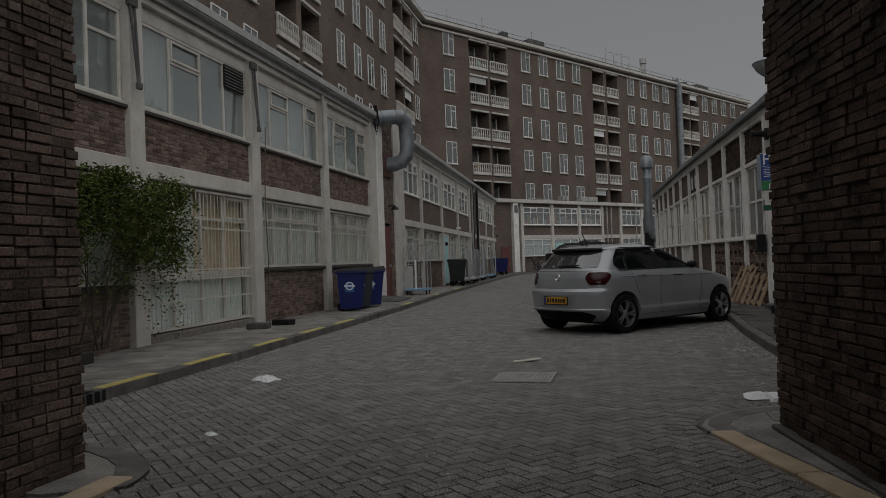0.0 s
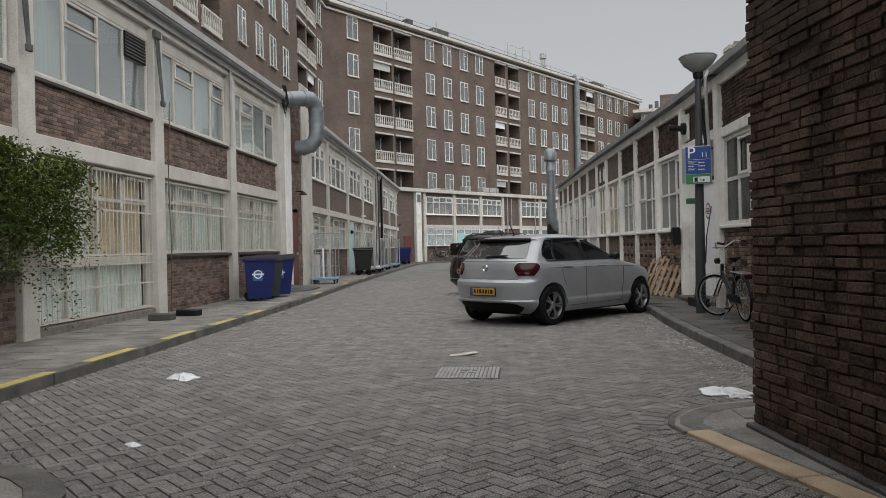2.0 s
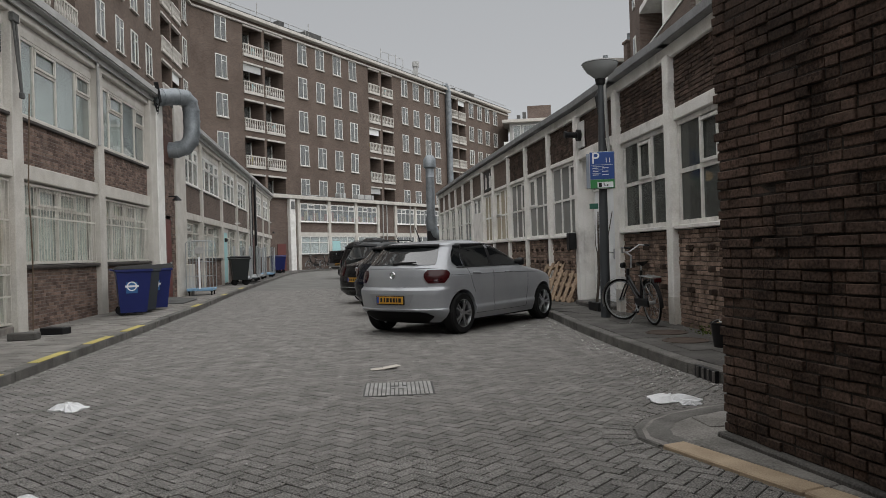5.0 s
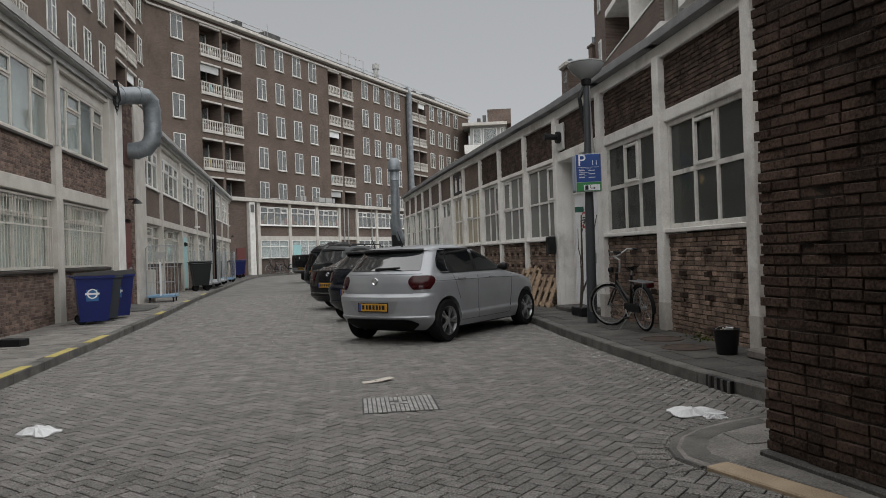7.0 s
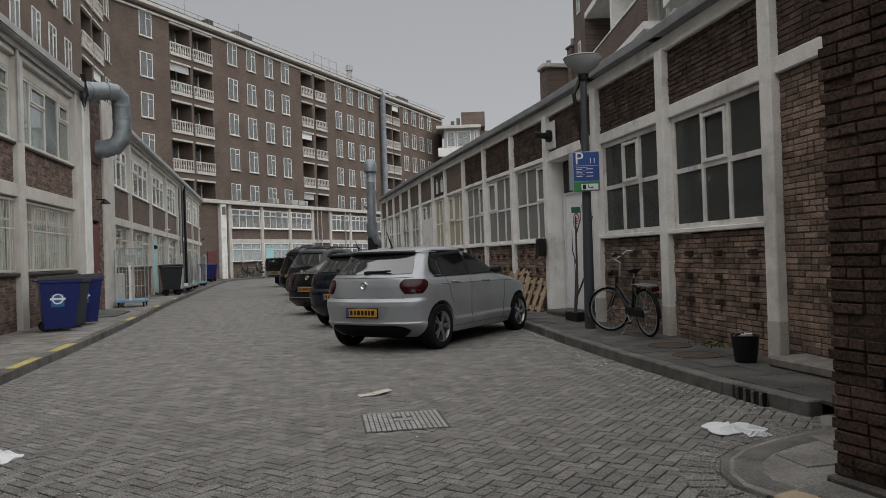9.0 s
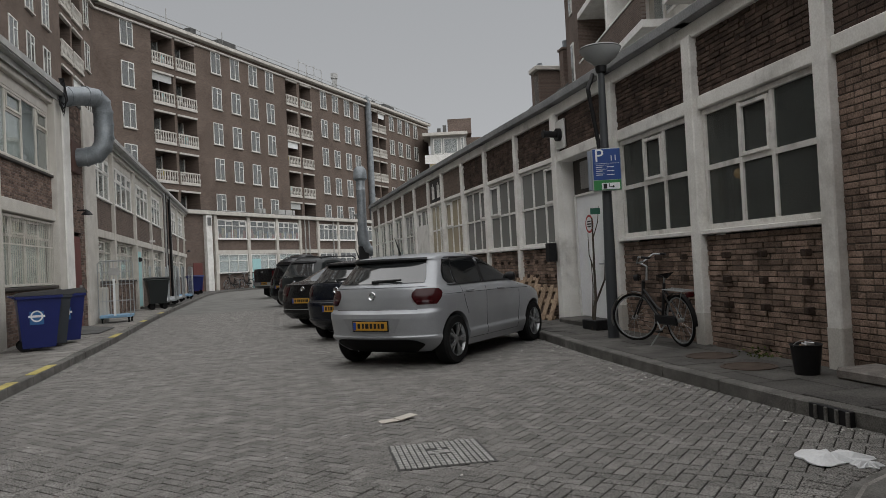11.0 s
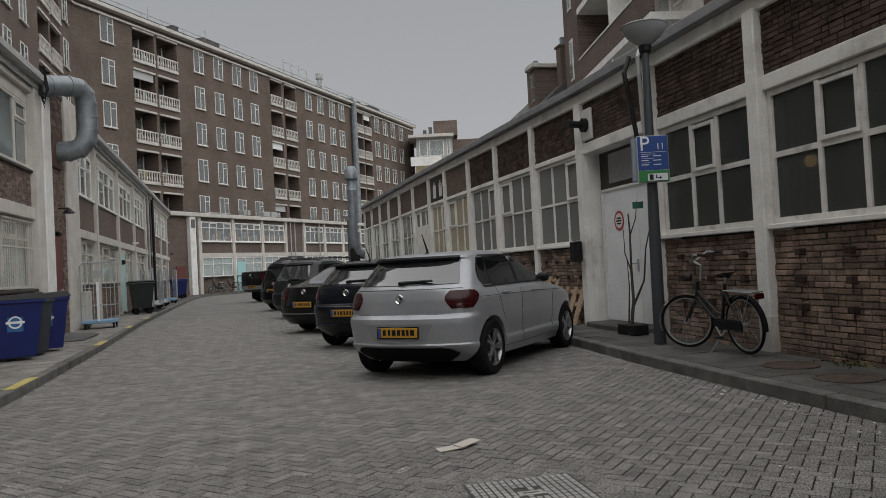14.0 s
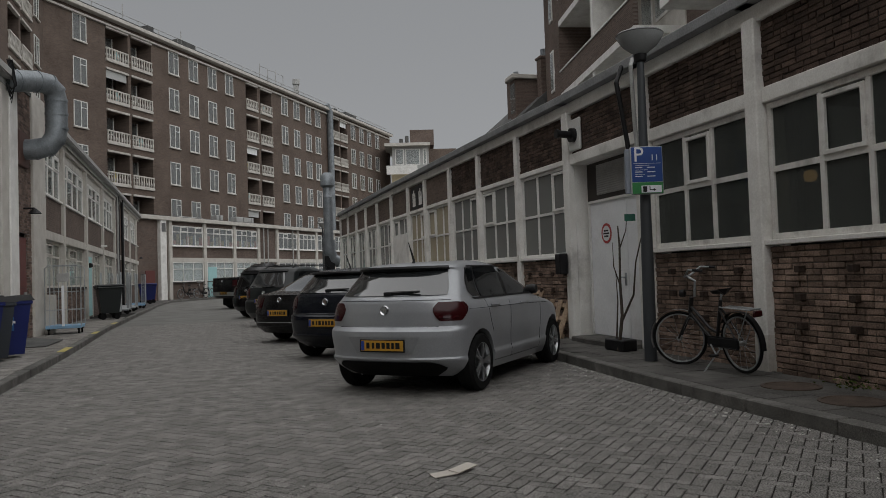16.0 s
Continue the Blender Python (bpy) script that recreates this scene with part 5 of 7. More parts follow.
    if spec.get("wiper"):
        z = spec["wiper"]
        part("wiper", Shape().tube([(body.rear_x(0, z) - 0.02, 0.02, z), (body.rear_x(0.2, z + 0.01) - 0.025, -0.38, z + 0.015)], [0.02, 0.012], 6).box(body.rear_x(0, z) - 0.05, body.rear_x(0, z), -0.04, 0.05, z - 0.03, z + 0.015, 0.01), BLACK, c)
    if spec.get("spoiler"):
        z0, z1, w, off = spec["spoiler"]
        part("spoiler", thicken(body.rear_patch([(z0, -w, w), (z1, -w * 0.97, w * 0.97)], off, 16, 2), 0.05), spec.get("spoiler_mat", BLACK), c, "black roof spoiler")
    if spec.get("aerial"):
        x, z = spec["aerial"]
        part("aerial", Shape().tube([(x, 0, z - 0.02), (x + 0.02, 0, z + 0.03), (x - 0.1, 0, z + 0.24)], [0.03, 0.014, 0.004], 6), BLACK, c)
    if spec.get("rails"):
        for sd in (1, -1):
            z = zt + 0.01
            part("roof_rail", Shape().tube([(0.7, sd * 0.52, z - 0.05), (0.85, sd * 0.54, z + 0.03), (2.1, sd * 0.54, z + 0.02), (2.3, sd * 0.52, z - 0.06)], 0.018, 6), BLACK, c)
    return c


SILVER = plain("silver_metallic_paint", (0.35, 0.363, 0.382), 0.33, metal=0.3, coat=0.5)
# Darker silver for a flat patch that paints the plate recess's shade.
SHADE = plain("plate_shade_paint", (0.3, 0.31, 0.322), 0.4, metal=0.3)
HATCH_R = [(0.2, 0.25), (0.28, 0.13), (0.36, 0.045), (0.4, 0.0), (0.425, 0.022), (0.48, 0.015), (0.64, -0.012), (0.7, -0.006), (0.72, 0.02), (0.738, 0.06), (0.78, 0.06), (0.9, 0.07), (1.0, 0.09), (1.03, 0.11), (1.07, 0.15), (1.12, 0.2), (1.34, 0.4), (1.37, 0.36), (1.395, 0.38), (1.42, 0.6), (1.445, 1.0), (1.455, 1.35)]
HATCH_F = [(0.2, 3.9), (0.3, 4.0), (0.5, 4.05), (0.66, 4.04), (0.76, 3.99), (0.82, 3.88), (0.88, 3.6), (0.925, 3.32), (0.965, 3.05), (0.99, 2.9), (1.04, 2.78), (1.2, 2.46), (1.34, 2.14), (1.4, 1.95), (1.44, 1.72), (1.455, 1.55)]
HATCH_W = [(0.2, 0.8), (0.3, 0.852), (0.36, 0.87), (0.395, 0.872), (0.42, 0.858), (0.5, 0.862), (0.65, 0.874), (0.8, 0.878), (0.9, 0.876), (0.915, 0.868), (0.96, 0.854), (1.0, 0.832), (1.03, 0.808), (1.2, 0.735), (1.34, 0.668), (1.39, 0.625), (1.425, 0.56), (1.445, 0.46), (1.455, 0.34)]
HATCH = dict(zb=0.2, xr=0.72, xf=3.27, r=0.315, track=0.755,
             side_glass=[("side_window", [(1.025, 1.62, 2.66), (1.1, 1.64, 2.5), (1.25, 1.66, 2.2), (1.375, 1.68, 1.9)]), ("side_window", [(1.03, 0.86, 1.55), (1.1, 0.83, 1.57), (1.25, 0.87, 1.59), (1.375, 0.98, 1.6)]), ("side_window", [(1.04, 0.64, 0.83), (1.1, 0.56, 0.8), (1.22, 0.61, 0.83), (1.36, 0.76, 0.94)])],
             trim=[[(1.02, 1.55, 1.62), (1.2, 1.575, 1.655), (1.375, 1.6, 1.68)], [(1.035, 0.83, 0.865), (1.2, 0.81, 0.86), (1.37, 0.94, 0.985)], [(1.01, 0.64, 2.72), (1.03, 0.6, 2.7)], [(1.372, 0.8, 1.92), (1.388, 0.86, 1.85)]],
             rear_glass=[(1.075, -0.65, 0.65), (1.1, -0.65, 0.65), (1.2, -0.615, 0.615), (1.345, -0.55, 0.55)],
             lamp=[(0.8, 0.62, 0.805), (0.86, 0.57, 0.815), (0.92, 0.54, 0.815), (0.96, 0.56, 0.795), (1.0, 0.595, 0.77)], side_lamp=[(0.8, 0.2, 0.3), (0.87, 0.19, 0.37), (0.95, 0.2, 0.43), (0.995, 0.22, 0.38)],
             mirror=(2.5, 1.06), handles=[(1.0, 0.93), (1.92, 0.91)], handle_mat=None,
             # the last line is no seam: it paints the shoulder crease's shade
             seams=[[(1.6, 0.28), (1.57, 0.6), (1.58, 1.02)], [(2.62, 0.3), (2.68, 0.6), (2.68, 1.0)], [(1.05, 0.62), (0.98, 0.75), (0.88, 1.03)], [(1.1, 0.29), (2.62, 0.29)], [(0.42, 0.912), (2.0, 0.895), (3.2, 0.865)]],
             plate=(0.55, 0.0), badge=0.92, wiper=1.1, spoiler=(1.345, 1.39, 0.585, 0.055), aerial=(0.75, 1.43),
             rear_panels=[("hatch_seam", [(0.738, -0.6, 0.6), (0.746, -0.62, 0.62)], UNDER), ("lower_bumper", [(0.2, -0.5, 0.5), (0.3, -0.68, 0.68), (0.36, -0.6, 0.6), (0.375, -0.5, 0.5)], UNDER), ("hatch_line", [(1.02, -0.7, 0.7), (1.025, -0.7, 0.7)], UNDER), ("plate_recess", [(0.46, -0.34, 0.34), (0.64, -0.44, 0.44)], SHADE)])
NOSE = [(0.2, 0.8), (0.8, 0.8), (0.95, 0.6), (1.03, 0.42), (1.46, 0.5)]

NAVY = plain("dark_blue_paint", (0.005, 0.007, 0.012), 0.25, spec=0.3, coat=0.12)
BLACKP = plain("black_car_paint", (0.004, 0.004, 0.005), 0.25, spec=0.3, coat=0.12)
GREENP = plain("dark_grey_paint", (0.01, 0.013, 0.014), 0.28, spec=0.3, coat=0.2)
HATCH["handle_mat"] = SILVER


def at_rear(x, y, heading):
    """The pose of a car whose rear bumper's middle stands at (x, y)."""
    return pose(x, y, 0, 0, 0, heading)


hatch = Body(HATCH_R, HATCH_F, HATCH_W, 1.455, 0.4, NOSE)
car("hatchback_car", at_rear(1.175, 13.27, 48.0), "silver five-door hatchback car parked at an angle to the kerb", hatch, SILVER, HATCH)
dark = dict(HATCH)
dark.update(handle_mat=NAVY, rear_mat=REAR_GLASS, rear_panels=[("hatch_seam", [(0.722, -0.66, 0.66), (0.73, -0.66, 0.66)], UNDER)], plate=(0.6, 0.0), lamp=[(0.8, 0.68, 0.84), (0.85, 0.62, 0.85), (0.95, 0.62, 0.84), (1.03, 0.68, 0.8)], rear_glass=[(1.06, -0.63, 0.63), (1.1, -0.635, 0.635), (1.2, -0.6, 0.6), (1.32, -0.53, 0.53)])
car("hatchback_car", at_rear(0.98, 17.0, 46), "dark blue hatchback car with a roof spoiler", Body(HATCH_R, HATCH_F, HATCH_W, 1.455, 0.36, NOSE), NAVY, dark)
SEDAN_R = [(0.2, 0.2), (0.35, 0.02), (0.6, 0.0), (0.85, 0.06), (0.98, 0.1), (1.02, 0.4), (1.06, 0.62), (1.15, 0.85), (1.36, 1.35), (1.42, 1.6), (1.44, 1.8)]
SEDAN_F = [(z, x + 0.45) for z, x in HATCH_F[:-3]] + [(1.4, 2.4), (1.44, 2.1)]
SEDAN_W = [(z, w * 1.01) for z, w in HATCH_W[:-2]] + [(1.44, 0.5)]
sed = dict(dark)
sed.update(xr=1.0, xf=3.7, side_glass=[("side_window", [(1.0, 1.3, 3.0), (1.2, 1.55, 2.6), (1.34, 1.8, 2.3)])], trim=[], rear_glass=[(1.04, -0.6, 0.6), (1.2, -0.56, 0.56), (1.36, -0.48, 0.48)], rear_mat=REAR_GLASS,
           lamp=[(0.72, 0.5, 0.87), (0.92, 0.45, 0.86)], side_lamp=None, spoiler=None, wiper=None, aerial=None, plate=(0.62, 0.0), badge=0.88, mirror=(2.9, 1.02), handles=[(1.5, 0.88), (2.4, 0.86)], handle_mat=BLACKP, seams=[[(2.0, 0.3), (2.0, 0.97)], [(3.0, 0.3), (3.05, 0.95)]],
           rear_panels=[("chrome_strip", [(0.42, -0.7, 0.7), (0.435, -0.7, 0.7)], CHROME)])
car("saloon_car", at_rear(0.5, 20.7, 44), "black saloon car with a sloping rear window", Body(SEDAN_R, SEDAN_F, SEDAN_W, 1.44), BLACKP, sed)
SUV_R = [(0.25, 0.15), (0.4, 0.0), (0.7, 0.0), (0.75, 0.06), (1.0, 0.1), (1.1, 0.14), (1.5, 0.38), (1.58, 0.45), (1.64, 0.7)]
SUV_F = [(0.25, 4.2), (0.6, 4.35), (0.8, 4.25), (0.95, 3.6), (1.05, 3.1), (1.2, 2.75), (1.45, 2.3), (1.58, 1.9), (1.64, 1.6)]
SUV_W = [(0.25, 0.82), (0.5, 0.9), (0.95, 0.9), (1.05, 0.86), (1.3, 0.78), (1.5, 0.7), (1.6, 0.62), (1.64, 0.5)]
suv = dict(dark)
suv.update(zb=0.25, xr=0.85, xf=3.45, r=0.35, track=0.77, side_glass=[("side_window", [(1.08, 0.6, 2.8), (1.3, 0.65, 2.45), (1.5, 0.8, 2.1)])], trim=[], rear_glass=[(1.08, -0.62, 0.62), (1.3, -0.58, 0.58), (1.48, -0.5, 0.5)],
           lamp=[(0.8, 0.55, 0.88), (1.05, 0.6, 0.86)], side_lamp=None, spoiler=(1.52, 1.57, 0.55, 0.05), wiper=1.1, aerial=None, plate=(0.72, 0.0), badge=0.95, mirror=(2.75, 1.12), handles=[(1.2, 0.98)], handle_mat=GREENP, seams=[[(1.7, 0.35), (1.7, 1.05)]], rails=True, rear_panels=[], rear_mat=REAR_GLASS)
car("estate_car", at_rear(0.38, 26.2, 43), "dark grey estate car with roof rails", Body(SUV_R, SUV_F, SUV_W, 1.64), GREENP, suv)
suv2 = dict(suv)
suv2.update(rear_mat=CAR_GLASS, handle_mat=BLACKP)
car("offroad_car", at_rear(0.0, 31.5, 40), "black off-road car among the parked cars", Body([(z, x) for z, x in SUV_R[:-3]] + [(1.62, 0.32), (1.76, 0.5)], [(z + 0.1, x) for z, x in SUV_F], [(z + (0.12 if z > 1.2 else 0), w) for z, w in SUV_W], 1.76), BLACKP, suv2)
# pickup at the far end
PICK_R = [(0.5, 0.1), (0.65, 0.0), (1.45, 0.02), (1.48, 0.3), (1.5, 1.6), (1.55, 1.75), (1.95, 1.95), (2.1, 2.2)]
PICK_F = [(0.5, 4.9), (1.1, 5.1), (1.3, 4.9), (1.42, 4.0), (1.5, 3.75), (1.75, 3.4), (2.0, 2.9), (2.1, 2.7)]
PICK_W = [(0.5, 0.85), (0.7, 0.95), (1.45, 0.95), (1.55, 0.87), (1.85, 0.76), (2.1, 0.62)]
pick = dict(suv)
pick.update(zb=0.5, xr=1.1, xf=4.1, r=0.42, track=0.79, side_glass=[("side_window", [(1.58, 1.9, 3.5), (1.75, 2.0, 3.25), (1.95, 2.1, 3.0)])], rear_glass=[(1.6, -0.6, 0.6), (1.95, -0.55, 0.55)], lamp=[(1.05, 0.72, 0.92), (1.35, 0.72, 0.92)], spoiler=None, wiper=None, plate=(0.75, -0.1), badge=1.3, mirror=(3.6, 1.6), handles=[(2.4, 1.35)], rails=False, seams=[[(2.9, 0.55), (2.9, 1.5)]], handle_mat=BLACKP, rear_panels=[("rear_bumper", [(0.62, -0.9, 0.9), (0.8, -0.92, 0.92)], ALLOY)])
car("pickup_truck", at_rear(-0.85, 41.2, 36), "black pickup truck at the far end of the row", Body(PICK_R, PICK_F, PICK_W, 2.1, 0.18), BLACKP, pick)

# ---- pavements ----
def slabs(name, label, xa, xb, y0, y1, w, d, z, mat, singles, seed):
    """Pavement slabs in staggered rows between two lines in the plan."""
    rnd = random.Random(seed)
    base = thing(name, Matrix(), label, "pavement", kind="structure")
    rest, made, y, row = Shape(), 0, y0, 0
    while y < y1:
        a, b = xa(y + d / 2), xb(y + d / 2)
        x = a - (w / 2 if row % 2 else 0)
        while x < b - 0.02:
            p, q = max(x, a), min(x + w, b)
            if q - p > 0.04:
                zz = z + rnd.uniform(-0.004, 0.004)
                m = pose(p + 0.003, y + 0.003, zz, rnd.uniform(-0.4, 0.4), rnd.uniform(-0.4, 0.4), 0)
                W, D, c = q - p - 0.006, d - 0.006, 0.004
                v = [(c, c, 0), (W - c, c, 0), (W - c, D - c, 0), (c, D - c, 0), (0, 0, -0.005), (W, 0, -0.005), (W, D, -0.005), (0, D, -0.005), (0, 0, -0.03), (W, 0, -0.03), (W, D, -0.03), (0, D, -0.03)]
                f = [(0, 1, 2, 3)] + [(4 + k, 4 + (k + 1) % 4, (k + 1) % 4, k) for k in range(4)] + [(8 + k, 8 + (k + 1) % 4, 4 + (k + 1) % 4, 4 + k) for k in range(4)]
                if made < singles:
                    part("slab", Shape().add(v, f), mat, base, at=m)
                    made += 1
                else:
                    rest.add([tuple(m @ Vector(t)) for t in v], f)
            x += w
        y += d
        row += 1
    if rest.f:
        tagged(part("slab_rest", rest, mat, base), kind="stuff")
    return base


def x_right(y):
    return float(np.interp(y, RY, RX))


strip_l = KERB_L[1:9]
part("pavement_bed", Shape().sheet([[(x - 0.1, y, 0.09), (-7.5, y, 0.09)] for x, y in strip_l]), JOINT, slabs("pavement_left", "grey concrete slab pavement beside the workshops", lambda y: -5.0 if y < 25 else -5.1 - 0.04 * (y - 25), lambda y: at_y(KERB_L, y) - 0.145, 6.6, 34, 0.3, 0.3, 0.12, SLAB_L, 200, 7))
far_pave = thing("pavement_far", Matrix(), "grey pavement along the rear building", "pavement", kind="structure")
part("pavement_top", Shape().sheet([[(x - 0.14, y + 0.02, 0.115), (x - 4.0 if y < 57 else x - 2.6, y + (0 if y < 57 else 2.2), 0.115)] for x, y in KERB_L[6:]]), SLAB, far_pave)
part("pavement_bed", Shape().sheet([[(x_right(y) + 0.3, y, 0.09), (x + 0.1, y, 0.09)] for x, y in KERB_R[:9]]), JOINT, slabs("pavement_right", "dirty grey slab pavement under the workshop windows", lambda y: at_y(KERB_R, y) + 0.145, lambda y: x_right(y), 7.9, 30, 0.45, 0.6, 0.12, SLAB, 60, 8))
part("pavement_top", Shape().sheet([[(x_right(y) + 0.2, y, 0.115), (at_y(KERB_R, y) + 0.14, y, 0.115)] for y in (29.5, 34, 39, 44)]), SLAB, far_pave)
# yellow dashes on the left kerb
for y0, y1 in ((7.5, 8.45), (9.1, 10.15), (11.0, 12.0), (12.8, 13.8), (14.5, 15.55), (20.2, 21.2), (25.2, 26.0), (29.5, 30.4)):
    a, b = at_y(KERB_L, y0), at_y(KERB_L, y1)
    tagged(part("kerb_marking", Shape(along((a, y0), (b, y1))).box(0, math.dist((a, y0), (b, y1)), 0.004, 0.13, 0.118, 0.1265, 0.003), YELLOW), "worn yellow paint dash on the kerb", "road marking", "yellow kerb dashes")
# kerb gullies
for x, y0, y1, s in ((-2.9, 7.05, 7.5, 1), (3.975, 8.42, 8.85, -1)):
    g = thing("gully", along((x, y0), (x, y1)), "cast iron kerb gully with three slots", "drain")
    part("gully_plate", Shape().box(0, y1 - y0, -0.02, 0.02, 0.0, 0.115, 0.006), BLACK, g)
    for k in range(4):
        u = (y1 - y0) * (k + 0.1) / 4
        part("gully_rib", Shape().box(u, u + 0.03, -0.035, 0.035, 0.0, 0.11, 0.005), KERB, g)
# corner kerbs and sand-coloured kerb at the passage mouth
CORNER_R = [(2.63, 6.5), (2.58, 6.72), (2.64, 6.95), (2.8, 7.2), (3.02, 7.38), (3.35, 7.53), (3.8, 7.66), (4.05, 8.0)]
corner = thing("corner_pavement", Matrix(), "rounded grey corner pavement with sand-coloured kerb stones", "pavement", kind="structure")
part("corner_fill", Shape().prism([(x + 0.05, y - 0.05) for x, y in CORNER_R] + [(5.4, 8.2), (5.4, 6.5), (3.05, 6.4)], -0.02, 0.018), SLAB_L, corner)
pts = fine(CORNER_R, 0.08)
for i in range(0, len(pts) - 5, 5):
    seg = pts[i:i + 6]
    rows = []
    for k, p in enumerate(seg):
        d = Vector((seg[min(k + 1, 5)][0] - seg[max(k - 1, 0)][0], seg[min(k + 1, 5)][1] - seg[max(k - 1, 0)][1], 0)).normalized()
        n = Vector((d.y, -d.x, 0))
        q = [Vector((p[0], p[1], 0)) + n * o for o in (0, 0.02, 0.24, 0.25)]
        rows.append([(t.x, t.y, z) for t, z in zip(q, (-0.02, 0.016, 0.022, 0.018))])
    part("kerb_stone", Shape().sheet(rows), KERB, corner)
def within(outline, x, y):
    """Whether a point of the plan lies inside an outline."""
    hit = False
    for (x0, y0), (x1, y1) in zip(outline, outline[1:] + outline[:1]):
        if (y0 > y) != (y1 > y) and x < x0 + (y - y0) / (y1 - y0) * (x1 - x0):
            hit = not hit
    return hit


INNER_R = [(x + 0.26, y - 0.1) for x, y in CORNER_R] + [(5.1, 8.1), (5.1, 6.7), (3.2, 6.6)]
for i in range(9):
    for j in range(6):
        x, y = 2.7 + 0.302 * i + 0.15 * (j % 2), 6.55 + 0.302 * j
        if all(within(INNER_R, x + dx, y + dy) for dx in (0.02, 0.28) for dy in (0.02, 0.28)):
            part("slab", Shape().box(x, x + 0.294, y, y + 0.294, 0.0, 0.024 + 0.003 * ((i * 7 + j * 3) % 4) / 3, 0.004), SLAB_L, corner)
SETT = Shape().box(-0.048, 0.048, -0.1, 0.1, -0.03, 0.006, 0.004).mesh("sett", PAVER)
ring = fine(CORNER_R[:-1], 0.035)
for i in range(0, len(ring) - 3, 3):
    (x0, y0), (x1, y1) = ring[i], ring[i + 3]
    part("sett", SETT, None, corner, at=Matrix.Translation((0, 0, 0.001 * (i % 2))) @ along((x0, y0), (x1, y1)) @ pose(0.05, 0.11, 0))
for k in range(5):
    a, b = (2.66 + 0.33 * k * 0.98, 6.48 - k * 0.98), (2.66 + 0.33 * (k + 1) * 0.98, 6.48 - (k + 1) * 0.98)
    part("sand_kerb_stone", Shape(along(b, a)).box(0.004, math.dist(a, b) - 0.004, -0.17, 0.0, -0.02, 0.026, 0.008), SAND, corner)
    part("gutter_stone", Shape(along(b, a)).box(0.004, math.dist(a, b) - 0.004, -0.6, -0.2, -0.02, 0.02, 0.006), SLAB_L, corner)
CORNER_L = [(-2.4, 5.78), (-1.75, 5.76), (-1.41, 5.7), (-1.15, 5.55), (-0.97, 5.4), (-0.85, 5.22), (-0.8, 5.05), (-0.78, 4.9)]
cl = thing("corner_pavement", Matrix(), "rounded grey corner pavement by the old wall", "pavement", kind="structure")
part("corner_fill", Shape().prism([(-2.4, 4.8), (-1.2, 4.7)] + CORNER_L[::-1], -0.02, 0.018), SLAB_L, cl)
part("corner_kerb", Shape().sheet([[(x, y, -0.02), (x, y, 0.02), (x - 0.16, y - 0.12, 0.026), (x - 0.17, y - 0.12, 0.0)] for x, y in CORNER_L]), KERB, cl)
for k in range(4):
    part("sand_kerb_stone", Shape().box(-1.02, -0.84, 5.06 - (k + 1) * 0.95, 5.05 - k * 0.95, -0.02, 0.03, 0.008), SAND, cl)

# ---- street furniture ----
IRON = material("worn_cast_iron", (0.24, 0.236, 0.225), (0.42, 0.412, 0.395), 0.6, 8, 90, 0.3, metal=0.2)
mh = thing("manhole_cover", pose(1.115, 8.92, 0, 0, 0, -2), "square worn cast-iron manhole cover with raised grid", "manhole cover")
part("surround", Shape().box(-0.6, 0.6, -0.6, 0.6, -0.03, -0.0045, 0.003), PAVER, mh)
part("frame", Shape().box(-0.325, 0.325, -0.325, 0.325, -0.03, 0.002), plain("iron_recess", (0.05, 0.049, 0.047), 0.8), mh)
BLK = Shape().box(0, 0.03, 0, 0.047, 0, 0.007, 0.002).mesh("grid_block", IRON)
for i in range(16):
    for j in range(11):
        if 6 <= i <= 9 and 5 <= j <= 7 and (i + j) % 3:
            continue
        part("grid_block", BLK, None, mh, at=pose(-0.311 + i * 0.039, -0.311 + j * 0.057, 0.002))
part("emblem_bar", Shape().box(-0.08, 0.08, 0.0, 0.03, 0.001, 0.01, 0.002).box(-0.05, 0.05, 0.05, 0.07, 0.001, 0.01, 0.002), IRON, mh)
RUST = material("rusty_cover", (0.05, 0.037, 0.03), (0.1, 0.075, 0.06), 0.8, 7, 80, 0.4)
for x, y in ((4.72, 11.35), (4.6, 10.5)):
    q = thing("round_cover", pose(x, y, 0.12), "round rusty iron cover set in the pavement", "cover")
    part("ring", Shape().lathe([(0.27, 0.0), (0.27, 0.008), (0.24, 0.01), (0.235, 0.004)], 28), RUST, q)
    part("lid", Shape().lathe([(0.0, 0.006), (0.23, 0.006), (0.232, 0.0)], 28), RUST, q)

POLE = plain("dark_grey_pole_paint", (0.045, 0.05, 0.055), 0.5)
lamp = thing("street_lamp", pose(4.68, 13.72, 0.12, 0, 0.4, 0), "dark grey street lamp post with a bowl-shaped head", "street lamp")
part("post", Shape().lathe([(0.08, 0.0), (0.076, 1.2), (0.062, 2.4), (0.045, 3.82)], 16), POLE, lamp, smooth=True)
part("collar", Shape().lathe([(0.05, 3.78), (0.075, 3.8), (0.085, 3.88), (0.05, 3.9)], 16), BLACK, lamp, smooth=True)
part("bowl", Shape().lathe([(0.06, 3.88), (0.12, 3.92), (0.22, 4.0), (0.285, 4.1), (0.29, 4.12)], 28), plain("lamp_bowl", (0.27, 0.28, 0.28), 0.2), lamp, smooth=True)
part("cap", Shape().lathe([(0.29, 4.12), (0.3, 4.13), (0.28, 4.15), (0.1, 4.19), (0.0, 4.2)], 28), plain("lamp_cap", (0.12, 0.125, 0.125), 0.5), lamp, smooth=True)
BLUE = plain("sign_blue", (0.008, 0.055, 0.25), 0.4)
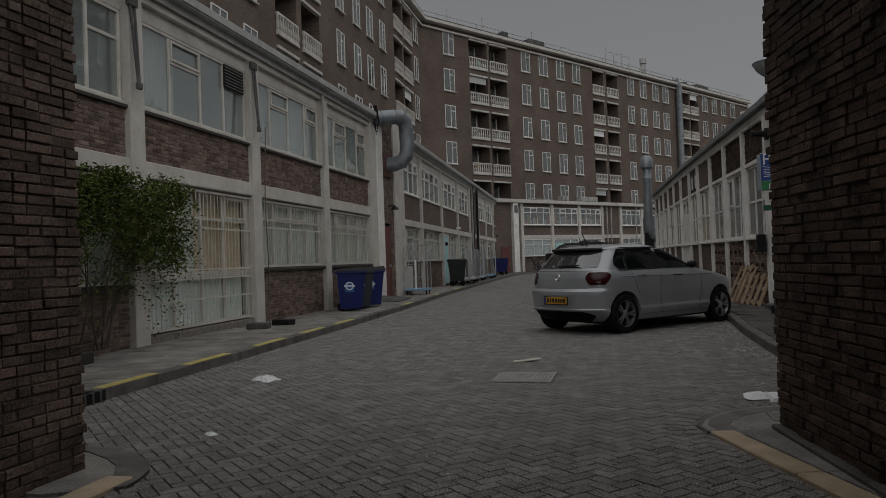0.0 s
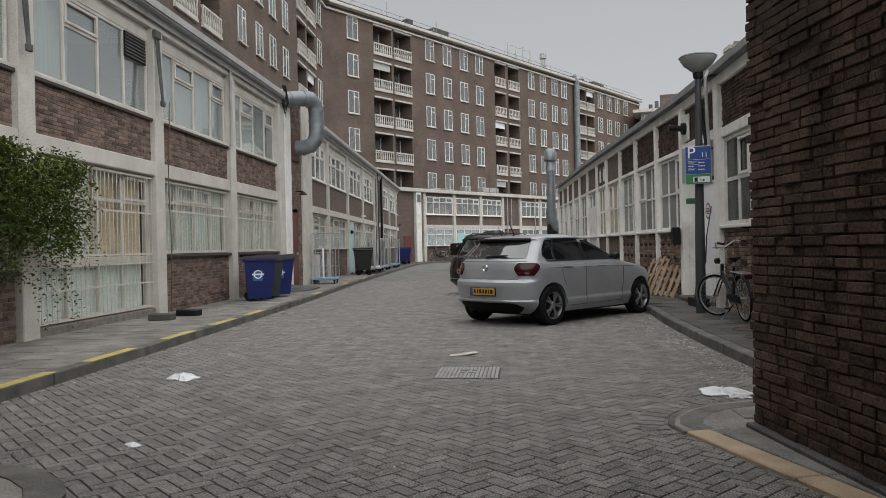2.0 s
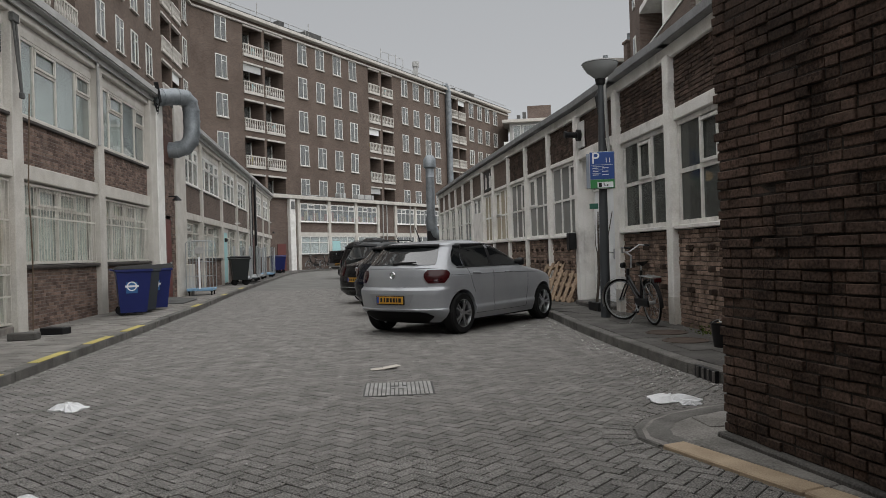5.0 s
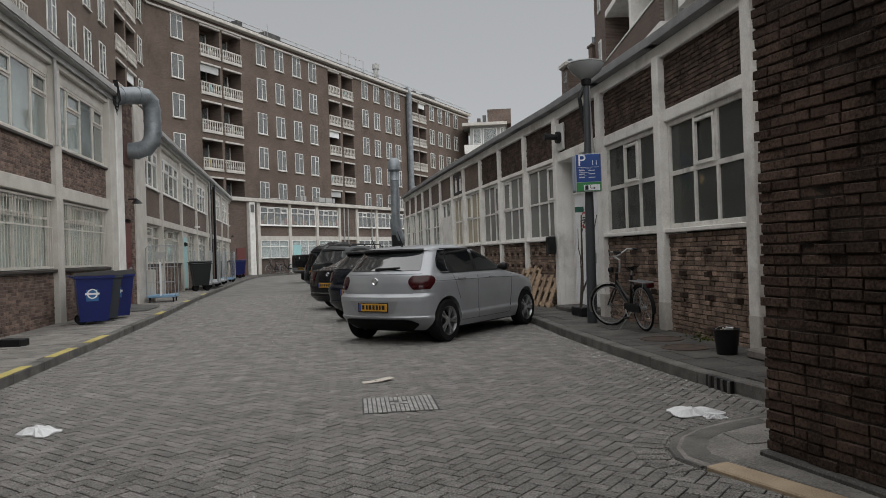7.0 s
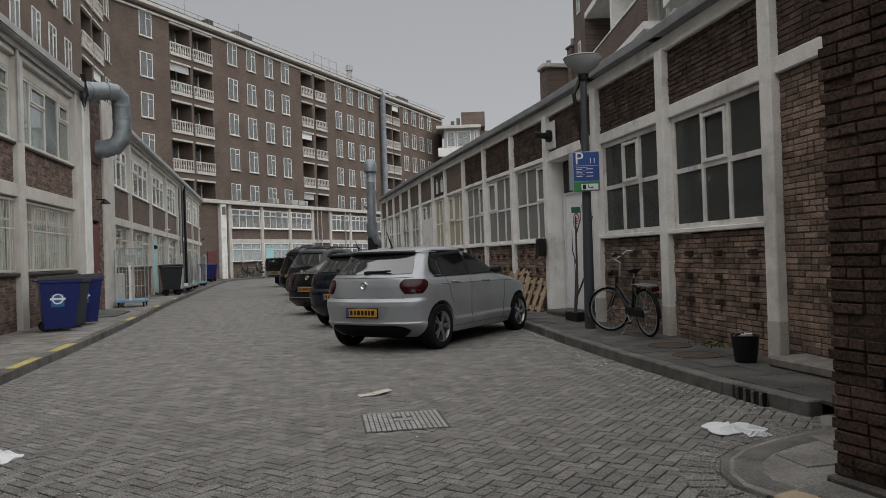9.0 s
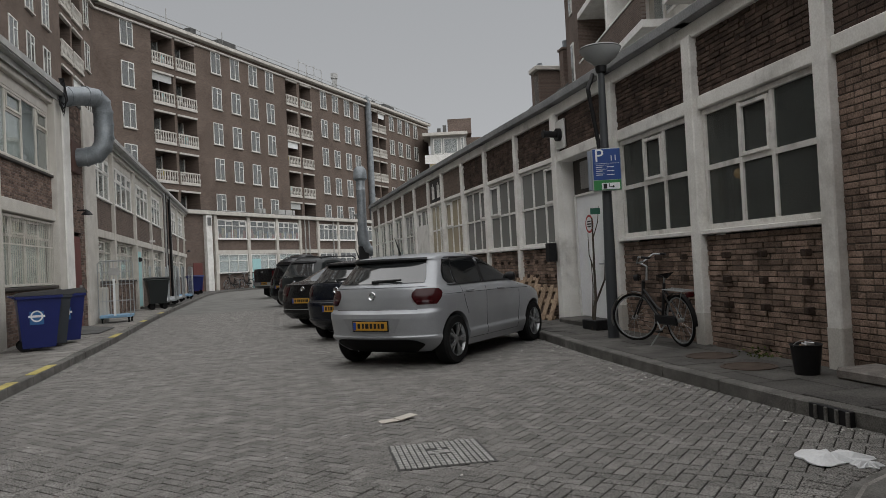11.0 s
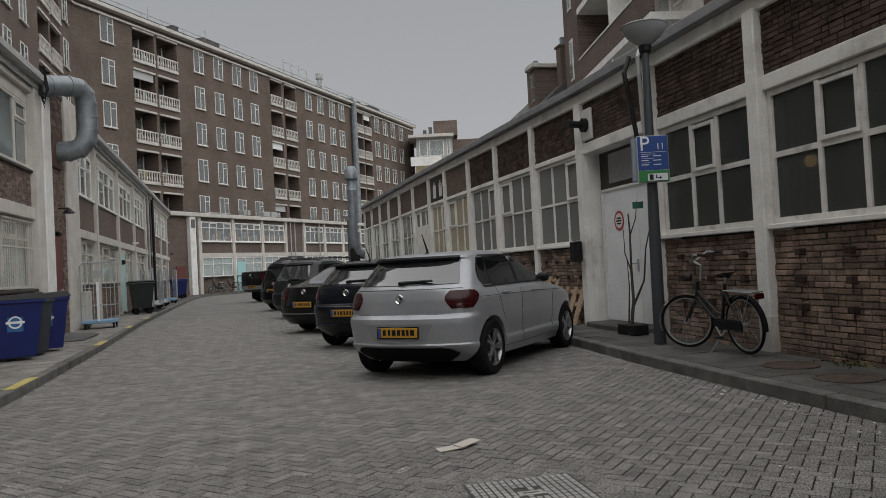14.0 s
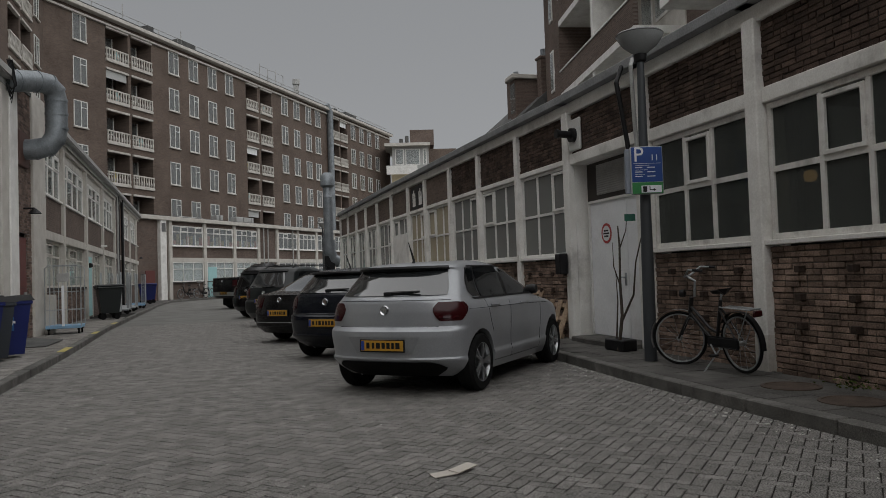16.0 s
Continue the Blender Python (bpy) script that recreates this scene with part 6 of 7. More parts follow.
GREEN = plain("sign_green", (0.03, 0.22, 0.06), 0.4)
SIGNW = plain("sign_letter_white", (0.78, 0.8, 0.82), 0.5)
sign = thing("parking_sign", pose(4.62, 13.6, 2.2, 0, 0, -16), "blue and green parking sign board on the lamp post", "sign")
part("board", Shape().box(-0.17, 0.23, -0.03, 0.02, 0, 0.6, 0.012), plain("sign_back", (0.4, 0.41, 0.42), 0.5), sign)
part("second_board", Shape().box(-0.22, -0.16, 0.02, 0.1, 0.02, 0.58, 0.01), plain("sign_edge", (0.25, 0.28, 0.33), 0.5), sign)
part("blue_face", Shape().box(-0.16, 0.22, -0.034, -0.028, 0.155, 0.59, 0.002), BLUE, sign, "blue sign face")
part("green_face", Shape().box(-0.16, 0.22, -0.034, -0.028, 0.01, 0.15, 0.002), GREEN, sign, "green sign face")


def letters(text, size, x, z, parent, mat, name="lettering"):
    cu = bpy.data.curves.new(name, "FONT")
    cu.body, cu.size, cu.extrude = text, size, 0.0015
    tmp = new(name, cu)
    bpy.context.view_layer.update()
    me = bpy.data.meshes.new_from_object(tmp.evaluated_get(bpy.context.evaluated_depsgraph_get()))
    bpy.data.objects.remove(tmp)
    me.materials.clear()
    me.materials.append(mat)
    return part(name, me, None, parent, at=pose(x, -0.0365, z, 90, 0, 0))


letters("P", 0.26, -0.14, 0.41, sign, SIGNW)
letters("11", 0.11, 0.07, 0.42, sign, SIGNW)
for z, bars_ in ((0.385, ((-0.14, 0.2),)), (0.335, ((-0.12, -0.03), (0.03, 0.13))), (0.28, ((-0.12, -0.03), (0.03, 0.13))), (0.225, ((-0.12, -0.03), (0.03, 0.13))), (0.36, ((-0.12, 0.06),)), (0.305, ((-0.12, 0.04),)), (0.25, ((-0.12, 0.0),))):
    for a, b in bars_:
        t = 0.004 if z in (0.385, 0.36, 0.305, 0.25) else 0.011
        part("text_bar", Shape().box(a, b, -0.037, -0.033, z - t / 2, z + t / 2), SIGNW, sign)
part("pictogram_plate", Shape().box(-0.05, 0.2, -0.037, -0.033, 0.02, 0.11, 0.001), SIGNW, sign)
part("arrow", Shape().box(0.05, 0.06, -0.0395, -0.036, 0.055, 0.1).box(0.05, 0.1, -0.0395, -0.036, 0.05, 0.06).add([(0.1, -0.0395, 0.035), (0.1, -0.0395, 0.075), (0.13, -0.0395, 0.055)], [(0, 2, 1)]).box(-0.03, 0.02, -0.0395, -0.036, 0.03, 0.1), BLACK, sign)
for z in (0.12, 0.48):
    part("clamp", Shape().box(-0.08, 0.08, 0.02, 0.19, z, z + 0.03, 0.004), STEEL, sign)

far_lamp = thing("street_lamp", pose(4.9, 50, 0.1), "slim grey street lamp by the rear building", "street lamp")
part("post", Shape().tube([(0, 0, 0), (0, 0, 4.3)], [0.07, 0.05], 10), POLE, far_lamp)
part("head", Shape().lathe([(0.05, 4.2), (0.3, 4.45), (0.32, 4.5), (0.0, 4.58)], 18), GUTTER, far_lamp)

# ---- silver duct over the stair bay ----
duct = thing("ventilation_duct", Matrix(), "large silver spiral ventilation duct bent back into the wall", "duct")
path = [(-5.0, 23.0, 5.72), (-4.8, 23.35, 5.82), (-4.5, 23.75, 5.92), (-4.33, 24.0, 5.94), (-4.23, 24.17, 5.84), (-4.2, 24.25, 5.62), (-4.2, 24.28, 5.3), (-4.2, 24.3, 5.0), (-4.24, 24.3, 4.75), (-4.38, 24.3, 4.56), (-4.62, 24.3, 4.48), (-5.0, 24.3, 4.46)]
part("pipe", Shape().tube(path, 0.235, 22), ZINC, duct, smooth=True)
for p, q in zip(path[1:], path[2:]):
    d = (Vector(q) - Vector(p)).normalized() * 0.03
    part("seam_ring", Shape().tube([tuple(Vector(p) - d), tuple(Vector(p) + d)], 0.249, 22), ZINC, duct, smooth=True)
part("wall_collar", Shape().box(-5.0, -4.86, 23.8, 24.6, 4.05, 4.85, 0.02), plain("rust_brown_frame", (0.09, 0.045, 0.035), 0.7), duct)
for k in range(4):
    part("loose_cable", Shape().tube([(-4.8 + 0.03 * k, 22.7, 6.1), (-4.68, 22.75 + 0.05 * k, 5.6), (-4.75, 22.8, 5.2 + 0.1 * k), (-4.82, 22.7, 5.6)], 0.018, 6), BLACK, duct)

flue = thing("chimney_flue", pose(4.35, 42.8, 0), "tall zinc flue pipe at the end of the workshop row", "chimney")
part("flue_pipe", Shape().lathe([(0.24, 2.4), (0.24, 5.35), (0.26, 5.37), (0.24, 5.4), (0.24, 5.9)], 20), ZINC, flue, smooth=True)
part("cowl", Shape().lathe([(0.24, 5.85), (0.36, 5.95), (0.34, 6.4), (0.2, 6.6), (0.0, 6.6)], 20), ZINC, flue, smooth=True)
part("elbow", Shape().tube([(0.0, 0, 3.2), (0.02, 0, 2.6), (0.2, 0, 2.2), (0.5, 0, 2.1)], 0.31, 16), ZINC, flue, smooth=True)
part("stand", Shape().box(-0.25, 0.25, -0.25, 0.25, 0.0, 2.4, 0.02), BLACK, flue)

# ---- bins ----
def wheelie_bin(name, m, body_mat, lid_mat, label, w=0.58, d=0.72, h=1.0, badge=True):
    b = thing(name, m, label, "bin", "waste bins")
    s = Shape().add([(-w * 0.40, -d * 0.40, 0.06), (w * 0.40, -d * 0.40, 0.06), (w * 0.40, d * 0.34, 0.06), (-w * 0.40, d * 0.34, 0.06), (-w / 2, -d / 2, h), (w / 2, -d / 2, h), (w / 2, d / 2, h), (-w / 2, d / 2, h)], [(3, 2, 1, 0), (4, 5, 6, 7), (0, 1, 5, 4), (1, 2, 6, 5), (2, 3, 7, 6), (3, 0, 4, 7)])
    part("body", s, body_mat, b)
    part("rim", Shape().box(-w / 2 - 0.03, w / 2 + 0.03, -d / 2 - 0.03, d / 2 + 0.02, h - 0.06, h, 0.012), body_mat, b)
    part("lid", Shape().add([(-w / 2 - 0.03, -d / 2 - 0.05, h), (w / 2 + 0.03, -d / 2 - 0.05, h), (w / 2 + 0.03, d / 2 + 0.05, h), (-w / 2 - 0.03, d / 2 + 0.05, h), (-w / 2 + 0.04, -d / 2 + 0.04, h + 0.06), (w / 2 - 0.04, -d / 2 + 0.04, h + 0.06), (w / 2 - 0.04, d / 2, h + 0.1), (-w / 2 + 0.04, d / 2, h + 0.1)], [(4, 5, 6, 7), (0, 1, 5, 4), (1, 2, 6, 5), (2, 3, 7, 6), (3, 0, 4, 7)]), lid_mat, b, "dark lid")
    part("handle", Shape().tube([(-w * 0.4, -d / 2 - 0.03, h - 0.02), (-w * 0.4, -d / 2 - 0.1, h), (w * 0.4, -d / 2 - 0.1, h), (w * 0.4, -d / 2 - 0.03, h - 0.02)], 0.015, 6), body_mat, b)
    for sx in (-1, 1):
        part("wheel", Shape().lathe([(0.0, -0.025), (0.1, -0.025), (0.1, 0.025), (0.0, 0.025)], 18, pose(sx * w * 0.34, -d * 0.36, 0.1, 0, 90, 0)), RUBBER, b)
    if badge:
        lb = part("sticker", Shape().box(w * 0.41, w * 0.47, -0.16, 0.06, h * 0.48, h * 0.74), plain("sticker_blue", (0.03, 0.13, 0.33), 0.5), b, "pale emblem sticker")
        part("emblem_ring", Shape().lathe([(0.075, 0.0), (0.095, 0.006), (0.1, 0.0)], 20, pose(w * 0.475, -0.05, h * 0.63, 0, 90, 0)), SIGNW, lb)
        part("text_bar", Shape().box(w * 0.472, w * 0.48, -0.18, 0.08, h * 0.61, h * 0.65), SIGNW, lb)
    return b


BIN_BLUE = plain("blue_bin_plastic", (0.005, 0.013, 0.11), 0.4)
BIN_GREY = plain("grey_bin_plastic", (0.035, 0.042, 0.05), 0.5)
BIN_GREEN = plain("dark_green_bin_plastic", (0.009, 0.013, 0.013), 0.45)
wheelie_bin("waste_bin", pose(-4.14, 18.3, 0.12, 0, 0, -68), BIN_BLUE, BLACK, "large blue wheeled bin with a black lid and pale emblem", 0.54, 0.7, 0.97)
wheelie_bin("waste_bin", pose(-4.12, 18.98, 0.12, 0, 0, -68), BIN_GREY, BLACK, "grey wheeled bin between two blue bins", 0.5, 0.62, 0.95)
wheelie_bin("waste_bin", pose(-4.05, 19.6, 0.12, 0, 0, -65), BIN_BLUE, BLACK, "blue wheeled bin beside the grey one", 0.5, 0.64, 0.96)


def container(m, mat, label):
    b = thing("waste_container", m, label, "bin", "waste bins")
    part("body", Shape().add([(-0.4, -0.28, 0.22), (0.4, -0.28, 0.22), (0.4, 0.28, 0.22), (-0.4, 0.28, 0.22), (-0.5, -0.38, 1.1), (0.5, -0.38, 1.1), (0.5, 0.38, 1.1), (-0.5, 0.38, 1.1)], [(3, 2, 1, 0), (0, 1, 5, 4), (1, 2, 6, 5), (2, 3, 7, 6), (3, 0, 4, 7)]), mat, b)
    part("rim", Shape().box(-0.54, 0.54, -0.42, 0.42, 1.06, 1.12, 0.02), mat, b)
    part("lid", Shape().box(-0.52, 0.52, -0.42, 0.42, 1.12, 1.2, 0.04), mat, b)
    part("lid_handle", Shape().tube([(-0.4, -0.44, 1.15), (0.4, -0.44, 1.15)], 0.02, 6), mat, b)
    for x in (-0.34, 0.34):
        for y in (-0.22, 0.22):
            part("castor", Shape().lathe([(0.0, -0.03), (0.1, -0.03), (0.1, 0.03), (0.0, 0.03)], 16, pose(x, y, 0.1, 0, 90, 20)).box(x - 0.05, x + 0.05, y - 0.05, y + 0.05, 0.15, 0.24), RUBBER, b)
    return b


container(pose(-4.5, 33.3, 0.12, 0, 0, -75), BIN_GREEN, "dark green four-wheeled waste container")
container(pose(-5.3, 52.0, 0.12, 0, 0, -80), BIN_BLUE, "blue four-wheeled waste container")
container(pose(-5.3, 54.0, 0.12, 0, 0, -80), BIN_BLUE, "blue container at the end of the row")


# ---- roll cages ----
def roll_cage(m, label, base_mat, w=0.8, d=0.7, h=1.7):
    c = thing("roll_cage", m, label, "trolley", "roll cages")
    part("base", Shape().box(-w / 2, w / 2, -d / 2, d / 2, 0.14, 0.22, 0.012), base_mat, c)
    for y in (-d / 2, d / 2):
        f = part("side_frame", Shape().tube([(-w / 2, y, 0.2), (-w / 2, y, h - 0.08), (-w / 2 + 0.08, y, h), (w / 2 - 0.08, y, h), (w / 2, y, h - 0.08), (w / 2, y, 0.2)], 0.014, 6), STEEL, c)
        for k in range(1, 8):
            part("bar", Shape().tube([(-w / 2 + w * k / 8, y, 0.2), (-w / 2 + w * k / 8, y, h)], 0.006, 5), STEEL, f)
        for z in (0.6, 1.05, 1.4):
            part("bar", Shape().tube([(-w / 2, y, z), (w / 2, y, z)], 0.007, 5), STEEL, f)
    part("tag_plate", Shape().box(-0.14, 0.14, -d / 2 - 0.02, -d / 2 - 0.01, h - 0.4, h - 0.2, 0.004), GUTTER, c)
    part("strut", Shape().box(-0.03, 0.03, -d / 2 - 0.02, -d / 2, 0.2, h - 0.5), SIGNW, c)
    for x in (-w * 0.42, w * 0.42):
        for y in (-d * 0.4, d * 0.4):
            part("castor", Shape().lathe([(0.0, -0.02), (0.065, -0.02), (0.065, 0.02), (0.0, 0.02)], 14, pose(x, y, 0.065, 0, 90, 10)).box(x - 0.03, x + 0.03, y - 0.03, y + 0.03, 0.1, 0.15), RUBBER, c)
    return c


CAGE_BLUE = plain("pale_blue_steel", (0.22, 0.38, 0.55), 0.5)
roll_cage(pose(-4.4, 25.9, 0.12, 0, 0, 3), "empty roll cage trolley with a pale blue base", CAGE_BLUE)
for k, y in enumerate((36.2, 37.6, 39.0, 40.4, 42.0, 44.0, 46.2)):
    roll_cage(pose(-4.85 - 0.03 * k + 0.1 * (k % 2), y, 0.12, 0, 0, -85 + 7 * (k % 3)), "galvanised roll cage in a row on the pavement", STEEL if k < 5 else CAGE_BLUE, 0.8, 0.7, 1.65)
ramp = thing("ramp_plate", pose(-4.3, 22.4, 0.12, 0, 0, 0), "thin dark plate lying as a ramp by the door", "ramp")
part("plate", Shape().add([(-0.5, -0.8, 0.004), (0.4, -0.8, 0.004), (0.4, 0.7, 0.02), (-0.5, 0.7, 0.1), (-0.5, -0.8, 0.02), (0.4, -0.8, 0.02), (0.4, 0.7, 0.04), (-0.5, 0.7, 0.13)], [(3, 2, 1, 0), (4, 5, 6, 7), (0, 1, 5, 4), (1, 2, 6, 5), (2, 3, 7, 6), (3, 0, 4, 7)]), FELT, ramp)
for x, y, a in ((-4.35, 13.75, 4), (-4.2, 14.5, -12)):
    st = thing("loose_block", pose(x, y, 0.12, 0, 0, a), "loose concrete blocks lying by the pilaster", "block")
    part("block", Shape().box(-0.2, 0.2, -0.12, 0.12, 0, 0.11, 0.012), SLAB if a > 0 else BLACK, st)

# ---- pallets against the right wall ----
WOOD = material("raw_pallet_wood", (0.2, 0.14, 0.095), (0.4, 0.3, 0.21), 0.75, 6, 60, 0.3, spread=0.15, stretch=(1, 1, 0.2))


def pallet(m, label, n=5, w=0.9, h=0.75):
    p = thing("pallet", m, label, "pallet", "pallets")
    for k in range(n):
        x = -w / 2 + (w - 0.1) * k / (n - 1)
        part("slat", Shape().box(x, x + 0.1, -0.02, 0.0, 0, h, 0.003), WOOD, p)
    for z in (0.05, h / 2, h - 0.13):
        part("rail", Shape().box(-w / 2, w / 2, 0.0, 0.08, z, z + 0.08, 0.004), WOOD, p)
    return p


pallet(pose(4.85, 17.5, 0.12, -24, 4, -62), "broken wooden pallet leaning on the wall", 5, 0.8, 0.72)
pallet(pose(4.75, 18.4, 0.12, -30, -8, -70), "second pallet of pale wood behind the first", 4, 0.8, 0.95)

# ---- bucket, step block, planter, branches ----
bucket = thing("bucket", pose(4.76, 9.86, 0.12, 0, 0, 15) @ Matrix.Scale(0.88, 4), "black plastic bucket filled with scraps", "bucket")
part("pail", Shape().lathe([(0.0, 0.0), (0.12, 0.0), (0.155, 0.3), (0.165, 0.31), (0.155, 0.315), (0.145, 0.3), (0.13, 0.2)], 24), BLACK, bucket, smooth=True)
part("bail", Shape().tube([(0.155 * math.cos(a), 0.03, 0.3 + 0.05 * math.sin(a)) for a in (math.pi * k / 8 for k in range(9))], 0.004, 5), STEEL, bucket)
for k in range(5):
    part("scrap", Shape().obox(pose(-0.06 + 0.03 * k, 0.02 * (k % 3) - 0.02, 0.29 + 0.02 * (k % 2), 20 * k, 30 - 12 * k, 40 * k), 0.09, 0.05, 0.012), SIGNW if k % 2 else WOOD, bucket)
blk = thing("step_block", pose(5.0, 9.1, 0.12, 0, 0, 2), "low concrete step at the foot of the wall", "step")
part("block", Shape().box(-0.2, 0.25, -0.5, 0.45, 0, 0.1, 0.02), MORTAR, blk)
planter = thing("planter_box", pose(4.98, 15.0, 0.12, 0, 0, 4), "black planter box with bare branches", "planter")
part("trough", Shape().box(-0.12, 0.12, -0.24, 0.24, 0, 0.16, 0.015), BLACK, planter)
BARK = material("bare_bark", (0.05, 0.042, 0.035), (0.11, 0.09, 0.075), 0.9, 12, 80, 0.4)
for pts_, r in (([(-0.1, -0.1, 0.0), (-0.06, -0.16, 0.5), (0.0, -0.05, 0.95), (-0.02, -0.1, 1.5), (0.03, 0.0, 1.78)], 0.028), ([(-0.04, -0.14, 0.45), (0.02, -0.34, 0.8), (0.02, -0.42, 1.25), (0.04, -0.62, 1.75)], 0.018), ([(0.0, -0.06, 0.9), (0.0, 0.1, 1.2), (0.02, 0.14, 1.55)], 0.012), ([(-0.02, -0.1, 1.45), (0.0, -0.24, 1.7), (0.02, -0.26, 1.95)], 0.01), ([(0.0, 0.1, 0.1), (0.02, 0.06, 0.7), (0.03, 0.1, 1.1)], 0.014)):
    part("branch", Shape().tube(pts_, [r * (1 - 0.65 * k / (len(pts_) - 1)) for k in range(len(pts_))], 7), BARK, planter, smooth=True)
tag = thing("direction_tag", pose(4.7, 13.95, 1.9, 0, 0, -16), "small green street tag on the wall side of the post", "sign")
part("plate", Shape().box(-0.16, -0.02, 0.0, 0.01, 0, 0.09, 0.002), plain("tag_green", (0.03, 0.16, 0.11), 0.5), tag)


# ---- bicycle ----
def bicycle(m, label, frame_mat, steer=0):
    b = thing("bicycle", m, label, "bicycle", "bicycles")
    turned = pose(-0.4, 0, 0, 0, 0, steer) @ pose(0.4, 0, 0)
    for name2, x in (("front_wheel", -0.55), ("rear_wheel", 0.55)):
        w = part(name2, Shape().lathe([(0.335 + 0.018 * math.cos(a), 0.018 * math.sin(a)) for a in (2 * math.pi * k / 8 for k in range(8))], 40, pose(x, 0, 0.355, 90, 0, 0), True), RUBBER, b, smooth=True, at=turned if x < 0 else None)
        part("rim", Shape().lathe([(0.315, -0.012), (0.318, 0.0), (0.315, 0.012), (0.3, 0.008), (0.3, -0.008)], 40, pose(x, 0, 0.355, 90, 0, 0), True), STEEL, w)
        part("hub", Shape().tube([(x, -0.05, 0.355), (x, 0.05, 0.355)], 0.03, 10), STEEL, w)
        for k in range(18):
            a = 2 * math.pi * k / 18
            part("spoke", Shape().tube([(x, 0.03 * (-1) ** k, 0.355), (x + 0.31 * math.cos(a), 0, 0.355 + 0.31 * math.sin(a))], 0.0018, 3, False), STEEL, w)
        n = 14
        part("mudguard", Shape().sheet([[(x + 0.375 * math.cos(a), y, 0.355 + 0.375 * math.sin(a)) for y in (-0.03, 0.0, 0.03)] for a in ((math.pi * (0.35 + 0.75 * k / n) if x < 0 else math.pi * (-0.05 + 0.85 * k / n)) for k in range(n + 1))]), BLACK if x > 0 else STEEL, b, smooth=True, at=turned if x < 0 else None)
    head_t, head_b, bb, seat_t = (-0.3, 0, 0.88), (-0.36, 0, 0.68), (0.1, 0, 0.32), (0.27, 0, 0.86)
    part("down_tube", Shape().tube([head_b, (-0.12, 0, 0.47), bb], 0.024, 10), frame_mat, b, smooth=True)
    part("top_tube", Shape().tube([(-0.33, 0, 0.76), (0.0, 0, 0.5), (0.15, 0, 0.45)], 0.02, 10), frame_mat, b, smooth=True)
    part("seat_tube", Shape().tube([bb, seat_t], 0.022, 10), frame_mat, b, smooth=True)
    part("head_tube", Shape().tube([head_t, head_b], 0.028, 10), frame_mat, b, smooth=True)
    part("stay", Shape().tube([bb, (0.55, 0.05, 0.355), (0.24, 0.02, 0.75)], 0.012, 8), frame_mat, b)
    part("stay", Shape().tube([bb, (0.55, -0.05, 0.355), (0.24, -0.02, 0.75)], 0.012, 8), frame_mat, b)
    for y in (-0.05, 0.05):
        part("fork_blade", Shape().tube([head_b, (-0.42, y, 0.6), (-0.55, y, 0.355)], 0.013, 8), frame_mat, b, at=turned)
    part("stem", Shape().tube([head_t, (-0.27, 0, 1.08), (-0.36, 0, 1.14)], 0.016, 8), STEEL, b, at=turned)
    part("handlebar", Shape().tube([(-0.1, -0.3, 1.22), (-0.26, -0.27, 1.24), (-0.36, -0.12, 1.15), (-0.36, 0.12, 1.15), (-0.26, 0.27, 1.24), (-0.1, 0.3, 1.22)], 0.013, 8), STEEL, b, smooth=True, at=turned)
    for y in (-0.3, 0.3):
        part("grip", Shape().tube([(-0.08, y, 1.215), (-0.2, y * 0.97, 1.235)], 0.018, 8), BLACK, b, at=turned)
    part("bell_light", Shape().lathe([(0.0, 0.0), (0.05, 0.02), (0.045, 0.08), (0.0, 0.1)], 14, pose(-0.4, 0, 0.93, 0, -90, 0)), BLACK, b, smooth=True, at=turned)
    part("seat_post", Shape().tube([seat_t, (0.3, 0, 0.95)], 0.014, 8), STEEL, b)
    part("saddle", Shape().add([(0.1, -0.02, 0.97), (0.1, 0.02, 0.97), (0.25, 0.05, 0.98), (0.38, 0.11, 1.0), (0.42, 0.0, 1.0), (0.38, -0.11, 1.0), (0.25, -0.05, 0.98), (0.12, 0, 0.93), (0.36, 0, 0.92)], [(0, 1, 2, 3, 4, 5, 6), (0, 7, 1), (1, 7, 8, 3, 2), (0, 6, 5, 8, 7), (3, 8, 4), (4, 8, 5)]), BLACK, b)
    rack = part("rack", Shape().tube([(0.32, -0.07, 0.78), (0.85, -0.07, 0.76), (0.85, 0.07, 0.76), (0.32, 0.07, 0.78)], 0.008, 6), STEEL, b)
    for k in range(3):
        part("rack_bar", Shape().tube([(0.34, -0.035 + 0.035 * k, 0.78), (0.85, -0.035 + 0.035 * k, 0.76)], 0.005, 5), STEEL, rack)
    part("rack_stay", Shape().tube([(0.8, -0.07, 0.76), (0.55, -0.06, 0.355), (0.55, 0.06, 0.355), (0.8, 0.07, 0.76)], 0.006, 6), STEEL, b)
    part("rear_light", Shape().box(0.86, 0.9, -0.06, 0.06, 0.68, 0.75, 0.012), LAMP_RED, b, "red rear light")
    part("chain_guard", Shape().box(0.02, 0.58, -0.075, -0.055, 0.29, 0.42, 0.02), BLACK, b)
    part("chainring", Shape().lathe([(0.0, -0.06), (0.09, -0.06), (0.09, -0.05), (0.0, -0.05)], 18, pose(0.1, 0, 0.32, 90, 0, 0)), STEEL, b)
    for y, x1, z1 in ((-0.09, 0.2, 0.2), (0.09, 0.0, 0.44)):
        arm = part("crank_arm", Shape().tube([(0.1, y, 0.32), (x1, y * 1.1, z1)], 0.01, 6), STEEL, b)
        part("pedal", Shape().box(x1 - 0.05, x1 + 0.05, min(y * 1.1, y * 2.0), max(y * 1.1, y * 2.0), z1 - 0.012, z1 + 0.012, 0.005), BLACK, arm)
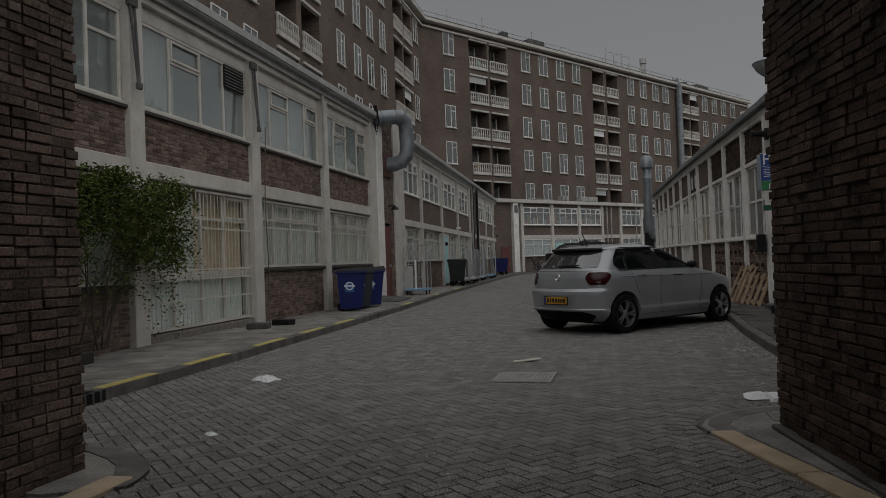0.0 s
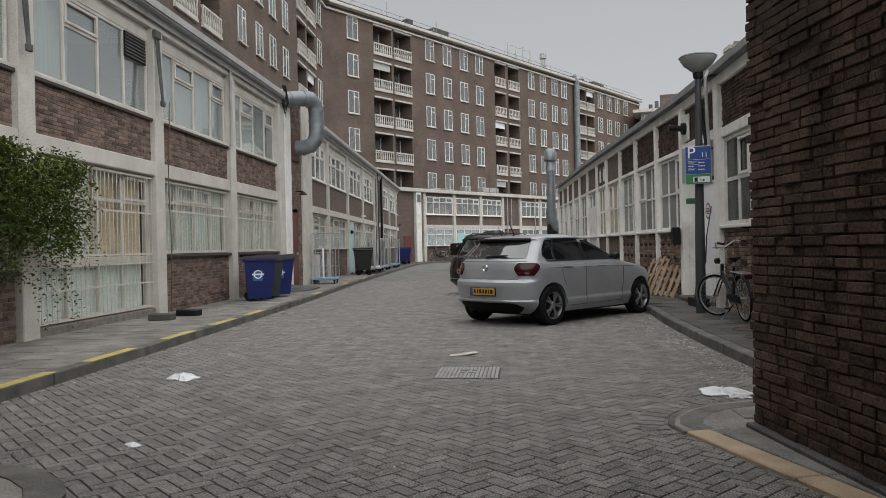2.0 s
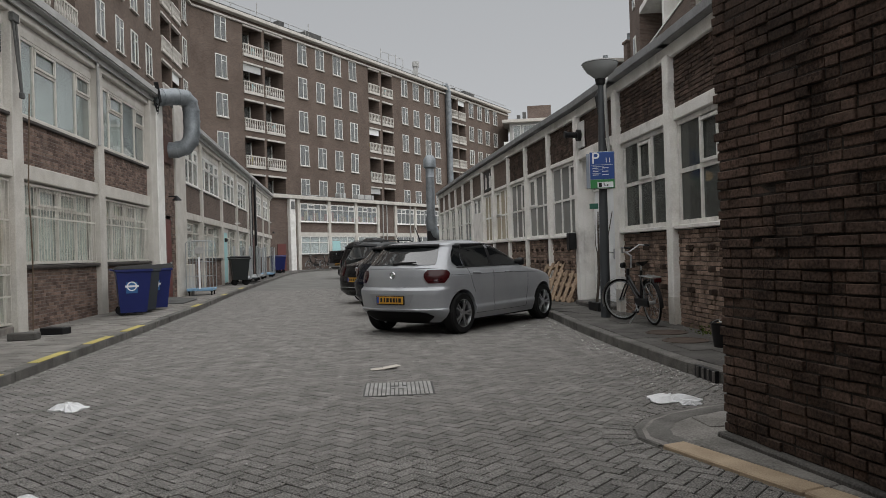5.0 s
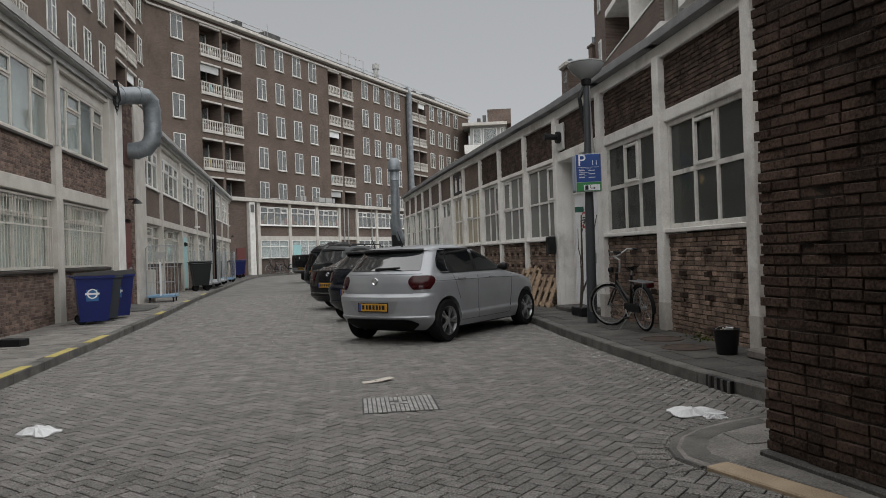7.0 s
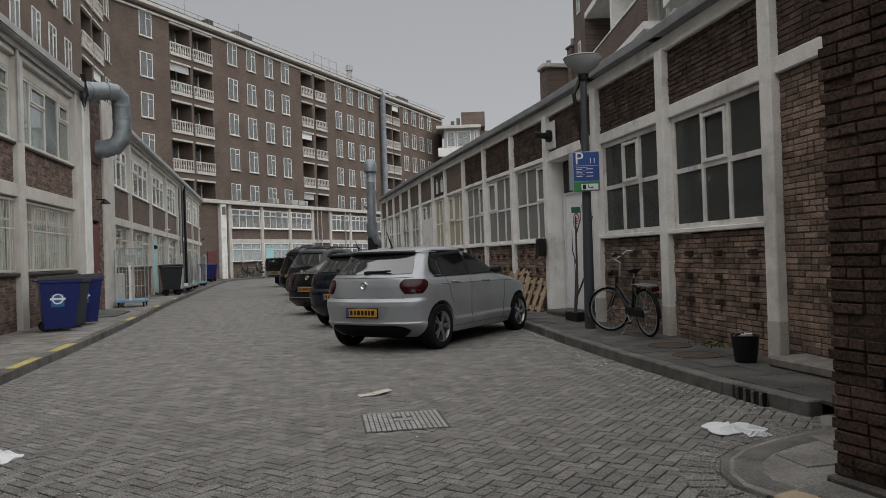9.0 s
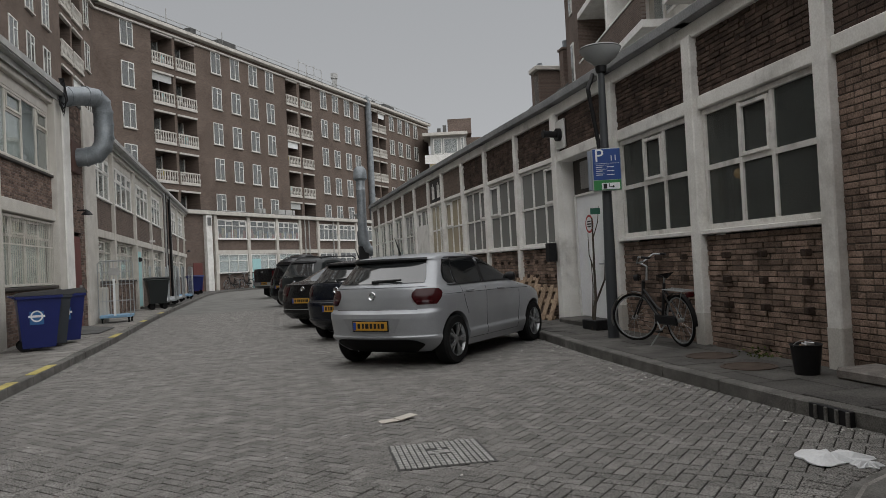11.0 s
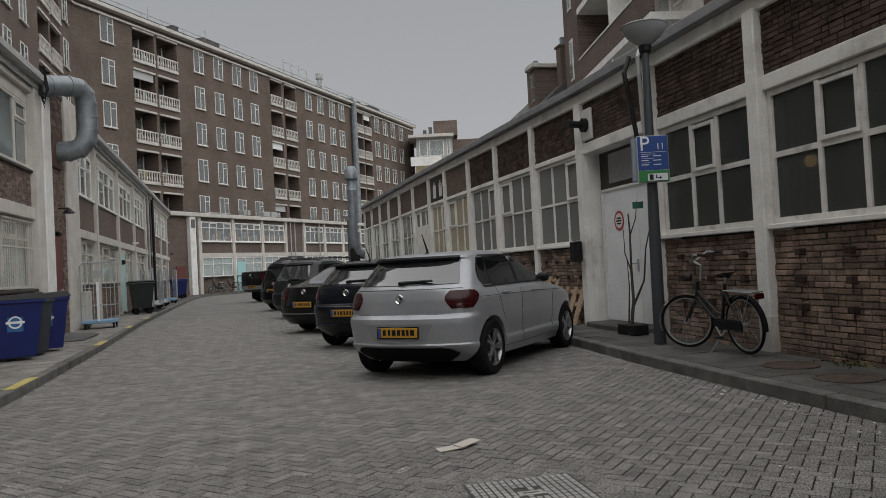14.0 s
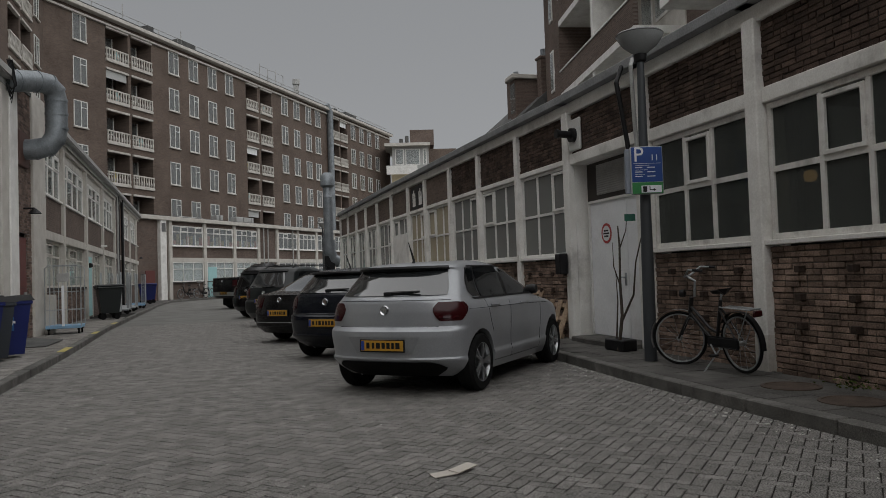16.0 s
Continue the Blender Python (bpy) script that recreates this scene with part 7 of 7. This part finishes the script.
    part("kickstand", Shape().tube([(0.25, -0.05, 0.3), (0.12, -0.24, 0.01)], 0.01, 6), STEEL, b)
    return b


bicycle(pose(4.9, 12.75, 0.12, 0, 0, -89) @ pose(0, 0, 0, 5, 0, 0) @ Matrix.Scale(0.92, 4), "black city bicycle on its kickstand beside the wall", plain("bicycle_frame", (0.01, 0.01, 0.011), 0.35), 38)
for k in range(3):
    bicycle(along((-4.2, 60.3), (1.4, 67.6)) @ pose(1.3 + 1.6 * k, 0.25, 0.12, 4, 0, 4 * k), "dark bicycle parked against the rear building", BLACK)

# ---- litter ----
PAPER = plain("crumpled_white_plastic", (0.72, 0.73, 0.74), 0.5)
CARD = plain("pale_cardboard", (0.5, 0.46, 0.41), 0.8)


def scrap(x, y, size, mat, label, z=0.0, lobes=5, seed=0, height=0.03, stretch=1.0, turn=0.0):
    """A crumpled flat piece with an uneven outline."""
    rnd = random.Random(seed)
    n = 22
    ph = [rnd.uniform(0, 6.28) for _ in range(3)]
    rim = []
    for k in range(n):
        a = 2 * math.pi * k / n
        r = size * (0.62 + 0.3 * math.sin(lobes * a + ph[0]) * 0.6 + 0.16 * math.sin(2 * a + ph[1]) + 0.1 * rnd.random())
        rim.append((r * math.cos(a) * stretch, r * math.sin(a)))
    v = [(0, 0, height)] + [(px * 0.55, py * 0.55, height * rnd.uniform(0.3, 1.2)) for px, py in rim] + [(px, py, height * rnd.uniform(0.05, 0.35)) for px, py in rim] + [(px, py, 0.0) for px, py in rim]
    f = [(0, 1 + k, 1 + (k + 1) % n) for k in range(n)] + [(1 + k, 1 + n + k, 1 + n + (k + 1) % n, 1 + (k + 1) % n) for k in range(n)] + [(1 + n + k, 1 + 2 * n + k, 1 + 2 * n + (k + 1) % n, 1 + n + (k + 1) % n) for k in range(n)]
    ob = part("litter", Shape().add(v, f), mat, at=pose(x, y, z + 0.003, 0, 0, turn))
    return tagged(ob, label, "litter", "litter on the street")


scrap(-1.74, 8.68, 0.2, PAPER, "crumpled white plastic bag lying on the pavers", 0, 4, 3, 0.05, 1.0, 20)
scrap(3.28, 7.82, 0.26, PAPER, "flattened white plastic sheet near the corner kerb", 0.006, 3, 8, 0.04, 1.0, 100)
scrap(3.36, 7.62, 0.1, PAPER, "torn end of the white plastic sheet", 0.006, 5, 9, 0.03)
scrap(-1.0, 6.22, 0.075, PAPER, "small white paper scrap on the pavers", 0, 2, 5, 0.012, 1.2, 30)
for dx, dy, a in ((-0.06, 0.0, 10), (0.07, 0.05, 35)):
    c = tagged(part("litter", Shape().box(-0.1, 0.1, -0.045, 0.045, 0.0, 0.008, 0.002), CARD, at=pose(1.01 + dx, 10.1 + dy, 0.006 + 0.012 * (dx > 0), 3, -2, a)), "flat piece of pale cardboard on the street", "litter", "litter on the street")
rnd = random.Random(77)
SPECK = [Shape().add([(-0.5, -0.3, 0), (0.5, -0.25, 0), (0.45, 0.3, 0), (-0.3, 0.35, 0), (-0.4, -0.2, 0.2), (0.4, -0.2, 0.25), (0.3, 0.2, 0.2), (-0.2, 0.25, 0.25)], [(4, 5, 6, 7), (0, 1, 5, 4), (1, 2, 6, 5), (2, 3, 7, 6), (3, 0, 4, 7)]).v]
bits = Shape()
for k in range(900):
    if k < 380:
        y = rnd.uniform(8.2, 15.5)
        x = at_y(KERB_R, y) - abs(rnd.gauss(0, 0.22)) - 0.03
    elif k < 480:
        y = rnd.uniform(7, 22)
        x = at_y(KERB_L, y) + abs(rnd.gauss(0, 0.15)) + 0.03
    else:
        x, y = rnd.uniform(-2.6, 3.8), rnd.uniform(4, 16)
    s = rnd.uniform(0.008, 0.022) * (2.0 if k < 380 and rnd.random() < 0.12 else 1)
    m = pose(x, y, 0.006, 0, 0, rnd.uniform(0, 360))
    bits.add([tuple(m @ Vector((p[0] * s, p[1] * s, p[2] * s))) for p in SPECK[0]], [(4, 5, 6, 7), (0, 1, 5, 4), (1, 2, 6, 5), (2, 3, 7, 6), (3, 0, 4, 7)])
tagged(part("litter_bits", bits, material("pale_litter", (0.34, 0.32, 0.29), (0.6, 0.59, 0.57), 0.8, 8, 60, 0.1, spread=0.4)), "tiny pale litter and leaf scraps along the kerb", "litter", kind="stuff")

# ---- climbing shrub on the left wall ----
LEAF = material("evergreen_leaf", (0.026, 0.04, 0.009), (0.115, 0.15, 0.03), 0.7, 7, 60, 0.05, spread=0.5, spec=0.15)
vine = thing("climbing_shrub", pose(-4.85, 9.6, 0.12), "dense evergreen climber hanging over the workshop window", "shrub")
rnd = random.Random(21)
stems = []
for k in range(11):
    y1 = rnd.uniform(-0.9, 2.3)
    p = [(0.05 + rnd.uniform(-0.05, 0.1), rnd.uniform(-0.3, 0.5), 0.1)]
    for j in range(1, 7):
        t = j / 6
        p.append((0.1 + 0.25 * t * rnd.random(), p[0][1] + (y1 - p[0][1]) * t ** 1.3 + rnd.uniform(-0.12, 0.12), 0.1 + 2.4 * t + rnd.uniform(-0.1, 0.1)))
    part("stem", Shape().tube(p, [0.014 * (1 - 0.7 * j / 6) for j in range(7)], 5), BARK, vine)
leaves = Shape()


def leaf(x, y, z, s):
    m = pose(x, y, z, rnd.uniform(-70, 70), rnd.uniform(-70, 70), rnd.uniform(0, 360))
    leaves.add([tuple(m @ Vector(p)) for p in ((0, -s, 0), (s * 0.45, -s * 0.2, s * 0.12), (s * 0.3, s * 0.6, 0.0), (0, s, -s * 0.1), (-s * 0.3, s * 0.6, 0), (-s * 0.45, -s * 0.2, s * 0.12), (0, 0.1 * s, -s * 0.08))], [(0, 1, 6), (1, 2, 6), (2, 3, 6), (3, 4, 6), (4, 5, 6), (5, 0, 6)])


clumps = []
for _ in range(230):
    cy = rnd.uniform(-1.3, 2.1)
    top = 2.4 + 0.1 * math.sin(cy * 4.1) - 0.25 * max(0.0, cy - 1.6)
    low_z = 1.45 + 0.25 * math.sin(cy * 3.0 + 1.0)
    clumps.append((rnd.uniform(0.08, 0.5) * (0.6 + 0.4 * rnd.random()), cy, top - (top - low_z) * rnd.random() ** 1.6))
clumps += [(rnd.uniform(0.08, 0.28), rnd.uniform(-1.3, 0.9), rnd.uniform(0.7, 1.5)) for _ in range(12)]
clumps += [(rnd.uniform(0.1, 0.3), rnd.uniform(0.9, 2.2), rnd.uniform(1.2, 1.7)) for _ in range(10)]
for cx, cy, cz in clumps:
    for k in range(62):
        leaf(cx + rnd.gauss(0, 0.09), cy + rnd.gauss(0, 0.14), min(cz + rnd.gauss(0, 0.1), 2.6), rnd.uniform(0.018, 0.038))
for k in range(44):
    y0, z0 = rnd.uniform(-1.2, 2.4), rnd.uniform(1.2, 2.1)
    n = rnd.randint(8, 20)
    for j in range(n):
        for q in range(2):
            leaf(0.25 + rnd.gauss(0, 0.04) + 0.01 * j, y0 + rnd.gauss(0, 0.03) + 0.012 * j, z0 - 0.06 * j, rnd.uniform(0.018, 0.035))
tagged(part("crown", leaves, LEAF, vine), kind="stuff")
part("trough", Shape().box(0.2, 0.45, -1.2, -0.3, 0.0, 0.15, 0.012), plain("old_wood_trough", (0.03, 0.026, 0.022), 0.85), vine)
weed = thing("weed", pose(5.12, 11.0, 0.12), "small green weeds growing at the wall foot", "weed")
leaves = Shape()
for k in range(60):
    leaf(rnd.gauss(-0.06, 0.06), rnd.gauss(0, 0.16), abs(rnd.gauss(0.03, 0.05)), rnd.uniform(0.012, 0.026))
tagged(part("leaf_tuft", leaves, LEAF, weed), kind="stuff")
